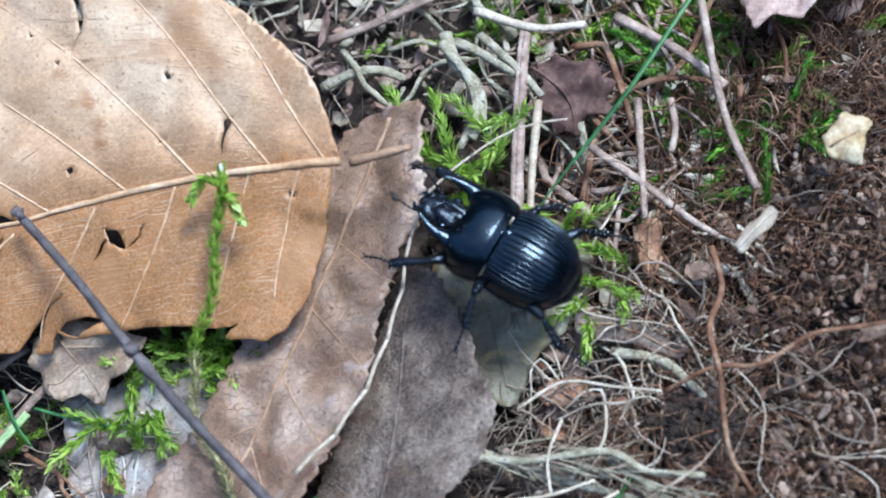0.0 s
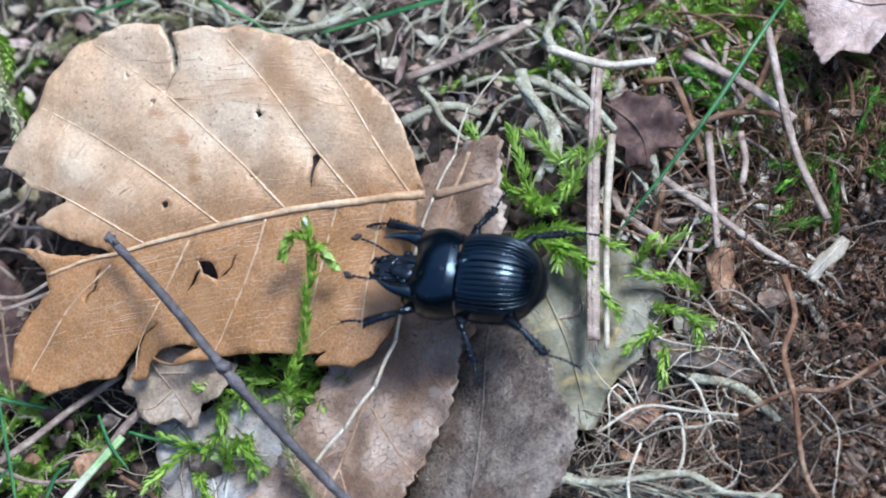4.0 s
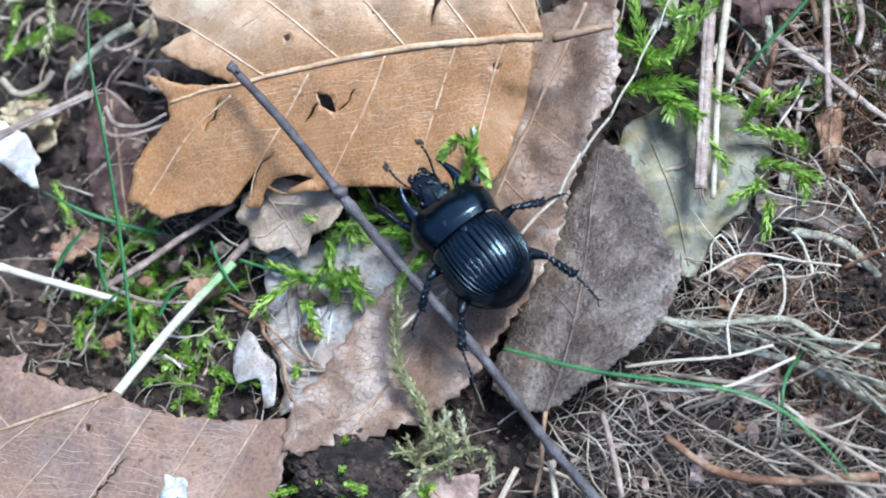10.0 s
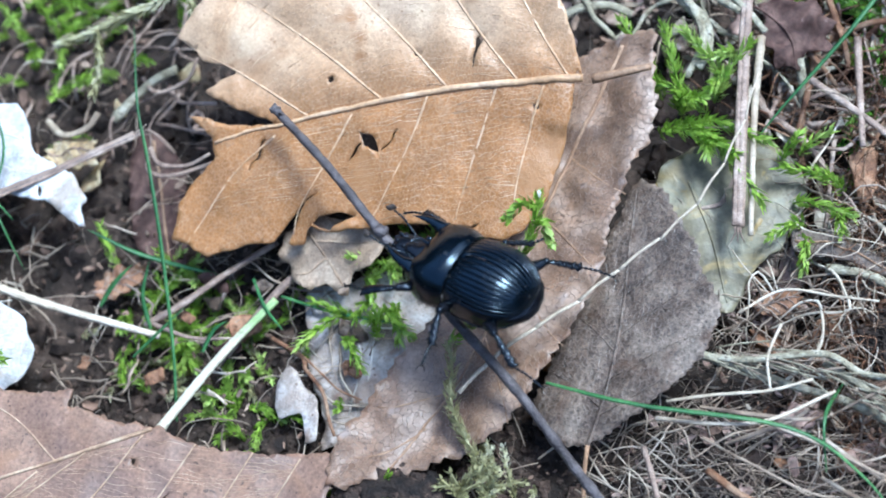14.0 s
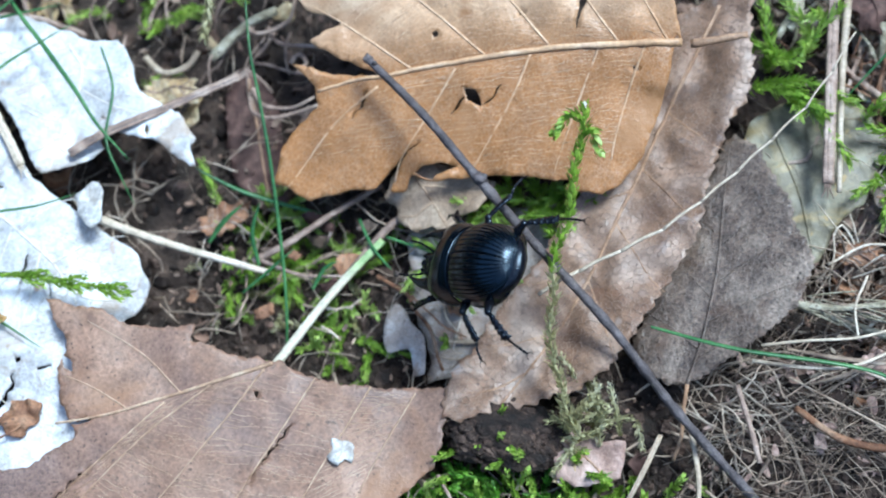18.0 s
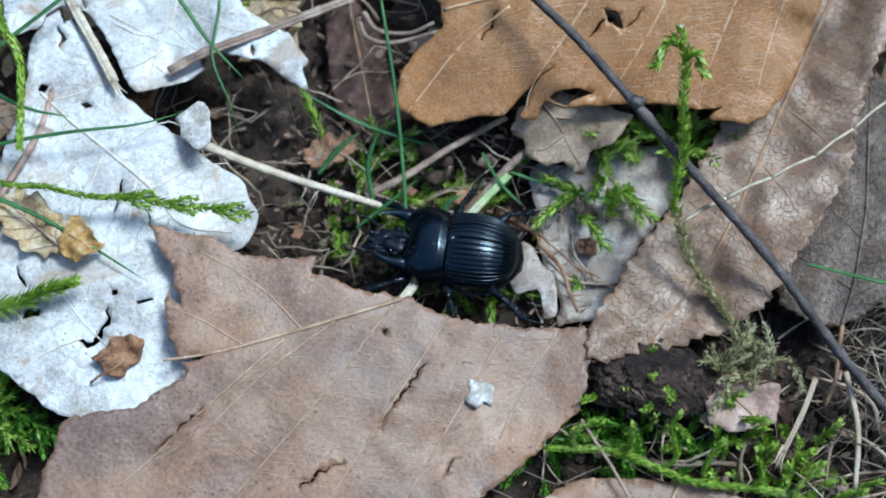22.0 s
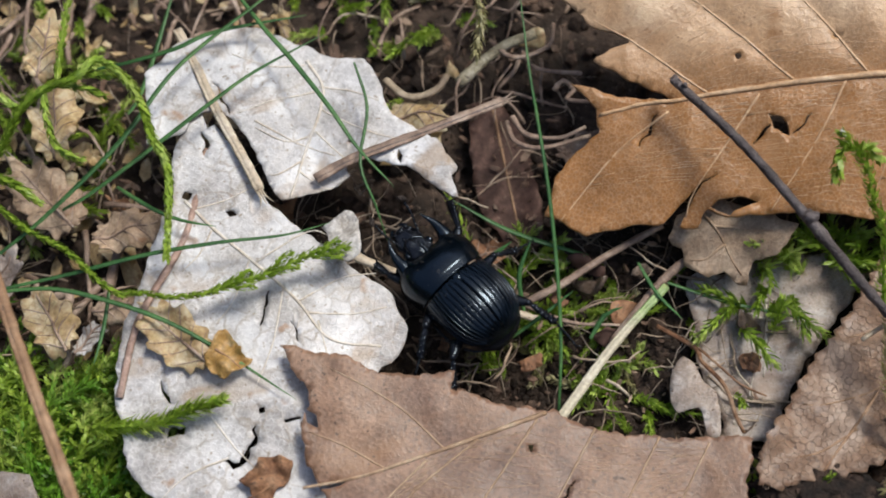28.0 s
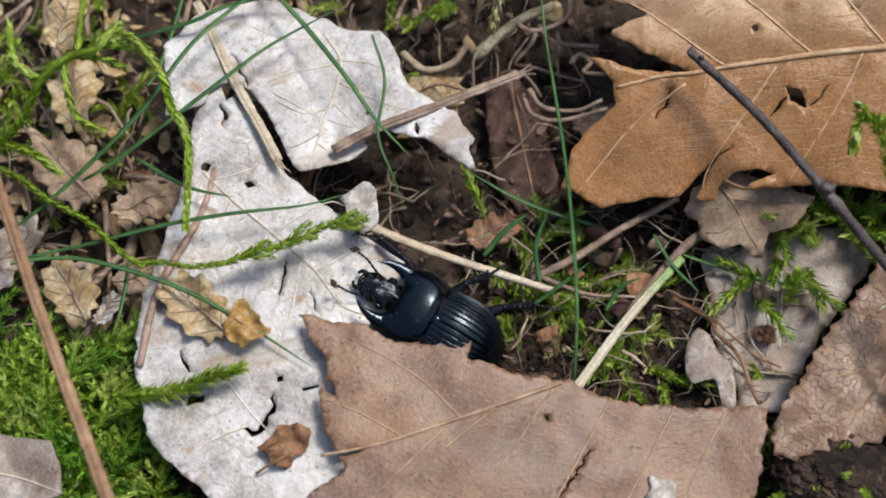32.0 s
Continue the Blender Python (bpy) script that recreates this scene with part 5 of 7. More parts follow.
straw("root", [(-73.4, 42.2, 1), (-70, 40, 2.3), (-66.6, 42.1, 2.7), (-66.8, 45.5, 2)], 0.32, 0.24, STICK, "brown curled root loop in the shade", "root")
straw("root", [(-69.8, 42, 1), (-67.3, 39.7, 1.5), (-62.3, 40, 2)], 0.32, 0.24, STICK, "brown curled root loop in the shade", "root")
straw("root", [(-83.5, 34.5, 1), (-80.4, 32.9, 1.3), (-77.5, 34.2, 1.7), (-76.7, 36.3, 2)], 0.45, 0.4, STRAW, "tan curled leaf stalk by the pale leaf", "root")
straw("root", [(-2.6, 21.1, 3), (2.3, 21.4, 3.8), (9.5, 23.3, 4.5), (13.4, 22.2, 4.2), (18.4, 22.7, 4)], 0.4, 0.32, GREYROOT, "pale grey weathered root on soil", "root")
straw("root", [(9.7, 22.9, 3), (14.2, 20.8, 3.5), (17.1, 18, 4)], 0.42, 0.3, GREYROOT, "grey weathered root fragment on soil", "root")
straw("root", [(-4.9, 13.7, 4), (0.5, 14, 5.5), (5.5, 15.6, 5), (11.1, 20, 4)], 0.22, 0.16, BLEACHED, "curved cream straw over dead grass", "root")
straw("root", [(-4.3, 15.7, 3.5), (-0.1, 17, 4.5), (5, 18.5, 4.8), (8.9, 20.6, 4.5)], 0.18, 0.15, BLEACHED, "pale bleached straw over dead grass", "root")
straw("root", [(5.8, 15.5, 4), (11, 14.4, 4.2), (16.3, 12.9, 4.3), (19.7, 12.8, 4.5)], 0.2, 0.16, DEADGRASS, "pale grey straw over dead grass", "root")
straw("root", [(-5.7, 11.3, 1), (-3.6, 7.1, 1.8), (-2, 3.5, 2.5)], 0.32, 0.28, STICK, "thin upright dry stem in soil", "root")
straw("root", [(0.7, 10.4, 1), (5.9, 8.1, 2), (12.2, 8.5, 2.3), (20.4, 11, 2)], 0.4, 0.5, ROOT, "brown fibrous root in dead grass", "root")
straw("root", [(5.1, 25.7, 4), (4.4, 22, 4.2), (5.2, 18.6, 4.5)], 0.16, 0.13, BLEACHED, "hair-thin pale rootlet over the soil", "root")
straw("root", [(0.9, 26, 4), (4.7, 29.1, 4.3), (9.6, 29.3, 4.7), (13.7, 29.5, 5)], 0.16, 0.12, BLEACHED, "hair-thin pale rootlet over the soil", "root")

sp = thing("seed_ball", (-38.2, 13.4, -2.6), "tiny orange-brown crumbly ball on pale leaf", "soil ball")
part("ball", lump(Geo(), (-38.2, 13.4, -2.0), (1.1, 1.1, 0.9), 4, 0.9, 9, 12), ORANGE, sp, smooth=False)
cl = Geo()
lump(cl, (-29, 0.4, 0.4), (6.4, 3.8, 2.2), 5, 0.5, 16, 26)
for k in range(1400):
    a, r = rng.uniform(0, 6.28), rng.random() ** 0.5
    s = rng.uniform(0.08, 0.3) + 0.5 * rng.random() ** 10
    lump(cl, (-29 + 6.8 * r * math.cos(a), 0.4 + 4.2 * r * math.sin(a), 0.2 + 2.3 * (1 - r * r) ** 0.5), (s * 1.2, s, s * 0.8), k, 0.8, 4, 6)
single("soil_clod", cl, CRUMB, "dark brown soil clod at the leaf edge", "soil", kind="stuff", smooth=False)
cl = Geo()
for k in range(260):
    a, r = rng.uniform(0, 6.28), rng.random() ** 0.5
    lump(cl, (17.5 + 4.5 * r * math.cos(a), 27.5 + 4 * r * math.sin(a), 0.2 + 1.6 * (1 - r * r)), (rng.uniform(0.2, 0.8), rng.uniform(0.2, 0.7), rng.uniform(0.2, 0.6)), k + 80, 0.9, 5, 7)
single("soil_clod", cl, SOIL, "blackish soil clod under roots", "soil", kind="stuff", smooth=False)


# ---- dead grass, rootlets and other litter that nobody could count ----
def tangle(name, count, box, mat, label, length=(8, 25), radius=(0.08, 0.3), curl=0.6, height=(0.0, 3.0), lean=None, seed=1, category="dead grass", sides=5, apart=""):
    """Many thin curling stems lying over one another."""
    r = random.Random(seed)
    geo = Geo()
    for n in range(count):
        x, y = r.uniform(box[0], box[2]), r.uniform(box[1], box[3])
        a = r.uniform(0, 6.28) if lean is None else lean + r.gauss(0, 0.5)
        l = r.uniform(*length)
        h = r.uniform(*height)
        k = max(5, int(l / (1.6 if sides > 4 else 0.8)))
        pts = []
        bend = r.gauss(0, curl) / 4
        for i in range(k):
            u = i / (k - 1)
            z = max(ground_z(x, y) * 0.6 - 1.6, -3.0) + h * math.sin(math.pi * (0.1 + 0.8 * u)) + 0.3
            pts.append((x, y, z))
            a += bend * (0.6 if sides > 4 else 0.25) + r.gauss(0, curl) * 0.22 + (r.gauss(0, 0.9) if r.random() < 0.12 else 0.0)
            h += r.gauss(0, 0.16)
            x, y = x + math.cos(a) * l / k, y + math.sin(a) * l / k
        p = spline(pts, 0.9) if sides > 4 else np.array(pts)
        w = r.uniform(*radius) if r.random() < 0.85 else radius[1] * 1.4
        tube(geo, p, taper(len(p), w, w * 0.55), sides, r.uniform(0.45, 1.0), 0.3)
        if apart:
            single(name, geo, mat, label, category, apart)
            geo = Geo()
    if apart:
        return None
    return single(name, geo, mat, label, category, kind="stuff")


tangle("root_tangle", 2800, (9, 16, 40, 66), ROOT, "heap of fine reddish-brown rootlets", (2, 9), (0.015, 0.065), 1.0, (0.3, 7), None, 1, "roots", 4)
tangle("root_tangle", 1100, (17, 60, 42, 88), ROOT, "heap of fine reddish-brown rootlets", (2, 9), (0.02, 0.08), 1.0, (0.3, 7), None, 41, "roots", 4)
crumbs("soil_crumbs", 2600, (10, 18, 40, 64), (0.12, 0.5), LITTER, "brown crumbs of bark and soil on the root heap", 5.5)
tangle("root_tangle", 90, (8, 14, 36, 62), DEADGRASS, "fine pale and brown rootlets", (6, 20), (0.03, 0.1), 1.0, (1, 7), None, 2, "roots", 4)
tangle("dead_grass", 520, (-12, -12, 26, 21), DEADGRASS, "matted grey dead grass over soil", (3, 14), (0.015, 0.075), 0.7, (0.3, 4), 0.2, 3, sides=4)
tangle("dead_grass", 130, (-8, 4, 22, 18), DEADGRASS, "matted pale dead grass loops", (5, 16), (0.02, 0.085), 0.7, (1.5, 5), -0.2, 4, sides=4)
tangle("dead_grass", 260, (-3, 20, 24, 40), DEADGRASS, "loose dead grass and pale rootlets", (3, 14), (0.03, 0.14), 0.9, (0.3, 4), None, 5, sides=4)
tangle("dry_straw", 26, (-2, 42, 11, 80), STICK, "dry pinkish brown stem in the litter", (8, 24), (0.14, 0.42), 0.3, (0.3, 4.5), -1.1, 6, "stem", 6, "dry stems in the litter")
tangle("dry_straw", 30, (-4, 40, 20, 80), ROOT, "thin reddish-brown stem in the litter", (8, 20), (0.12, 0.35), 0.4, (0.3, 5), -0.8, 16, "stem", 6, "dry stems in the litter")
tangle("dead_grass", 320, (-4, 40, 30, 85), ROOT, "fine reddish-brown dead grass", (3, 14), (0.03, 0.14), 0.7, (0.3, 5), None, 26, sides=4)
tangle("curled_root", 110, (-75, 59, 4, 90), GREYROOT, "pale grey-green curled root behind the leaves", (7, 18), (0.16, 0.48), 1.3, (0.5, 5), None, 7, "root", 7, "curled grey roots")
tangle("curled_root", 26, (-95, 30, -64, 55), STICK, "grey curled root in the shade", (6, 15), (0.1, 0.32), 1.1, (0.3, 4), None, 8, "root", 7, "curled grey roots")
tangle("dead_grass", 220, (-80, 57, 4, 92), DEADGRASS, "fine dead grass among curled roots", (3, 14), (0.04, 0.15), 0.8, (0.3, 4), None, 27, sides=4)
tangle("dry_straw", 40, (-130, 0, -98, 50), STICK, "brown dry stem in the litter", (8, 24), (0.15, 0.45), 0.4, (0.3, 3), None, 9, "stem", 6, "dry stems in the litter")
tangle("dead_grass", 150, (-130, -5, -66, 50), DEADGRASS, "fine brown dead grass", (3, 14), (0.03, 0.14), 0.7, (0.2, 2.5), None, 28, sides=4)
tangle("dead_grass", 130, (-70, 0, -36, 28), DEADGRASS, "thin dead stems on dark soil", (3, 11), (0.03, 0.13), 0.7, (0.0, 1.2), None, 10, sides=4)
tangle("dead_grass", 130, (-38, -24, 4, 10), DEADGRASS, "thin dead stems among moss shoots", (5, 16), (0.05, 0.2), 0.7, (0.3, 2.2), None, 11)
for k in range(60):
    u, x0, y0 = rng.random(), -2.0, 21.4
    x, y, a = x0 + 24 * u, y0 + 1.2 * math.sin(4 * u) - 4.5 * u * u + rng.gauss(0, 0.45), rng.gauss(-0.1, 0.22)
    l, z = rng.uniform(3, 7), 2.6 + 1.4 * math.sin(math.pi * u) + rng.uniform(0, 0.7)
    single("root_fibre", tube(Geo(), spline([(x, y, z), (x + 0.5 * l * math.cos(a), y + 0.5 * l * math.sin(a) + rng.gauss(0, 0.2), z + 0.3), (x + l * math.cos(a), y + l * math.sin(a), z - 0.3)], 0.8), 0.1 * rng.uniform(0.6, 1.3), 4),
           GREYROOT if k % 3 else DEADGRASS, "grey fibre peeling off a weathered root", "root", "root fibres")
tangle("rootlet", 34, (2, 16, 28, 44), BLEACHED, "hair-thin pale rootlet over the soil", (8, 24), (0.06, 0.14), 1.3, (2, 6), None, 12, "root", 5, "pale rootlets")


for k in range(9):
    x, y, a = rng.uniform(-4, 14), rng.uniform(7, 19), rng.gauss(0.1, 0.35)
    l, h = rng.uniform(9, 17), rng.uniform(1.5, 4.5)
    single("dry_grass", blade_strip(Geo(), spline([(x, y, 0.3), (x + 0.35 * l * math.cos(a), y + 0.35 * l * math.sin(a) - 1, h), (x + 0.75 * l * math.cos(a), y + 0.75 * l * math.sin(a) - 1, h), (x + l * math.cos(a), y + l * math.sin(a) + 1, 1)], 0.8), rng.uniform(0.12, 0.26)),
           DEADGRASS, "flat bleached dead grass blade over soil", "dead grass", "dead grass blades")


def scraps(name, count, box, mats, seed):
    """Small flat brown bits of leaf and bark strewn in the litter."""
    r = random.Random(seed)
    shapes = []
    for mat in mats:
        for k in range(3):
            o = [(q * r.uniform(0.45, 1.5) * math.cos(a), 0.6 * q * r.uniform(0.45, 1.5) * math.sin(a)) for q, a in ((1.4, 2 * math.pi * i / 9) for i in range(9))]
            shapes.append(mesh_of(name, sheet(o, lambda x, y: 0.12 * x * x - 0.1 * y, step=0.5, ragged=0.35, ripple=0.7, wave=1.2, round_off=0, seed=seed + k + 0.3), mat))
    for n in range(count):
        x, y = r.uniform(box[0], box[2]), r.uniform(box[1], box[3])
        ob = new(name, r.choice(shapes))
        z = max(ground_z(x, y) * 0.6 - 1.4, -3) + r.uniform(0.2, 1.8)
        ob.matrix_basis = pose(x * MM, y * MM, z * MM, r.gauss(0, 24), r.gauss(0, 24), r.uniform(0, 360)) @ Matrix.Scale(r.uniform(0.5, 1.7), 4)
        tagged(ob, "small dry brown leaf scrap in the litter", "leaf scrap", "scattered leaf scraps")


scraps("leaf_scrap", 46, (-6, 12, 30, 80), (PINK, STICK, DARKRED), 31)
scraps("leaf_scrap", 26, (-4, 14, 20, 34), (ORANGE, PINK, STICK), 35)
scraps("leaf_scrap", 34, (-130, -5, -66, 60), (TAN, STICK, ORANGE), 32)
scraps("leaf_scrap", 22, (-70, -12, -10, 25), (DARKRED, ORANGE, GREYLEAF), 33)
scraps("leaf_scrap", 24, (-75, 58, 0, 90), (STICK, PINK, GREYLEAF), 34)


# ---- moss and grass ----
def moss_strand(name, pts, label, mat=MOSS, length=1.2, gap=0.22, branches=(), spread=0.55, fade=None, thick=0.5):
    """A creeping moss strand: stem, leaves, side branches."""
    p = spline(pts, 0.35)
    ob = thing(name, p.mean(0), label, "moss", "moss strands")
    part("stem", tube(Geo(), p, taper(len(p), 0.55 * thick, 0.36 * thick), 6, 1.0, 0.25), MOSS_OLD if fade else mat, ob)
    part("leaves", moss_leaves(Geo(), p, rng, length * 0.9, gap, spread, 0.22, 4), fade or mat, ob)
    for b in branches:
        q = spline(b, 0.35)
        part("side_branch", moss_leaves(tube(Geo(), q, taper(len(q), 0.22, 0.12), 5), q, rng, length * 0.75, gap, spread, 0.2, 3), mat, ob)
    return ob


moss_strand("moss_strand", [(-119.8, 9.9, 8), (-117, 12.4, 11), (-115.7, 15.7, 13), (-113.8, 18.2, 14.1), (-110.8, 20.4, 14.5), (-109.5, 22.9, 14.1), (-106, 21.7, 13.8), (-103.4, 19.3, 13.4), (-101.6, 16.7, 13), (-99.6, 14.7, 12.2), (-98.5, 11.9, 11.2), (-97.6, 8.2, 10.1), (-97.3, 6.1, 9)], "green moss strand bent in an arch",
            MOSS, branches=[[(-113.6, 18.3, 14), (-112.4, 15.7, 13.3), (-110.6, 13.3, 12.5), (-108.4, 13.1, 11.5)], [(-111, 20.7, 14.2), (-110, 21.8, 13), (-108.7, 22.1, 12.5)], [(-113, 19.3, 14), (-110.8, 20.3, 12.5), (-108.7, 20.4, 11.5)], [(-115.4, 16.4, 13), (-117.7, 16.9, 12.3), (-120.3, 18.6, 11.7), (-122.6, 22.5, 11)], [(-113.2, 20.3, 13), (-114.2, 24.5, 13.5), (-115.2, 29.5, 14)]])
moss_strand("moss_strand", [(-122.4, 10.8, 6), (-118, 9.9, 9), (-115.1, 9.6, 9), (-113.1, 9.1, 7)], "short green moss strand in litter")
moss_strand("moss_strand", [(-99.8, -11.5, 5), (-93.6, -9.7, 6), (-90.5, -7.7, 6.9), (-87.6, -6.1, 7.6)], "leafy green moss shoot over the pale leaf", length=1.7, spread=0.8)
moss_strand("moss_strand", [(-75.9, 64, 9), (-71.8, 58.7, 10.7), (-68.4, 54, 11.7), (-67.1, 49.6, 12), (-68.6, 46.7, 11.6), (-72.2, 45.3, 10.4), (-76.8, 43.4, 8.7), (-81.6, 41.9, 7)], "pale yellow-green moss strand with broken tip", MOSS_OLD, 1.5,
            branches=[[(-74.9, 42.6, 11), (-73.4, 38.8, 10.5), (-73, 34.9, 10)], [(-67.7, 51.7, 12), (-64.8, 48.4, 12), (-63.3, 45.1, 12)], [(-68.3, 46.5, 12), (-69.8, 49.1, 12.2), (-69.6, 50.8, 12.5)]], spread=0.7, thick=0.6)
moss_strand("moss_strand", [(-80.5, 61.9, 9), (-74.4, 59.4, 10.3), (-69.5, 57.1, 11.3), (-67.1, 53.2, 12)], "bright green moss shoot above the beech leaf", MOSS, 1.7, spread=0.7)


def moss_clump(count, box, label, mat=MOSS, tall=(3, 8), length=1.5, seed=1, lean=0.9, floor=None):
    """A cushion of small leafy moss shoots."""
    r = random.Random(seed)
    geo = Geo()
    for n in range(count):
        x, y = r.gauss((box[0] + box[2]) / 2, (box[2] - box[0]) / 4), r.gauss((box[1] + box[3]) / 2, (box[3] - box[1]) / 4)
        z = (ground_z(x, y) if floor is None else floor) - 0.3
        l, a, k = r.uniform(*tall), r.uniform(0, 6.28), r.uniform(0.3, 1.0) * lean
        q = spline([(x, y, z), (x + 0.3 * l * k * math.cos(a), y + 0.3 * l * k * math.sin(a), z + l * 0.45), (x + l * k * math.cos(a), y + l * k * math.sin(a), z + l * (0.95 - 0.35 * k))], 0.5)
        tube(geo, q, 0.12, 4)
        moss_leaves(geo, q, r, length * 0.85, 0.3, 0.62, 0.19, 3)
    return single("moss_clump", geo, mat, label, "moss", kind="stuff")


def moss_fronds(count, box, label, mat, seed, reach=(8, 14)):
    """Feathery moss: arching stems with two rows of small leafy side branches."""
    r = random.Random(seed)
    geo = Geo()
    for n in range(count):
        x, y = r.gauss((box[0] + box[2]) / 2, (box[2] - box[0]) / 4), r.gauss((box[1] + box[3]) / 2, (box[3] - box[1]) / 4)
        z, l, a = ground_z(x, y), r.uniform(*reach), r.gauss(0.5, 1.3)
        c, d = math.cos(a), math.sin(a)
        q = spline([(x, y, z), (x + 0.3 * l * c, y + 0.3 * l * d, z + 0.42 * l), (x + 0.7 * l * c, y + 0.7 * l * d, z + r.uniform(0.4, 0.6) * l), (x + l * c, y + l * d, z + r.uniform(0.3, 0.5) * l)], 0.5)
        tube(geo, q, taper(len(q), 0.14, 0.06), 4)
        moss_leaves(geo, q, r, 1.0, 0.3, 0.6, 0.2, 3)
        t, sd, up = frames_along(q)
        for k in range(5, len(q) - 1, 2):
            u = k / len(q)
            b = (2.8 * (1 - u) ** 0.7 + 0.4) * r.uniform(0.6, 1.2)
            side = sd[k] * (1 if k % 4 < 2 else -1)
            way = 0.65 * t[k] + 0.8 * side + 0.15 * up[k] * r.uniform(-1, 1)
            w = np.array([q[k], q[k] + way * b * 0.5 + up[k] * 0.15, q[k] + way * b])
            tube(geo, w, [0.07, 0.06, 0.03], 3)
            moss_leaves(geo, spline(w, 0.3), r, 0.8, 0.3, 0.55, 0.17, 2)
    return single("moss_clump", geo, mat, label, "moss", kind="stuff")


moss_clump(60, (-118, -28, -92, -5), "green feathery moss cushion", MOSS_DARK, (5, 9), 1.5, 1, 1.0)
moss_fronds(60, (-118, -28, -93, -6), "green feathery moss fronds on the cushion", MOSS_DARK, 51)
moss_fronds(46, (-116, -24, -95, -7), "bright yellow-green moss fronds on the cushion", MOSS, 52, (9, 15))
moss_clump(60, (-42, -13, -20, -2), "green moss shoots at the leaf edge", MOSS_DARK, (3, 6.5), 1.2, 3, 1.0)
moss_clump(26, (-38, -8, -8, 1), "upright yellow-green moss tips", MOSS, (5, 9), 0.9, 23, 0.35)
moss_clump(26, (-20, -10, -4, 0), "upright green moss shoots in soil", MOSS, (4, 7), 1.2, 4, 0.5)
moss_clump(13, (-13, 44, -4, 54), "yellow-green moss tuft beside the leaves", MOSS, (5, 9), 1.9, 5, 1.4, 0.5)
moss_clump(13, (-42, 17, -33, 26), "small green moss tuft under the twig", MOSS, (4, 7), 1.7, 6, 1.2, -2.8)
moss_clump(18, (-37, 22, -26, 32), "green moss tuft under the beech leaf edge", MOSS, (4, 7), 1.6, 61, 1.2, -2.2)
moss_clump(24, (-66, 1, -42, 24), "sparse green moss on dark soil", MOSS, (2.5, 6), 1.2, 7, 1.1)
moss_clump(34, (-70, 8, -54, 24), "bright green moss shoots on dark soil", MOSS, (3, 7), 1.5, 28, 1.1)
moss_clump(16, (-55, 1, -45, 15), "small bright green moss shoots by a straw", MOSS, (2.5, 5), 1.3, 29, 1.1)
moss_clump(22, (-68, 3, -48, 18), "faded pale moss on dark soil", MOSS_OLD, (2, 4), 1.1, 8, 1.3)
moss_clump(110, (-20, 60, 25, 92), "green moss behind dead stems", MOSS, (4, 9), 1.5, 9, 1.2)
moss_clump(60, (-85, 62, -40, 92), "green moss among curled roots", MOSS_OLD, (4, 9), 1.5, 10, 1.2)
moss_clump(46, (-100, 40, -72, 66), "green moss in the litter", MOSS, (4, 9), 1.5, 11, 1.2)
moss_clump(8, (1, 38, 9, 50), "bright green moss on decayed leaf", MOSS, (3, 6), 1.6, 12, 1.3, 0.5)
moss_clump(40, (-132, 5, -112, 40), "green moss in the litter", MOSS, (4, 9), 1.5, 13, 1.2)
moss_clump(50, (6, 50, 24, 76), "dull green moss under stems", MOSS_DARK, (4, 8), 1.4, 14, 1.2)

moss_strand("moss_strand", [(-38, -9.6, 0.4), (-31, -8.4, 1.2), (-23, -9.4, 1.4), (-15, -8.4, 1.2), (-6, -9, 0.8)], "creeping green moss stem with upright tips at the leaf edge", MOSS, 0.95, 0.24,
            [[(-35 + 4.4 * k, -8.8, 1.0), (-34.6 + 4.4 * k + rng.uniform(-1, 1), -7.6, 2.8), (-34.4 + 4.4 * k + rng.uniform(-1, 1), -6 + rng.uniform(-1, 1), 5.2)] for k in range(7)], 0.6, None, 0.22)

moss_clump(26, (-24, 0, -17, 7), "faded brownish moss fuzz at the strand's foot", MOSS_OLD, (2, 4.5), 0.9, 24, 1.2, 1.5)
leaf("torn_leaf", [(-24, 1.6), (-20.5, 2.8), (-18.6, 1.6), (-16, 2.4), (-15.6, -1.4), (-18.8, -3.2), (-22.6, -3.4), (-23.4, -0.8)], lambda x, y: 0.9 + 0.1 * (y + 1), (PINK, STALK), "torn grey-tan leaf piece by the soil clod",
     midrib=[(-22.8, 1.2), (-19.5, -0.4), (-17, -2)], step=0.6, ragged=0.4, ripple=0.7, wave=2.5, round_off=0, seed=22.4, rib=(0.14, 0.08))
straw("straw", [(-12.5, 4, 1.4), (-13.4, 0, 2.0), (-14.6, -4.5, 1.6)], 0.25, 0.2, STRAW, "split pale straw stub in soil", split=True)


def grass(pts, wide, label="thin green grass blade", mat=GRASS):
    return single("grass", blade_strip(Geo(), spline(pts, 0.9), wide * 0.6), mat, label, "grass", "grass blades")


grass([(14, 74, 8), (11.7, 68.5, 9), (6.9, 58, 8), (1, 48.3, 5), (-1, 45, 3)], 0.42, "straight dark green grass blade over stems")
grass([(-16.1, 14.6, 5), (-6.9, 14, 6.5), (7.3, 15, 6), (14.8, 12.4, 4), (20, 8, 2)], 0.38, "thin green grass blade over the grey leaf")
grass([(12, 22, 1), (10.5, 17, 5), (11.5, 12, 4)], 0.3)
grass([(-56.1, 3.4, -2.5), (-57.5, 9.7, 0.5), (-59.6, 16.3, 3.3), (-62.3, 23.5, 6), (-65.2, 30.2, 8.3), (-67.3, 34.9, 10), (-70.6, 43.8, 11)], 0.35, "upright thin green grass blade in the hollow")
grass([(-56.9, 20.5, -1.5), (-63.1, 20.5, -0.5), (-66.9, 20.6, 0.8), (-72.1, 21.6, 2.4)], 0.45, "green grass blade low over soil")
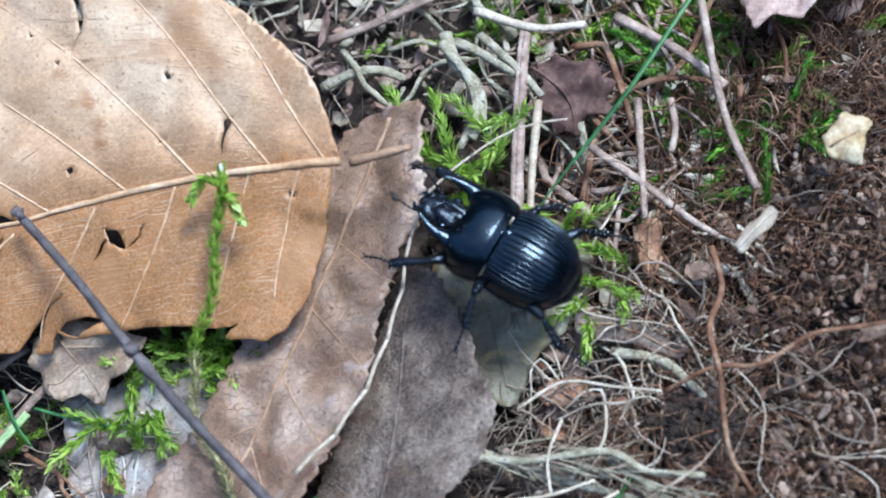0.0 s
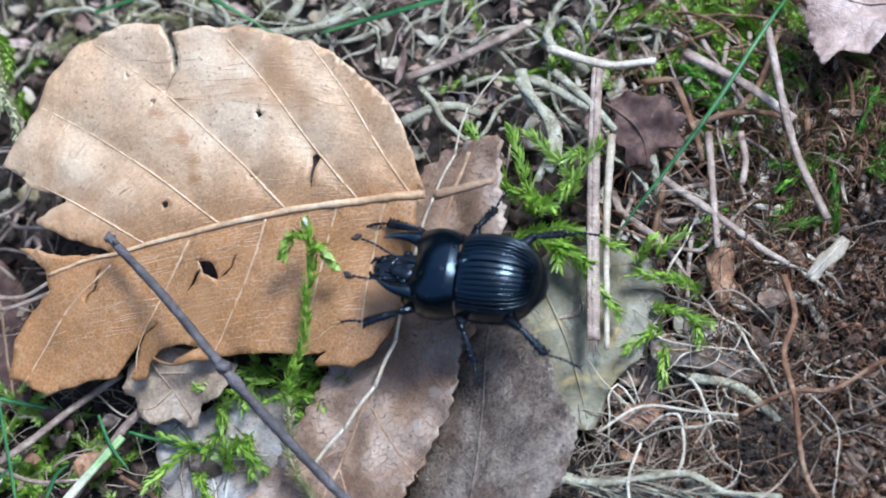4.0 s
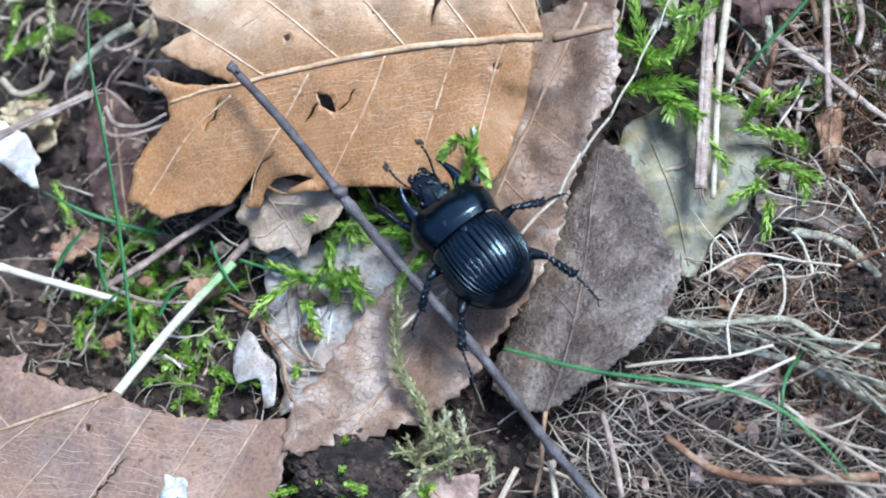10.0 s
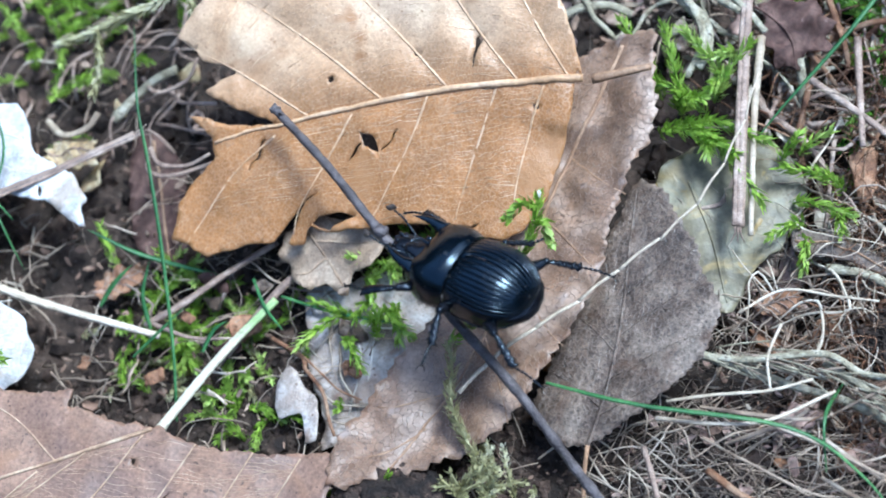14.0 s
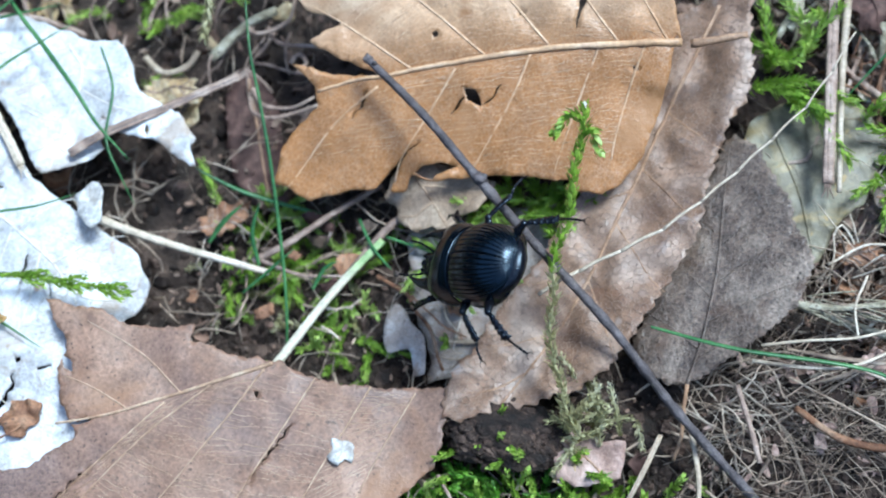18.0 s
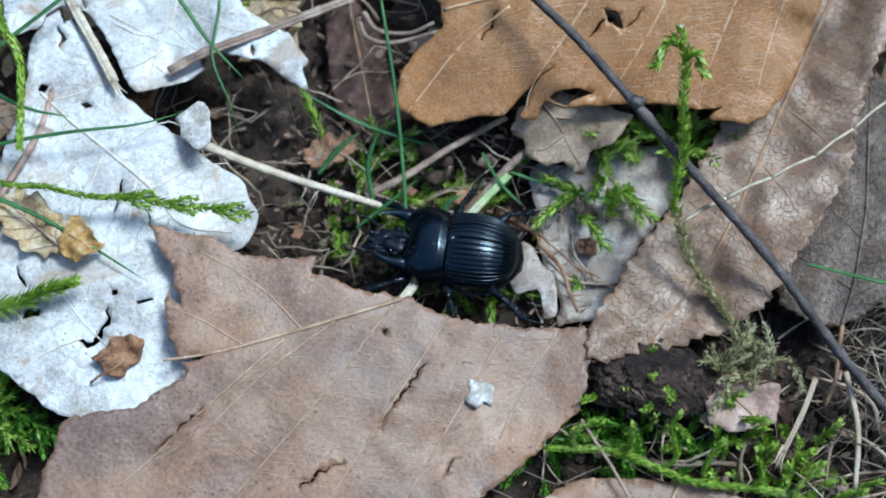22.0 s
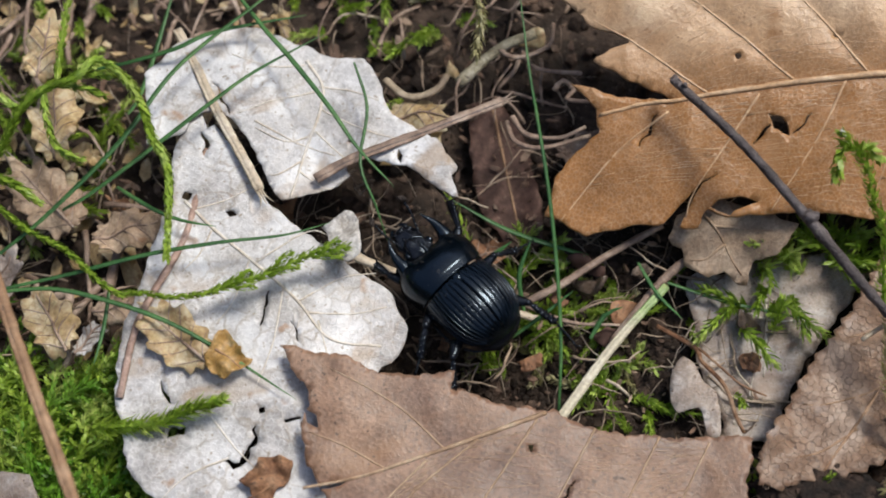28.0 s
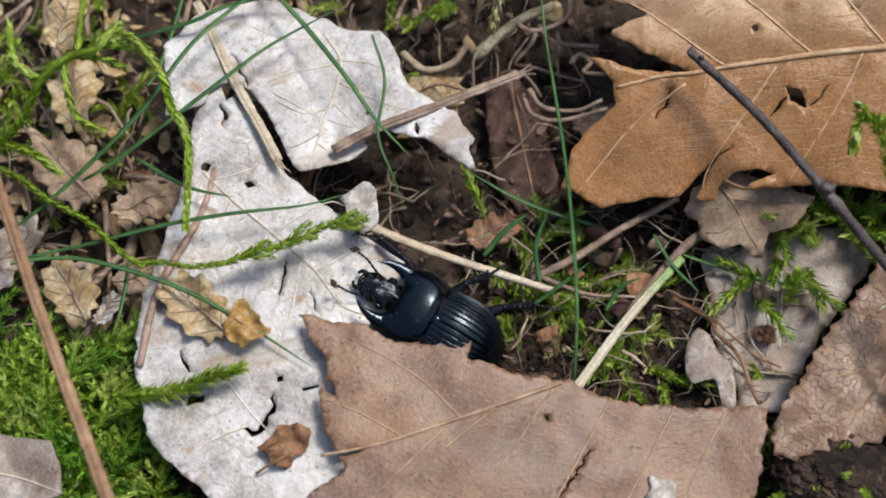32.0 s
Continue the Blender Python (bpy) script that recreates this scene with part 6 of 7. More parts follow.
grass([(-99.9, 36.5, 9), (-95.4, 32.8, 9.3), (-92, 30.3, 9.5), (-86.2, 25.7, 9.5), (-82.2, 22.2, 9.1), (-77.4, 19.1, 8.5)], 0.46, "green grass blade frayed at the tip")
grass([(-114.8, 2.5, 7), (-110.7, 7.3, 8.8), (-105.8, 16.4, 10), (-103, 25.9, 10), (-97.7, 35.2, 9.6), (-93.8, 41.7, 9)], 0.46, "long green grass blade over pale leaves")
grass([(-110.2, 8.8, 7), (-107.5, 11, 8), (-102.2, 17.8, 9), (-98, 23.8, 9.4), (-95.1, 28, 9.2), (-89.5, 34.1, 9)], 0.42, "long green grass blade over pale leaves")
grass([(-107, 20.5, 8), (-107, 23.1, 7), (-107.6, 28.5, 6), (-108.1, 34.2, 6), (-108.4, 37.9, 6)], 0.42, "long green grass blade by pale leaves")
grass([(-112.6, -0.6, 7), (-106.7, 2.2, 7.6), (-99.9, 5.8, 8.2), (-93.1, 8.9, 8.3), (-86.8, 11.6, 7.8), (-82.8, 14.2, 7.4)], 0.4, "green grass blade pointing over the pale leaf")
grass([(-114, -1.7, 7), (-110.4, -0.5, 7.9), (-105.7, 0.4, 8.2), (-97.5, 0.3, 7.5), (-90.7, -0.9, 6.5), (-81.1, -3.8, 5.4)], 0.42, "green grass blade lying across the pale leaf")
grass([(-102.6, 2.1, 6.5), (-101.8, -1.9, 6.2), (-101.5, -5.7, 6)], 0.36)
grass([(-106.1, 13, 6), (-101, 11.2, 7), (-97.5, 10.6, 7.5), (-94, 10.9, 7.4)], 0.4)
grass([(-128, -14, 5), (-116, -22, 8), (-104, -30, 6)], 0.6, "broad green grass blade over moss")
grass([(-113.7, 26.1, 5), (-109.8, 26.8, 6.8), (-104.5, 28.9, 8.5), (-101, 31.9, 8.5), (-92.2, 36.2, 8.5)], 0.45)
grass([(-68.5, 13.7, 0), (-67, 16.2, 1.5), (-64.9, 18.4, 3)], 0.55, "short broad green grass blade in the hollow")
grass([(-62.1, 12.6, -1), (-63.4, 15.7, 1), (-63, 19.2, 3)], 0.45, "short broad green grass blade in the hollow")
grass([(-54.7, 11.1, 0), (-53.8, 13.6, 1), (-52.2, 14.6, 2)], 0.45, "short broad green grass blade in the hollow")
grass([(-51.7, 20.5, 0), (-49.1, 17.4, 0.5), (-46.1, 15.2, 1)], 0.35, "short broad green grass blade in the hollow")
grass([(-64, 66, 5), (-52, 68, 8), (-40, 64, 7)], 0.5)
grass([(-36, 66, 5), (-22, 70, 8), (-6, 78, 6)], 0.6)
grass([(-48.8, 19.4, -0.8), (-42.1, 18.9, -1.1), (-37.3, 19.1, -1.5), (-32.6, 19.4, -2)], 0.35, "thin green grass blade on soil")
grass([(-85.5, 31.9, 8.5), (-82.9, 27.6, 7.4), (-81.9, 21.5, 6.8), (-79.4, 18, 5.6), (-77.5, 15.3, 3)], 0.3)
grass([(-63, 9, -1), (-60, 12, 1), (-57.5, 15, 2.2)], 0.35, "short broad green grass tip")


# ---- the beetle; its own space in mm: x ahead, y to its left, z up, 0 at the feet under the waist ----
def dome(x0, x1, half, high, n=26, m=40, groove=0.0, lines=0, a0=-100, a1=100, base=2.2):
    """A domed shell from x0 to x1; half(s), high(s): half width and height along it; grooves run lengthwise."""
    geo = Geo()
    for i in range(n + 1):
        s = 0.5 - 0.5 * math.cos(math.pi * i / n)
        for k in range(m + 1):
            a = radians(a0 + (a1 - a0) * k / m)
            w, h = half(s), high(s)
            d = 0.0
            if lines:
                ph = abs(a) / radians(88) * lines
                d = -groove * max(0.0, math.cos(2 * math.pi * ph)) ** 4 * min(1.0, 6 * s) * min(1.0, 5 * (1 - s)) * max(0.0, min(1.0, lines - 1.6 - ph))
            y = math.copysign(abs(math.sin(a)) ** 0.9, math.sin(a)) * (w + d)
            z = base + (math.copysign(abs(math.cos(a)) ** 0.85, math.cos(a))) * (h + d)
            geo.v.append((x0 + (x1 - x0) * s, y, z))
    w = m + 1
    geo.f = [(i * w + k, (i + 1) * w + k, (i + 1) * w + k + 1, i * w + k + 1) for i in range(n) for k in range(m)]
    return geo


def build_beetle():
    bt = thing("beetle", (0, 0, 0), "glossy blue-black dung beetle with three horns, walking", "beetle")
    O = (0, 0, 0)
    half_e = lambda s: 4.3 * max(0.0, 1 - abs((s * 0.995 - 0.34) / 0.66) ** 2.5) ** 0.5 if s > 0.34 else 4.3 * (1 - 0.07 * ((0.34 - s) / 0.34) ** 2)
    high_e = lambda s: 3.65 * max(0.0, 1 - (max(0.0, s * 0.995 - 0.3) / 0.7) ** 2.4) ** 0.5 * (1 - 0.14 * (max(0.0, 0.35 - s) / 0.35) ** 2)
    for name, a0, a1, sg in (("left_wing_case", 0.25, 106, 1), ("right_wing_case", -106, -0.25, -1)):
        wc = part(name, dome(-0.2, -7.85, half_e, high_e, 50, 200, 0.17, 11, a0, a1), CHITIN, bt, "glossy black ridged wing case", at=O)
        rim = [(-0.2 - 7.65 * s, sg * half_e(s) * 0.985, 2.2 - 0.26 * high_e(s)) for s in np.linspace(0.02, 0.97, 40)]
        part("wing_case_rim", tube(Geo(), rim, 0.1, 6), CHITIN, wc, at=O)
    part("abdomen", lump(Geo(), (-4.2, 0, 2.1), (4.2, 3.9, 1.7), 1, 0.05, 10, 18), CHITIN_MATT, bt, at=O)
    # thorax shield: as wide as the wing cases, its front deeply hollowed between the horns
    half_p = lambda s: 4.05 + 0.45 * math.sin(math.pi * min(1.0, s * 1.1)) - 0.75 * s ** 4
    high_p = lambda s: 3.5 * (1 - 0.36 * s ** 3) * (0.93 + 0.07 * min(1, 6 * s))
    front_x = lambda a: 4.0 + 0.95 * min(1.0, abs(math.sin(a)) * 1.25) ** 2.4
    geo, m, n = Geo(), 72, 24
    for i in range(n + 9):
        for k in range(m + 1):
            a = radians(-108 + 216 * k / m)
            s = min(1.0, i / n)
            dent = 0.16 * s * math.exp(-((abs(a) - 0.42) / 0.2) ** 2) * max(0.0, math.cos(a))
            p = np.array((0.05 + s * front_x(a), math.copysign(abs(math.sin(a)) ** 0.8, math.sin(a)) * half_p(s), 2.2 + math.copysign(abs(math.cos(a)) ** 0.85, math.cos(a)) * high_p(s) - dent))
            if i > n:
                u = (i - n) / 8
                p = p * (1 - u) + np.array((2.6, 0, 2.3)) * u + np.array((0.22 * math.sin(math.pi * min(1, 3 * u)) - 0.6 * math.sin(math.pi * u), 0, 0))
            geo.v.append(tuple(p))
    geo.f = [(i * (m + 1) + k, i * (m + 1) + k + 1, (i + 1) * (m + 1) + k + 1, (i + 1) * (m + 1) + k) for i in range(n + 8) for k in range(m)]
    part("thorax_shield", geo, CHITIN, bt, "glossy black thorax shield hollowed at the front", at=O)
    rim = [(0.1, half_p(0) * math.sin(a) * 1.01, 2.2 + 0.93 * 3.4 * math.cos(a) * 1.01) for a in np.radians(np.linspace(-104, 104, 40))]
    part("thorax_rim", tube(Geo(), rim, 0.12, 6), CHITIN, bt, at=O)
    rim = [(0.05 + front_x(a), math.copysign(abs(math.sin(a)) ** 0.8, math.sin(a)) * half_p(1) * 1.01, 2.2 + math.copysign(abs(math.cos(a)) ** 0.85, math.cos(a)) * high_p(1)) for sg in (1,) for a in np.radians(np.linspace(-100, -48, 24))]
    for sg, name in ((1, "front_rim"), (-1, "front_rim")):
        part(name, tube(Geo(), [(x, y * -sg, z) for x, y, z in rim], 0.1, 6), CHITIN, bt, at=O)
    part("breast", lump(Geo(), (1.8, 0, 2.0), (2.35, 3.4, 1.5), 2, 0.05, 10, 16), CHITIN_MATT, bt, at=O)
    fringe = Geo()
    r = random.Random(3)
    for n in range(110):
        side = 1 if n % 2 else -1
        x = r.uniform(-7.2, 3.4)
        y = (half_p(max(0, x / 4.1)) if x > 0 else half_e(-x / 8.0)) * 0.93 * side
        tube(fringe, [(x, y, 1.7), (x + r.gauss(0, 0.2), y + side * 0.35, 1.45), (x + r.gauss(0, 0.4), y + side * r.uniform(0.4, 0.8), 1.2)], 0.025, 3)
    part("bristles", fringe, HAIR, bt, "fine brownish bristles along the belly", at=O)
    for sgn, name in ((1, "left_horn"), (-1, "right_horn")):
        p = spline([(3.4, 2.75 * sgn, 3.3), (4.4, 2.8 * sgn, 3.7), (5.4, 2.85 * sgn, 3.9), (6.5, 2.65 * sgn, 4.15), (7.6, 2.15 * sgn, 4.45)], 0.15)
        u = np.linspace(0, 1, len(p))
        part(name, tube(Geo(), p, 0.75 * (1 - u) ** 2.2 + 0.36 * (1 - u ** 3) + 0.03, 12, 0.7), CHITIN, bt, "curved black thorax horn", at=O)
    p = spline([(3.2, 0, 4.1), (4.2, 0, 4.35), (5.3, 0, 4.6)], 0.12)
    part("middle_horn", tube(Geo(), p, taper(len(p), 0.6, 0.05, 0.7), 10, 0.75), CHITIN, bt, "short black middle horn", at=O)
    tri = Geo().add([(0.0, 0.75, 5.36), (0.0, -0.75, 5.36), (-1.35, 0, 5.5), (-0.4, 0, 5.52), (0.0, 0.75, 5.1), (0.0, -0.75, 5.1), (-1.35, 0, 5.2)],
                    [(0, 3, 1), (1, 3, 2), (2, 3, 0), (0, 1, 5, 4), (1, 2, 6, 5), (2, 0, 4, 6)])
    part("scutellum", tri, CHITIN, bt, at=O)
    geo = lump(Geo(), (5.0, 0, 2.5), (2.0, 1.6, 0.95), 4, 0.3, 16, 26)
    r5 = random.Random(8)
    for k in range(46):
        x, y = r5.uniform(3.6, 8.2), r5.uniform(-1.25, 1.25)
        q = r5.uniform(0.1, 0.26)
        lump(geo, (x, y, 2.95 + 0.35 * math.cos(y) - 0.09 * (x - 4)), (q * 1.3, q, q * 0.7), k, 0.5, 5, 7)
    hd = part("head", lump(geo, (6.6, 0, 2.45), (1.75, 1.4, 0.62), 7, 0.3, 14, 24), CHITIN_MATT, bt, "flattened rugged black head", at=O)
    rim = [(6.6 + 1.75 * math.cos(a), 1.42 * math.sin(a), 2.5 + 0.1 * math.cos(a)) for a in np.radians(np.linspace(-125, 125, 30))]
    part("head_rim", tube(Geo(), rim, 0.09, 6), CHITIN_MATT, hd, at=O)
    for y0, y1, x0, x1 in ((-1.5, 0.0, 5.3, 6.3), (1.5, 0.0, 5.3, 6.3)):
        part("head_ridge", tube(Geo(), spline([(x0 + 0.3, y0 * 0.9, 2.85), (0.5 * (x0 + x1) + 0.4, 0.5 * (y0 + y1), 3.1), (x1 + 0.3, y1, 3.15)], 0.2), 0.13, 6), CHITIN, hd, at=O)
    for sgn, name in ((1, "left"), (-1, "right")):
        part(name + "_eye", lump(Geo(), (5.3, 1.5 * sgn, 2.75), (0.5, 0.38, 0.42), 3, 0.0, 8, 12), CHITIN, hd, "shiny black eye", at=O)
        p = spline([(7.7, 0.7 * sgn, 2.4), (8.5, 0.9 * sgn, 2.3), (8.8, 0.4 * sgn, 2.25)], 0.2)
        part(name + "_jaw", tube(Geo(), p, taper(len(p), 0.42, 0.12), 8, 0.6), CHITIN, hd, at=O)
        p = spline([(6.4, 1.2 * sgn, 2.7), (7.4, 1.5 * sgn, 3.1), (8.6, 1.9 * sgn, 3.7), (9.8, 2.0 * sgn, 4.2)], 0.16)
        an = part(name + "_antenna", tube(Geo(), p, 0.12 + 0.05 * np.cos(np.arange(len(p)) * 2.1), 6), CHITIN_MATT, hd, at=O)
    for sgn, name in ((1, "left"), (-1, "right")):
        clubs = Geo()
        for j in range(3):
            lump(clubs, (10.05 + 0.14 * j, (2.05 - 0.2 * (j - 1)) * sgn, 4.35), (0.4, 0.15, 0.3), j, 0.08, 8, 12)
        part(name + "_antenna_club", clubs, CLUB, hd, "brown leaf-like antenna club", at=O)
    legs = []
    # hip, knee, ankle, toe in the leg's own space from the hip; x ahead, y outward
    plans = (("front", (2.8, 2.6, 1.6), (2.0, 1.9, 0.6), (5.6, 2.9, -0.5), (8.2, 2.7, -1.3), 0.62, 0.56),
             ("middle", (-0.4, 3.0, 1.5), (-0.5, 2.3, 0.8), (-1.8, 5.0, -0.8), (-2.6, 7.2, -1.4), 0.6, 0.44),
             ("hind", (-3.8, 2.7, 1.5), (-2.4, 2.2, 0.8), (-5.2, 3.8, -0.8), (-8.6, 4.4, -1.4), 0.64, 0.46))
    for name, hip, knee, ankle, toe, rf, rt in plans:
        for sgn, side in ((1, "left"), (-1, "right")):
            f = lambda q: (q[0], q[1] * sgn, q[2])
            p = spline([(0, 0, 0), tuple(0.55 * c for c in f(knee)), f(knee)], 0.25)
            u = np.linspace(0, 1, len(p))
            geo = tube(Geo(), p, rf * (0.62 + 0.38 * np.sin(np.pi * u)), 9, 0.75)
            lump(geo, f(knee), (0.42, 0.42, 0.4), 1, 0.05, 6, 9)
            lg = part(f"{side}_{name}_leg", geo, CHITIN_MATT, bt, "jointed black leg", at=O)
            k, a, e = (np.array(f(q)) for q in (knee, ankle, toe))
            e[:2] = a[:2] + 0.92 * (e[:2] - a[:2])
            p = spline([k, 0.5 * (k + a) + np.array((0, 0, 0.1)), a], 0.2)
            u = np.linspace(0, 1, len(p))
            geo = tube(Geo(), p, rt * (0.42 + 0.6 * u ** 0.8 - 0.25 * u ** 8), 9, 0.55)
            _, s, _ = frames_along(p)
            tib = part("shin", geo, CHITIN_MATT, lg, "toothed black shin", at=O)
            for j in range(9):
                i = int((0.2 + 0.76 * j / 8) * (len(p) - 1))
                out = s[i] * (1 if name == "front" else (1 if j % 2 else -1)) * (-sgn if name == "front" else 1)
                tip = p[i] + out * rt * (0.85 + 0.06 * j) + (a - k) / np.linalg.norm(a - k) * 0.3
                part("spine", tube(Geo(), [p[i], 0.5 * (p[i] + tip), tip], [0.34, 0.22, 0.04], 5), CHITIN_MATT, lg, at=O)
            p = spline([a, 0.5 * (a + e) + np.array((0, 0, 0.25)), e], 0.12)
            geo = tube(Geo(), p, 0.13 + 0.05 * np.cos(np.arange(len(p)) * 1.6), 6)
            for d in (-0.35, 0.35):
                w = (e - a) / np.linalg.norm(e - a)
                tube(geo, [e, e + w * 0.3 + np.array((-w[1], w[0], 0)) * d, e + w * 0.55 + np.array((-w[1], w[0], 0)) * d * 1.1 - np.array((0, 0, 0.2))], [0.07, 0.05, 0.02], 4)
            part("foot", geo, CHITIN_MATT, lg, "thin segmented foot with claws", at=O)
            lg.location = (hip[0] * MM, hip[1] * sgn * MM, hip[2] * MM)
            legs.append((lg, hip, sgn, name))
    return bt, legs


beetle, beetle_legs = build_beetle()


# ---- a moss strand and a bleached fibre that the beetle pushes about: rigid pieces ----
def pieces(name, lengths, label, category, build):
    ob = thing(name, (0, 0, 0), label, category)
    return ob, [build(i, l, ob) for i, l in enumerate(lengths)]


def moss_piece(i, l, ob):
    p = spline([(0, 0, 0), (l * 0.5, 0.25 * (-1) ** i, 0.1), (l + 0.3, 0, 0)], 0.35)
    mat = MOSS if i > 3 else MOSS_OLD
    geo = moss_leaves(tube(Geo(), p, 0.17 - 0.008 * i, 6, 1.0, 0.2), p, rng, 1.15, 0.26, 0.72 if i > 4 else 0.85, 0.24, 3)
    if i == len(MOSS_LENGTHS) - 1:
        for s, back in ((1, 1.2), (-0.7, 2.6)):
            q = spline([(l - back, 0, 0), (l + 0.5 - back, 1.3 * s, 0.5), (l - 1.6 - back, 2.9 * s, -0.4)], 0.35)
            moss_leaves(tube(geo, q, 0.12, 5), q, rng, 1.1, 0.3, 0.6)
    pc = part("strand_piece", geo, mat, ob, at=(0, 0, 0))
    if i == len(MOSS_LENGTHS) - 1:
        part("broken_tip", lump(Geo(), (l + 0.3, 0, 0.1), (0.5, 0.26, 0.26), 2, 0.6), WHITE, pc, "frayed white broken tip", at=(0, 0, 0))
    return pc


def fibre_piece(i, l, ob):
    p = spline([(0, 0, 0), (l * 0.5, 0.15, 0.05), (l + 0.1, 0, 0)], 0.6)
    r = 0.23 - 0.014 * i
    return part("fibre_piece", tube(Geo(), p, taper(len(p), r, r - 0.025), 6, 0.5, 0.15), BLEACHED, ob, at=(0, 0, 0))


MOSS_LENGTHS, FIBRE_LENGTHS = (4.5,) * 8, (5.0,) * 9
moss_thing, moss_parts = pieces("moss_strand", MOSS_LENGTHS, "yellow-green moss strand standing by the twig, pushed by the beetle", "moss", moss_piece)
fibre_thing, fibre_parts = pieces("straw_fibre", FIBRE_LENGTHS, "bleached curling straw fibre lying over the leaves", "straw", fibre_piece)

STRAND_LENGTHS = (4.6,) * 11


def strand_piece(i, l, ob):
    p = spline([(0, 0, 0), (l * 0.5, 0.2 * (-1) ** i, 0.1), (l + 0.4, 0, 0)], 0.35)
    last = i > len(STRAND_LENGTHS) - 4
    geo = moss_leaves(tube(Geo(), p, 0.17 - 0.006 * i, 6, 1.0, 0.2), p, rng, 1.05 if last else 0.75, 0.2, 0.65 if last else 0.55, 0.17, 3)
    if last:
        for side in (1, -1):
            q = spline([(l * 0.3, 0, 0), (l * 0.6, 0.5 * side, 0.3), (l * 0.9, 0.8 * side, 0.2)], 0.35)
            moss_leaves(tube(geo, q, 0.1, 5), q, rng, 0.75, 0.26, 0.6, 0.18)
    return part("strand_piece", geo, MOSS, ob, at=(0, 0, 0))


strand_thing, strand_parts = pieces("moss_strand", STRAND_LENGTHS, "long green moss strand on pale leaf tugged by the beetle", "moss", strand_piece)

# seconds, place of the waist in mm, roll, pitch, heading in degrees
BEETLE = [
    (0, -2.0, 40.0, 13, 12, -9, 160),
    (0.5, -3.5, 41.1, 13, 10, -4, 152),
    (1, -5.5, 41.3, 13, 8, -0, 152),
    (1.5, -9.7, 39.7, 14, 6, -0, 165),
    (2, -9.8, 40.2, 14, 8, -0, 174),
    (2.5, -10.9, 40.8, 15, 8, -0, 176),
    (4.5, -14.7, 35.7, 17, 8, -0, 187),
    (5, -16.7, 34.7, 18, 8, -0, 191),
    (5.5, -18.5, 33.9, 18, 8, -0, 189),
    (6, -21.0, 33.8, 17, 8, -0, 194),
    (6.5, -22.3, 26.9, 15, 0, 8, 223),
    (7, -23.5, 28.2, 14, -2, 6, 213),
    (7.5, -19.0, 17.2, 12, -80, -5, 190),
    (8, -17.4, 16.8, 12, -72, -22, 170),
    (8.5, -18.6, 18.9, 12, -58, -24, 172),
    (9, -18.4, 22.4, 13, 2, -0, 158),
    (9.5, -20.4, 23.2, 13, 0, -0, 143),
    (10, -21.5, 23.6, 13, 0, -0, 141),
    (10.5, -22.2, 23.5, 14, 8, 6, 133),
    (11, -22.1, 22.9, 14.5, 8, 6, 140),
    (11.5, -25.0, 24.1, 16, 14, 8, 154),
    (12, -26.2, 24.8, 16, 16, 10, 159),
    (12.5, -26.4, 24.5, 16, 16, 10, 159),
    (13, -24.6, 22.9, 17, 20, 9, 158),
    (13.5, -24.3, 22.3, 17, 20, 8, 164),
    (15.5, -27.1, 21.9, 17, 20, 4, 163),
    (16, -26.7, 21.4, 17.5, 20, 2, 163),
    (16.5, -27.5, 20.4, 17, 20, 0, 165),
    (17, -28.0, 22.2, 16, 20, -2, 167),
    (17.6, -28.8, 21.9, 15, 18, -4, 168),
    (17.8, -37.7, 13.6, 15, 0, 46, 170),
    (18, -37.6, 15.1, 15, 0, 46, 176),
    (18.5, -37.4, 13.0, 14, 0, 54, 196),
    (19, -40.7, 12.4, 13, 0, 49, 194),
    (19.5, -43.2, 12.0, 12, 6, 47, 194),
    (20, -42.9, 11.1, 10, 8, 34, 192),
    (20.5, -44.8, 11.4, 7, 8, -0, 186),
    (21, -46.0, 10.9, 7, 8, -0, 188),
    (21.5, -49.3, 9.8, 7, 8, -0, 188),
    (22, -52.8, 8.7, 4, 8, -0, 187),
    (22.5, -57.0, 8.0, 4, 8, -0, 190),
    (23, -59.6, 6.7, 4, 8, -0, 190),
    (23.5, -63.3, 5.2, 4, 8, -5, 190),
    (24, -64.4, 5.2, 4, 8, -10, 186),
    (24.5, -67.0, 6.2, 4, 8, -0, 187),
    (26.5, -68.6, 12.3, 6, 5, -0, 160),
    (27, -69.0, 14.3, 6.3, 5, -0, 155),
    (27.5, -69.2, 14.0, 6.3, 5, -0, 152),
    (28, -69.4, 12.4, 6, 5, -0, 148),
    (28.5, -69.6, 10.2, 6, 5, -0, 153),
    (29, -69.8, 9.2, 6, 5, -10, 154),
    (29.5, -70.8, 9.7, 6, 5, -7, 156),
    (30, -69.7, 9.7, 6, 5, -0, 147),
    (30.5, -69.0, 8.4, 5.5, 5, -18, 151),
    (31, -67.7, 3.7, 4, -28, -30, 164),
    (31.5, -70.7, 2.9, 5, -25, -26, 166),
    (32, -71.2, 4.2, 5.5, -4, -12, 166),
]


def aim(a, b):
    """A pose at a with x towards b."""
    a, b = Vector(a) * MM, Vector(b) * MM
    return Matrix.Translation(a) @ (b - a).to_track_quat("X", "Z").to_matrix().to_4x4()


def spaced(points, lengths):
    """Joints at the given distances along a line, which runs straight on past its end."""
    p = spline(points, 0.4)
    p = np.vstack([p, p[-1] + (p[-1] - p[-4]) * 100])
    s = np.r_[0, np.cumsum(np.linalg.norm(np.diff(p, axis=0), axis=1))]
    u = np.r_[0, np.cumsum(lengths)]
    return [tuple(np.interp(v, s, p[:, k]) for k in range(3)) for v in u]


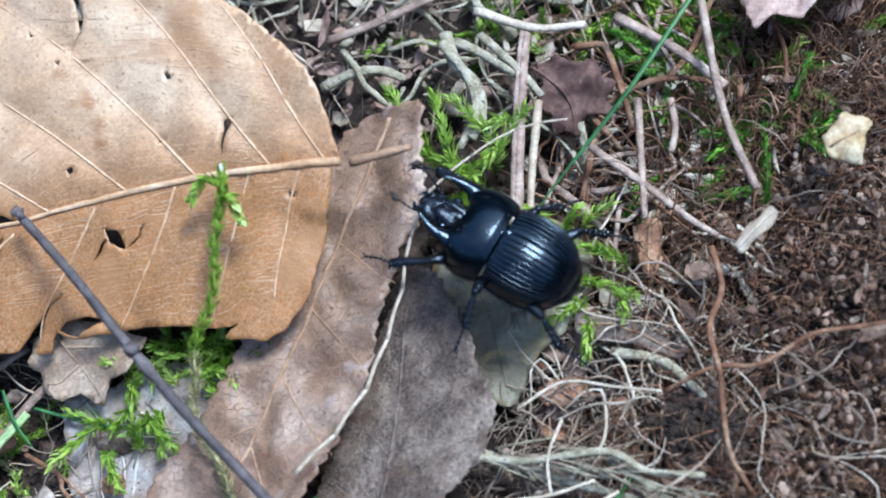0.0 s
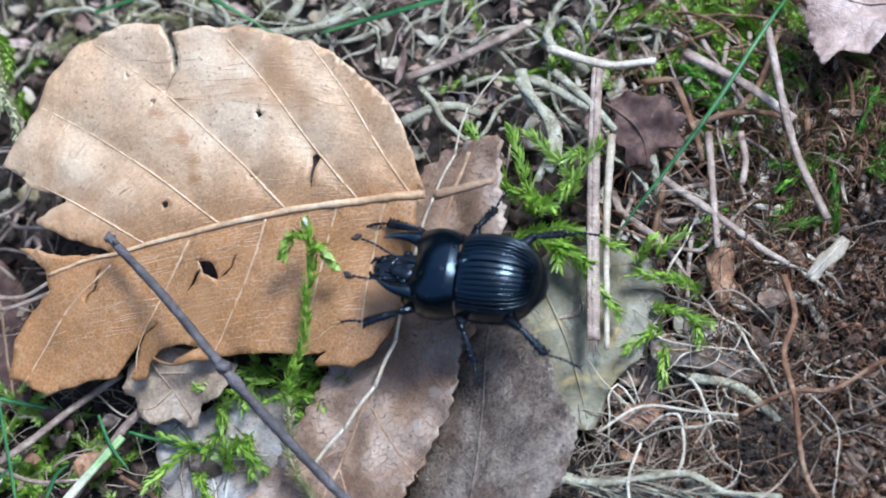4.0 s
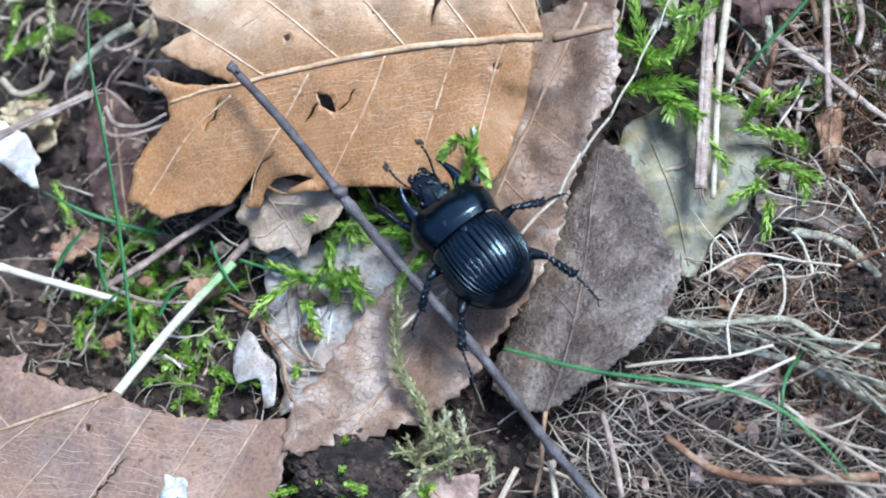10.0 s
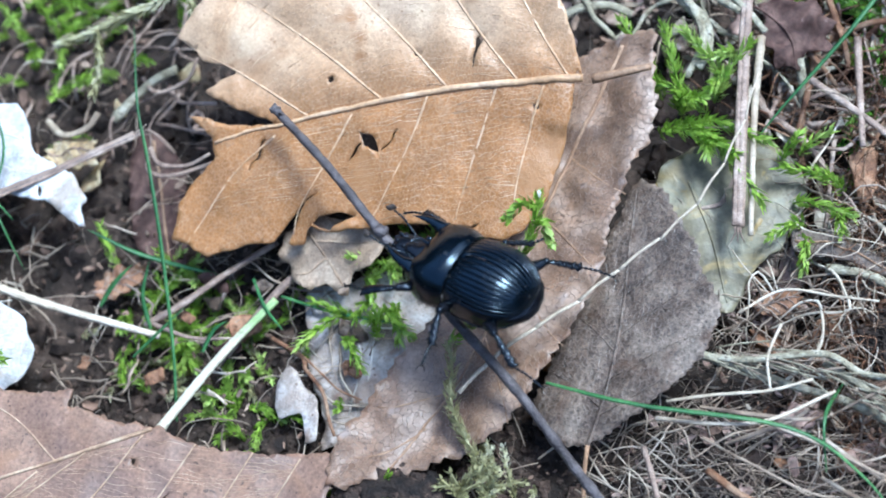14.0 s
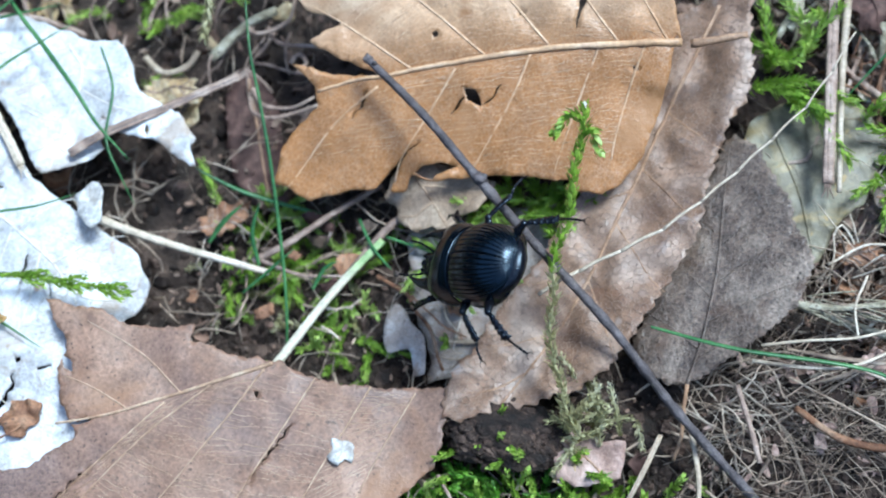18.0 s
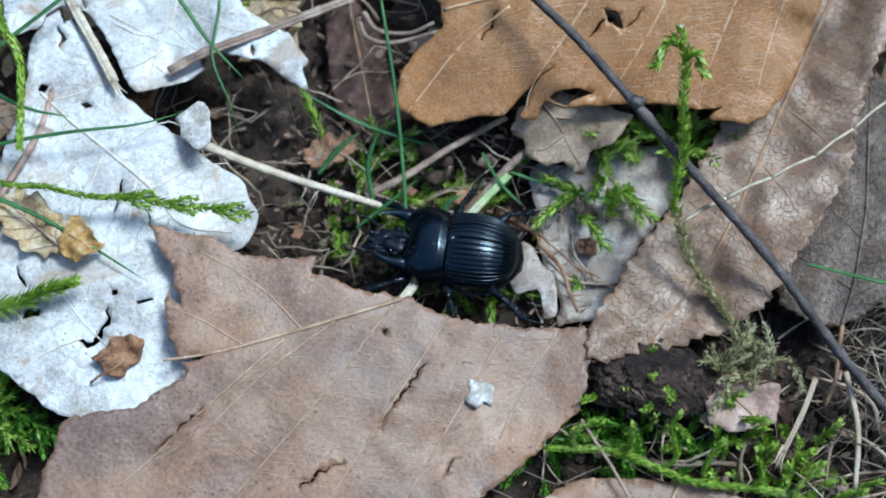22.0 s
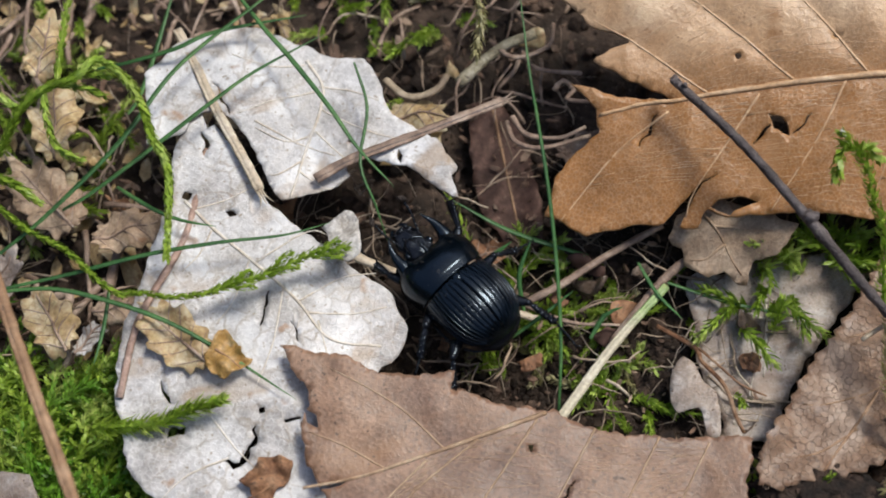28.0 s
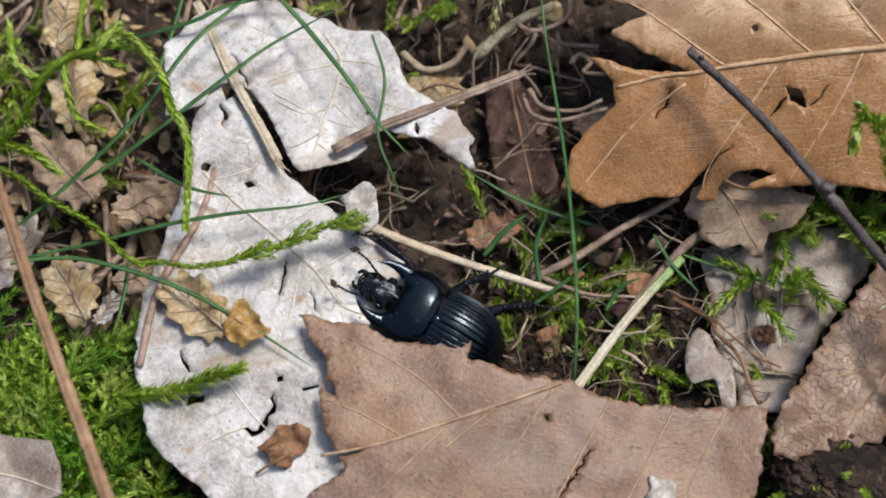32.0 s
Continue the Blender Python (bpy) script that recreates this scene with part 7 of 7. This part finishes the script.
def motions():
    up = pose(0, 0, -0.0052)
    rows = [(t, pose(x * MM, y * MM, z * MM, roll, pitch, turn) @ up) for t, x, y, z, roll, pitch, turn in BEETLE]
    walk(beetle, rows)
    # six legs in two tripods, quicker while the body moves
    for n, (lg, hip, sgn, name) in enumerate(beetle_legs):
        tripod = ((name == "middle") == (sgn > 0))
        steps, phase = [], 0.0
        for k in range(81):
            t = 0.4 * k
            a = min(range(len(BEETLE)), key=lambda i: abs(BEETLE[i][0] - t))
            b = min(len(BEETLE) - 1, a + 1)
            speed = math.dist(BEETLE[a][1:3], BEETLE[b][1:3]) / max(0.1, BEETLE[b][0] - BEETLE[a][0]) if b > a else 2
            phase += 0.5 + min(1.1, 0.16 * speed)
            w = math.sin(phase + (math.pi if tripod else 0))
            lift = max(0.0, math.cos(phase + (math.pi if tripod else 0)))
            steps.append((t, pose(hip[0] * MM, hip[1] * sgn * MM, hip[2] * MM, sgn * 9 * lift, 0, sgn * 13 * w)))
        walk(lg, steps)
    # lines of the moss strand from its foot to its tip, at the times when it shifts
    moss = ((0, (-25.4, 15.1, 3), (-29.7, 22.1, 6), (-29.1, 27.1, 8.5), (-28.3, 32.1, 11), (-28.5, 36.9, 13), (-28.7, 41.3, 15)),
            (2, (-26.8, 16.6, 3), (-29.3, 21.2, 5.4), (-28.6, 25.9, 7.8), (-27.7, 32.3, 10.2), (-27.4, 37.3, 12.6), (-28.3, 41, 15)),
            (5, (-24.5, 14, 3), (-28.1, 18.6, 5.4), (-29, 24.3, 7.8), (-28.4, 29.1, 10.2), (-28.4, 34.9, 12.6), (-29.3, 38.3, 15)),
            (6.3, (-22.2, 12.8, 3), (-26.6, 16, 5.4), (-28.4, 20.9, 7.8), (-28.3, 26.8, 10.2), (-28.5, 33.1, 12.6), (-30.1, 38, 15)),
            (7.6, (-25, 6.1, 3), (-29.1, 10.7, 5.4), (-28.7, 16.1, 7.8), (-25, 19.7, 9), (-21, 25.6, 10), (-19.1, 31.6, 11)),
            (9, (-22.6, 5.4, 3), (-26.9, 10.3, 5.4), (-28.1, 15.4, 7.8), (-26.5, 19.8, 10.2), (-23.4, 29.3, 12.6), (-23.1, 32.6, 15)),
            (12, (-21, 5.1, 3), (-25.1, 10.7, 5.4), (-26.2, 16.3, 7.8), (-22.8, 20.4, 8), (-20.5, 26, 9), (-20.1, 31.5, 12)),
            (17.5, (-20.4, 4.2, 3), (-24.3, 10.1, 5.4), (-26, 15.3, 7.8), (-23.2, 20.1, 8), (-21, 25.4, 9), (-20.8, 31, 12)),
            (18.2, (-17.8, -2.4, 3), (-22.0, 2.1, 5), (-26.3, 7.6, 8), (-28.1, 14.6, 11), (-28.9, 21.3, 13), (-30.5, 27.9, 15), (-31.6, 33.6, 17)),
            (19, (-17.7, -3.0, 1), (-24.6, 4.6, 3), (-29.2, 8.1, 5), (-32.1, 11.9, 8), (-33.3, 19.5, 12), (-35.0, 25.2, 14.5), (-36.6, 30.4, 17)),
            (21, (-16.3, 0.3, 1), (-22.9, 7.7, 3), (-26.9, 10.5, 5), (-30.1, 14.8, 8), (-31.5, 21.2, 12), (-32.4, 25.9, 14.5), (-34.6, 30.8, 17)),
            (23, (-17.5, -0.3, 1), (-23.1, 8.2, 3), (-27.4, 11.6, 5), (-30.5, 14.2, 8), (-31.8, 19.9, 12), (-32.7, 25.0, 14.5), (-34.6, 30.4, 17)),
            (27, (-17.8, -1.6, 1), (-21.5, 4, 3), (-24.5, 8.5, 5), (-27, 14, 7.5), (-29.4, 23, 10.5), (-32.2, 28.7, 13.5), (-36, 31.5, 16)),
            (32, (-17.8, -1.6, 1), (-21.5, 4, 3), (-24.5, 8.5, 5), (-27, 14, 7.5), (-29.4, 23, 10.5), (-32.2, 28.7, 13.5), (-36, 31.5, 16)))
    # and of the fibre from its lower end
    fibre = ((0, (-17.7, 16.3, 7), (-14.6, 20.4, 7.6), (-12.1, 26.5, 8), (-10.9, 36.4, 8.7), (-11.2, 42.2, 9.2), (-7.5, 47.5, 9.8), (-2.7, 51.5, 10.3), (1.4, 52.6, 10.9), (7.4, 51.4, 11.4), (14.8, 45.2, 12)),
             (2, (-25.4, 17.1, 7), (-21.4, 24.8, 7.7), (-19.7, 30.6, 8.4), (-19.6, 37, 9.1), (-19.5, 44.3, 9.9), (-17.8, 51, 10.6), (-15.8, 56, 11.3), (-12.6, 58.3, 12)),
             (5, (-25.3, 17.4, 7), (-20.9, 25.2, 7.8), (-18.9, 32.4, 8.7), (-18.4, 42.9, 9.5), (-16.3, 50.2, 10.3), (-15.8, 55.7, 11.2), (-14.1, 59.5, 12)),
             (9, (-27.1, 15.6, 7), (-20.3, 23.8, 8), (-16, 31.7, 9), (-15.5, 37.1, 10), (-13.3, 44.1, 11), (-11.8, 50.4, 12)),
             (12, (-23.8, 11.1, 7), (-20.4, 16.4, 7.7), (-13.8, 23, 8.4), (-9.8, 27.8, 9.1), (-5.5, 32.6, 9.9), (-2.4, 41, 10.6), (-1.5, 48.5, 11.3), (-2.7, 55.3, 12)),
             (16, (-25, 12.5, 7), (-21, 17, 7.7), (-14, 23.5, 8.4), (-10, 28.5, 9.1), (-6, 34, 9.9), (-3, 42, 10.6), (-2, 48.5, 11.3), (-2.7, 55.3, 12)),
             (19, (-29.5, 15.3, 7), (-24.2, 20, 7.8), (-19, 23.8, 8.7), (-13.8, 29.7, 9.5), (-9.2, 36, 10.3), (-5.1, 41.5, 11.2), (-2.5, 47.7, 12)),
             (32, (-29.5, 15.3, 7), (-24.2, 20, 7.8), (-19, 23.8, 8.7), (-13.8, 29.7, 9.5), (-9.2, 36, 10.3), (-5.1, 41.5, 11.2), (-2.5, 47.7, 12)))
    # leaves and twig that the beetle shoves: seconds, shift in mm, turn in degrees about a pivot
    def shoved(ob, pivot, rows):
        home, c = ob.matrix_basis.copy(), Vector(pivot) * MM
        walk(ob, [(t, Matrix.Translation(c + Vector((dx, dy, dz)) * MM) @ pose(0, 0, 0, 0, 0, a) @ Matrix.Translation(-c) @ home) for t, dx, dy, dz, a in rows])

    shoved(front_leaf, (-60, 0, 0), [(0, 0, 0, 0, 0), (22.5, 0, 0, 0, 0), (23.5, -1.0, 0.4, 0, 0.5), (24, -1.2, 0.6, 0, 0.8), (24.5, -1.4, 0.4, 0, 2.0), (26.5, -1.5, 0.1, 0, 2.6), (32, -1.5, 0.1, 0, 2.6)])
    shoved(beech, (-40, 36, 8), [(0, 0, 0, 0, 0), (7, 0, 0, 0, 0), (7.5, -0.3, -0.9, 0, 0), (8, -0.7, -1.1, 0, 0), (8.5, -0.9, -1.1, 0, 0), (9, -0.5, -0.3, 0, 0), (9.5, 0, 0, 0, 0), (17.5, 0, 0, 0, 0), (18, -0.8, -0.5, 0, 0), (19, -1.1, -0.5, 0, 0), (20, -1.1, -0.2, 0, 0), (32, -1.1, -0.2, 0, 0)])
    shoved(tw, (-44, 30, 0), [(0, 2.8, 0.1, 0, 0), (1.5, 2.7, 0.1, 0, 0), (2.5, 2.3, 0.2, 0, 0), (4.5, 2.0, 0.8, 0, 0.8), (7, 2.0, 0.8, 0, 0.8), (8, 1.9, 0.2, 0, 1.2), (9.5, 2.0, 0.7, 0, 1.2), (13.5, 2.0, 0.3, 0, 0.4), (15.5, 0.8, 0.8, 0, 2.5), (17.5, 0.8, 0.6, 0, 2.5), (18, -0.7, 0.2, 0, 2.4), (19, -0.8, -0.3, 0, 2.0), (20, -0.6, 0.3, 0, 2.2), (24, -0.6, 0.3, 0, 2.4), (26.5, -0.5, 0.2, 0, 0.8), (32, -0.5, 0.2, 0, 0.8)])
    # the long strand that the beetle pulls aside
    pulled = ((0, (-121, 9, 5), (-115.6, 6.5, 9), (-110, 4.8, 8.8), (-103.8, 3, 8.6), (-99.7, 1.9, 8.3), (-90.2, 2.8, 8), (-80, 3.5, 7.9), (-72.2, 3.6, 7.5)),
              (24.5, (-121, 9, 5), (-115.6, 6.5, 9), (-110, 4.8, 8.8), (-103.8, 3, 8.6), (-99.7, 1.9, 8.3), (-90.2, 2.8, 8), (-80, 4.5, 7.9), (-72.2, 5.6, 7.5)),
              (26.5, (-125.3, 10.6, 4), (-116.8, 6.9, 9), (-107.8, 4.3, 8.6), (-102.6, 2, 8.4), (-98.9, 1.5, 8.2), (-90.5, 4.7, 8), (-83.4, 10.3, 7.9), (-75.2, 13.9, 7.5)),
              (32, (-125.3, 10.6, 4), (-116.8, 6.9, 9), (-107.8, 4.3, 8.6), (-102.6, 2, 8.4), (-98.9, 1.5, 8.2), (-90.5, 4.7, 8), (-83.4, 10.3, 7.9), (-75.2, 13.5, 7.5)))
    for pieces_of, rows, lengths in ((moss_parts, moss, MOSS_LENGTHS), (fibre_parts, fibre, FIBRE_LENGTHS), (strand_parts, pulled, STRAND_LENGTHS)):
        joints = [(row[0], spaced(row[:0:-1], lengths)[::-1] if pieces_of is moss_parts else spaced(row[1:], lengths)) for row in rows]
        for n, pc in enumerate(pieces_of):
            walk(pc, [(t, aim(j[n], j[n + 1])) for t, j in joints])


motions()
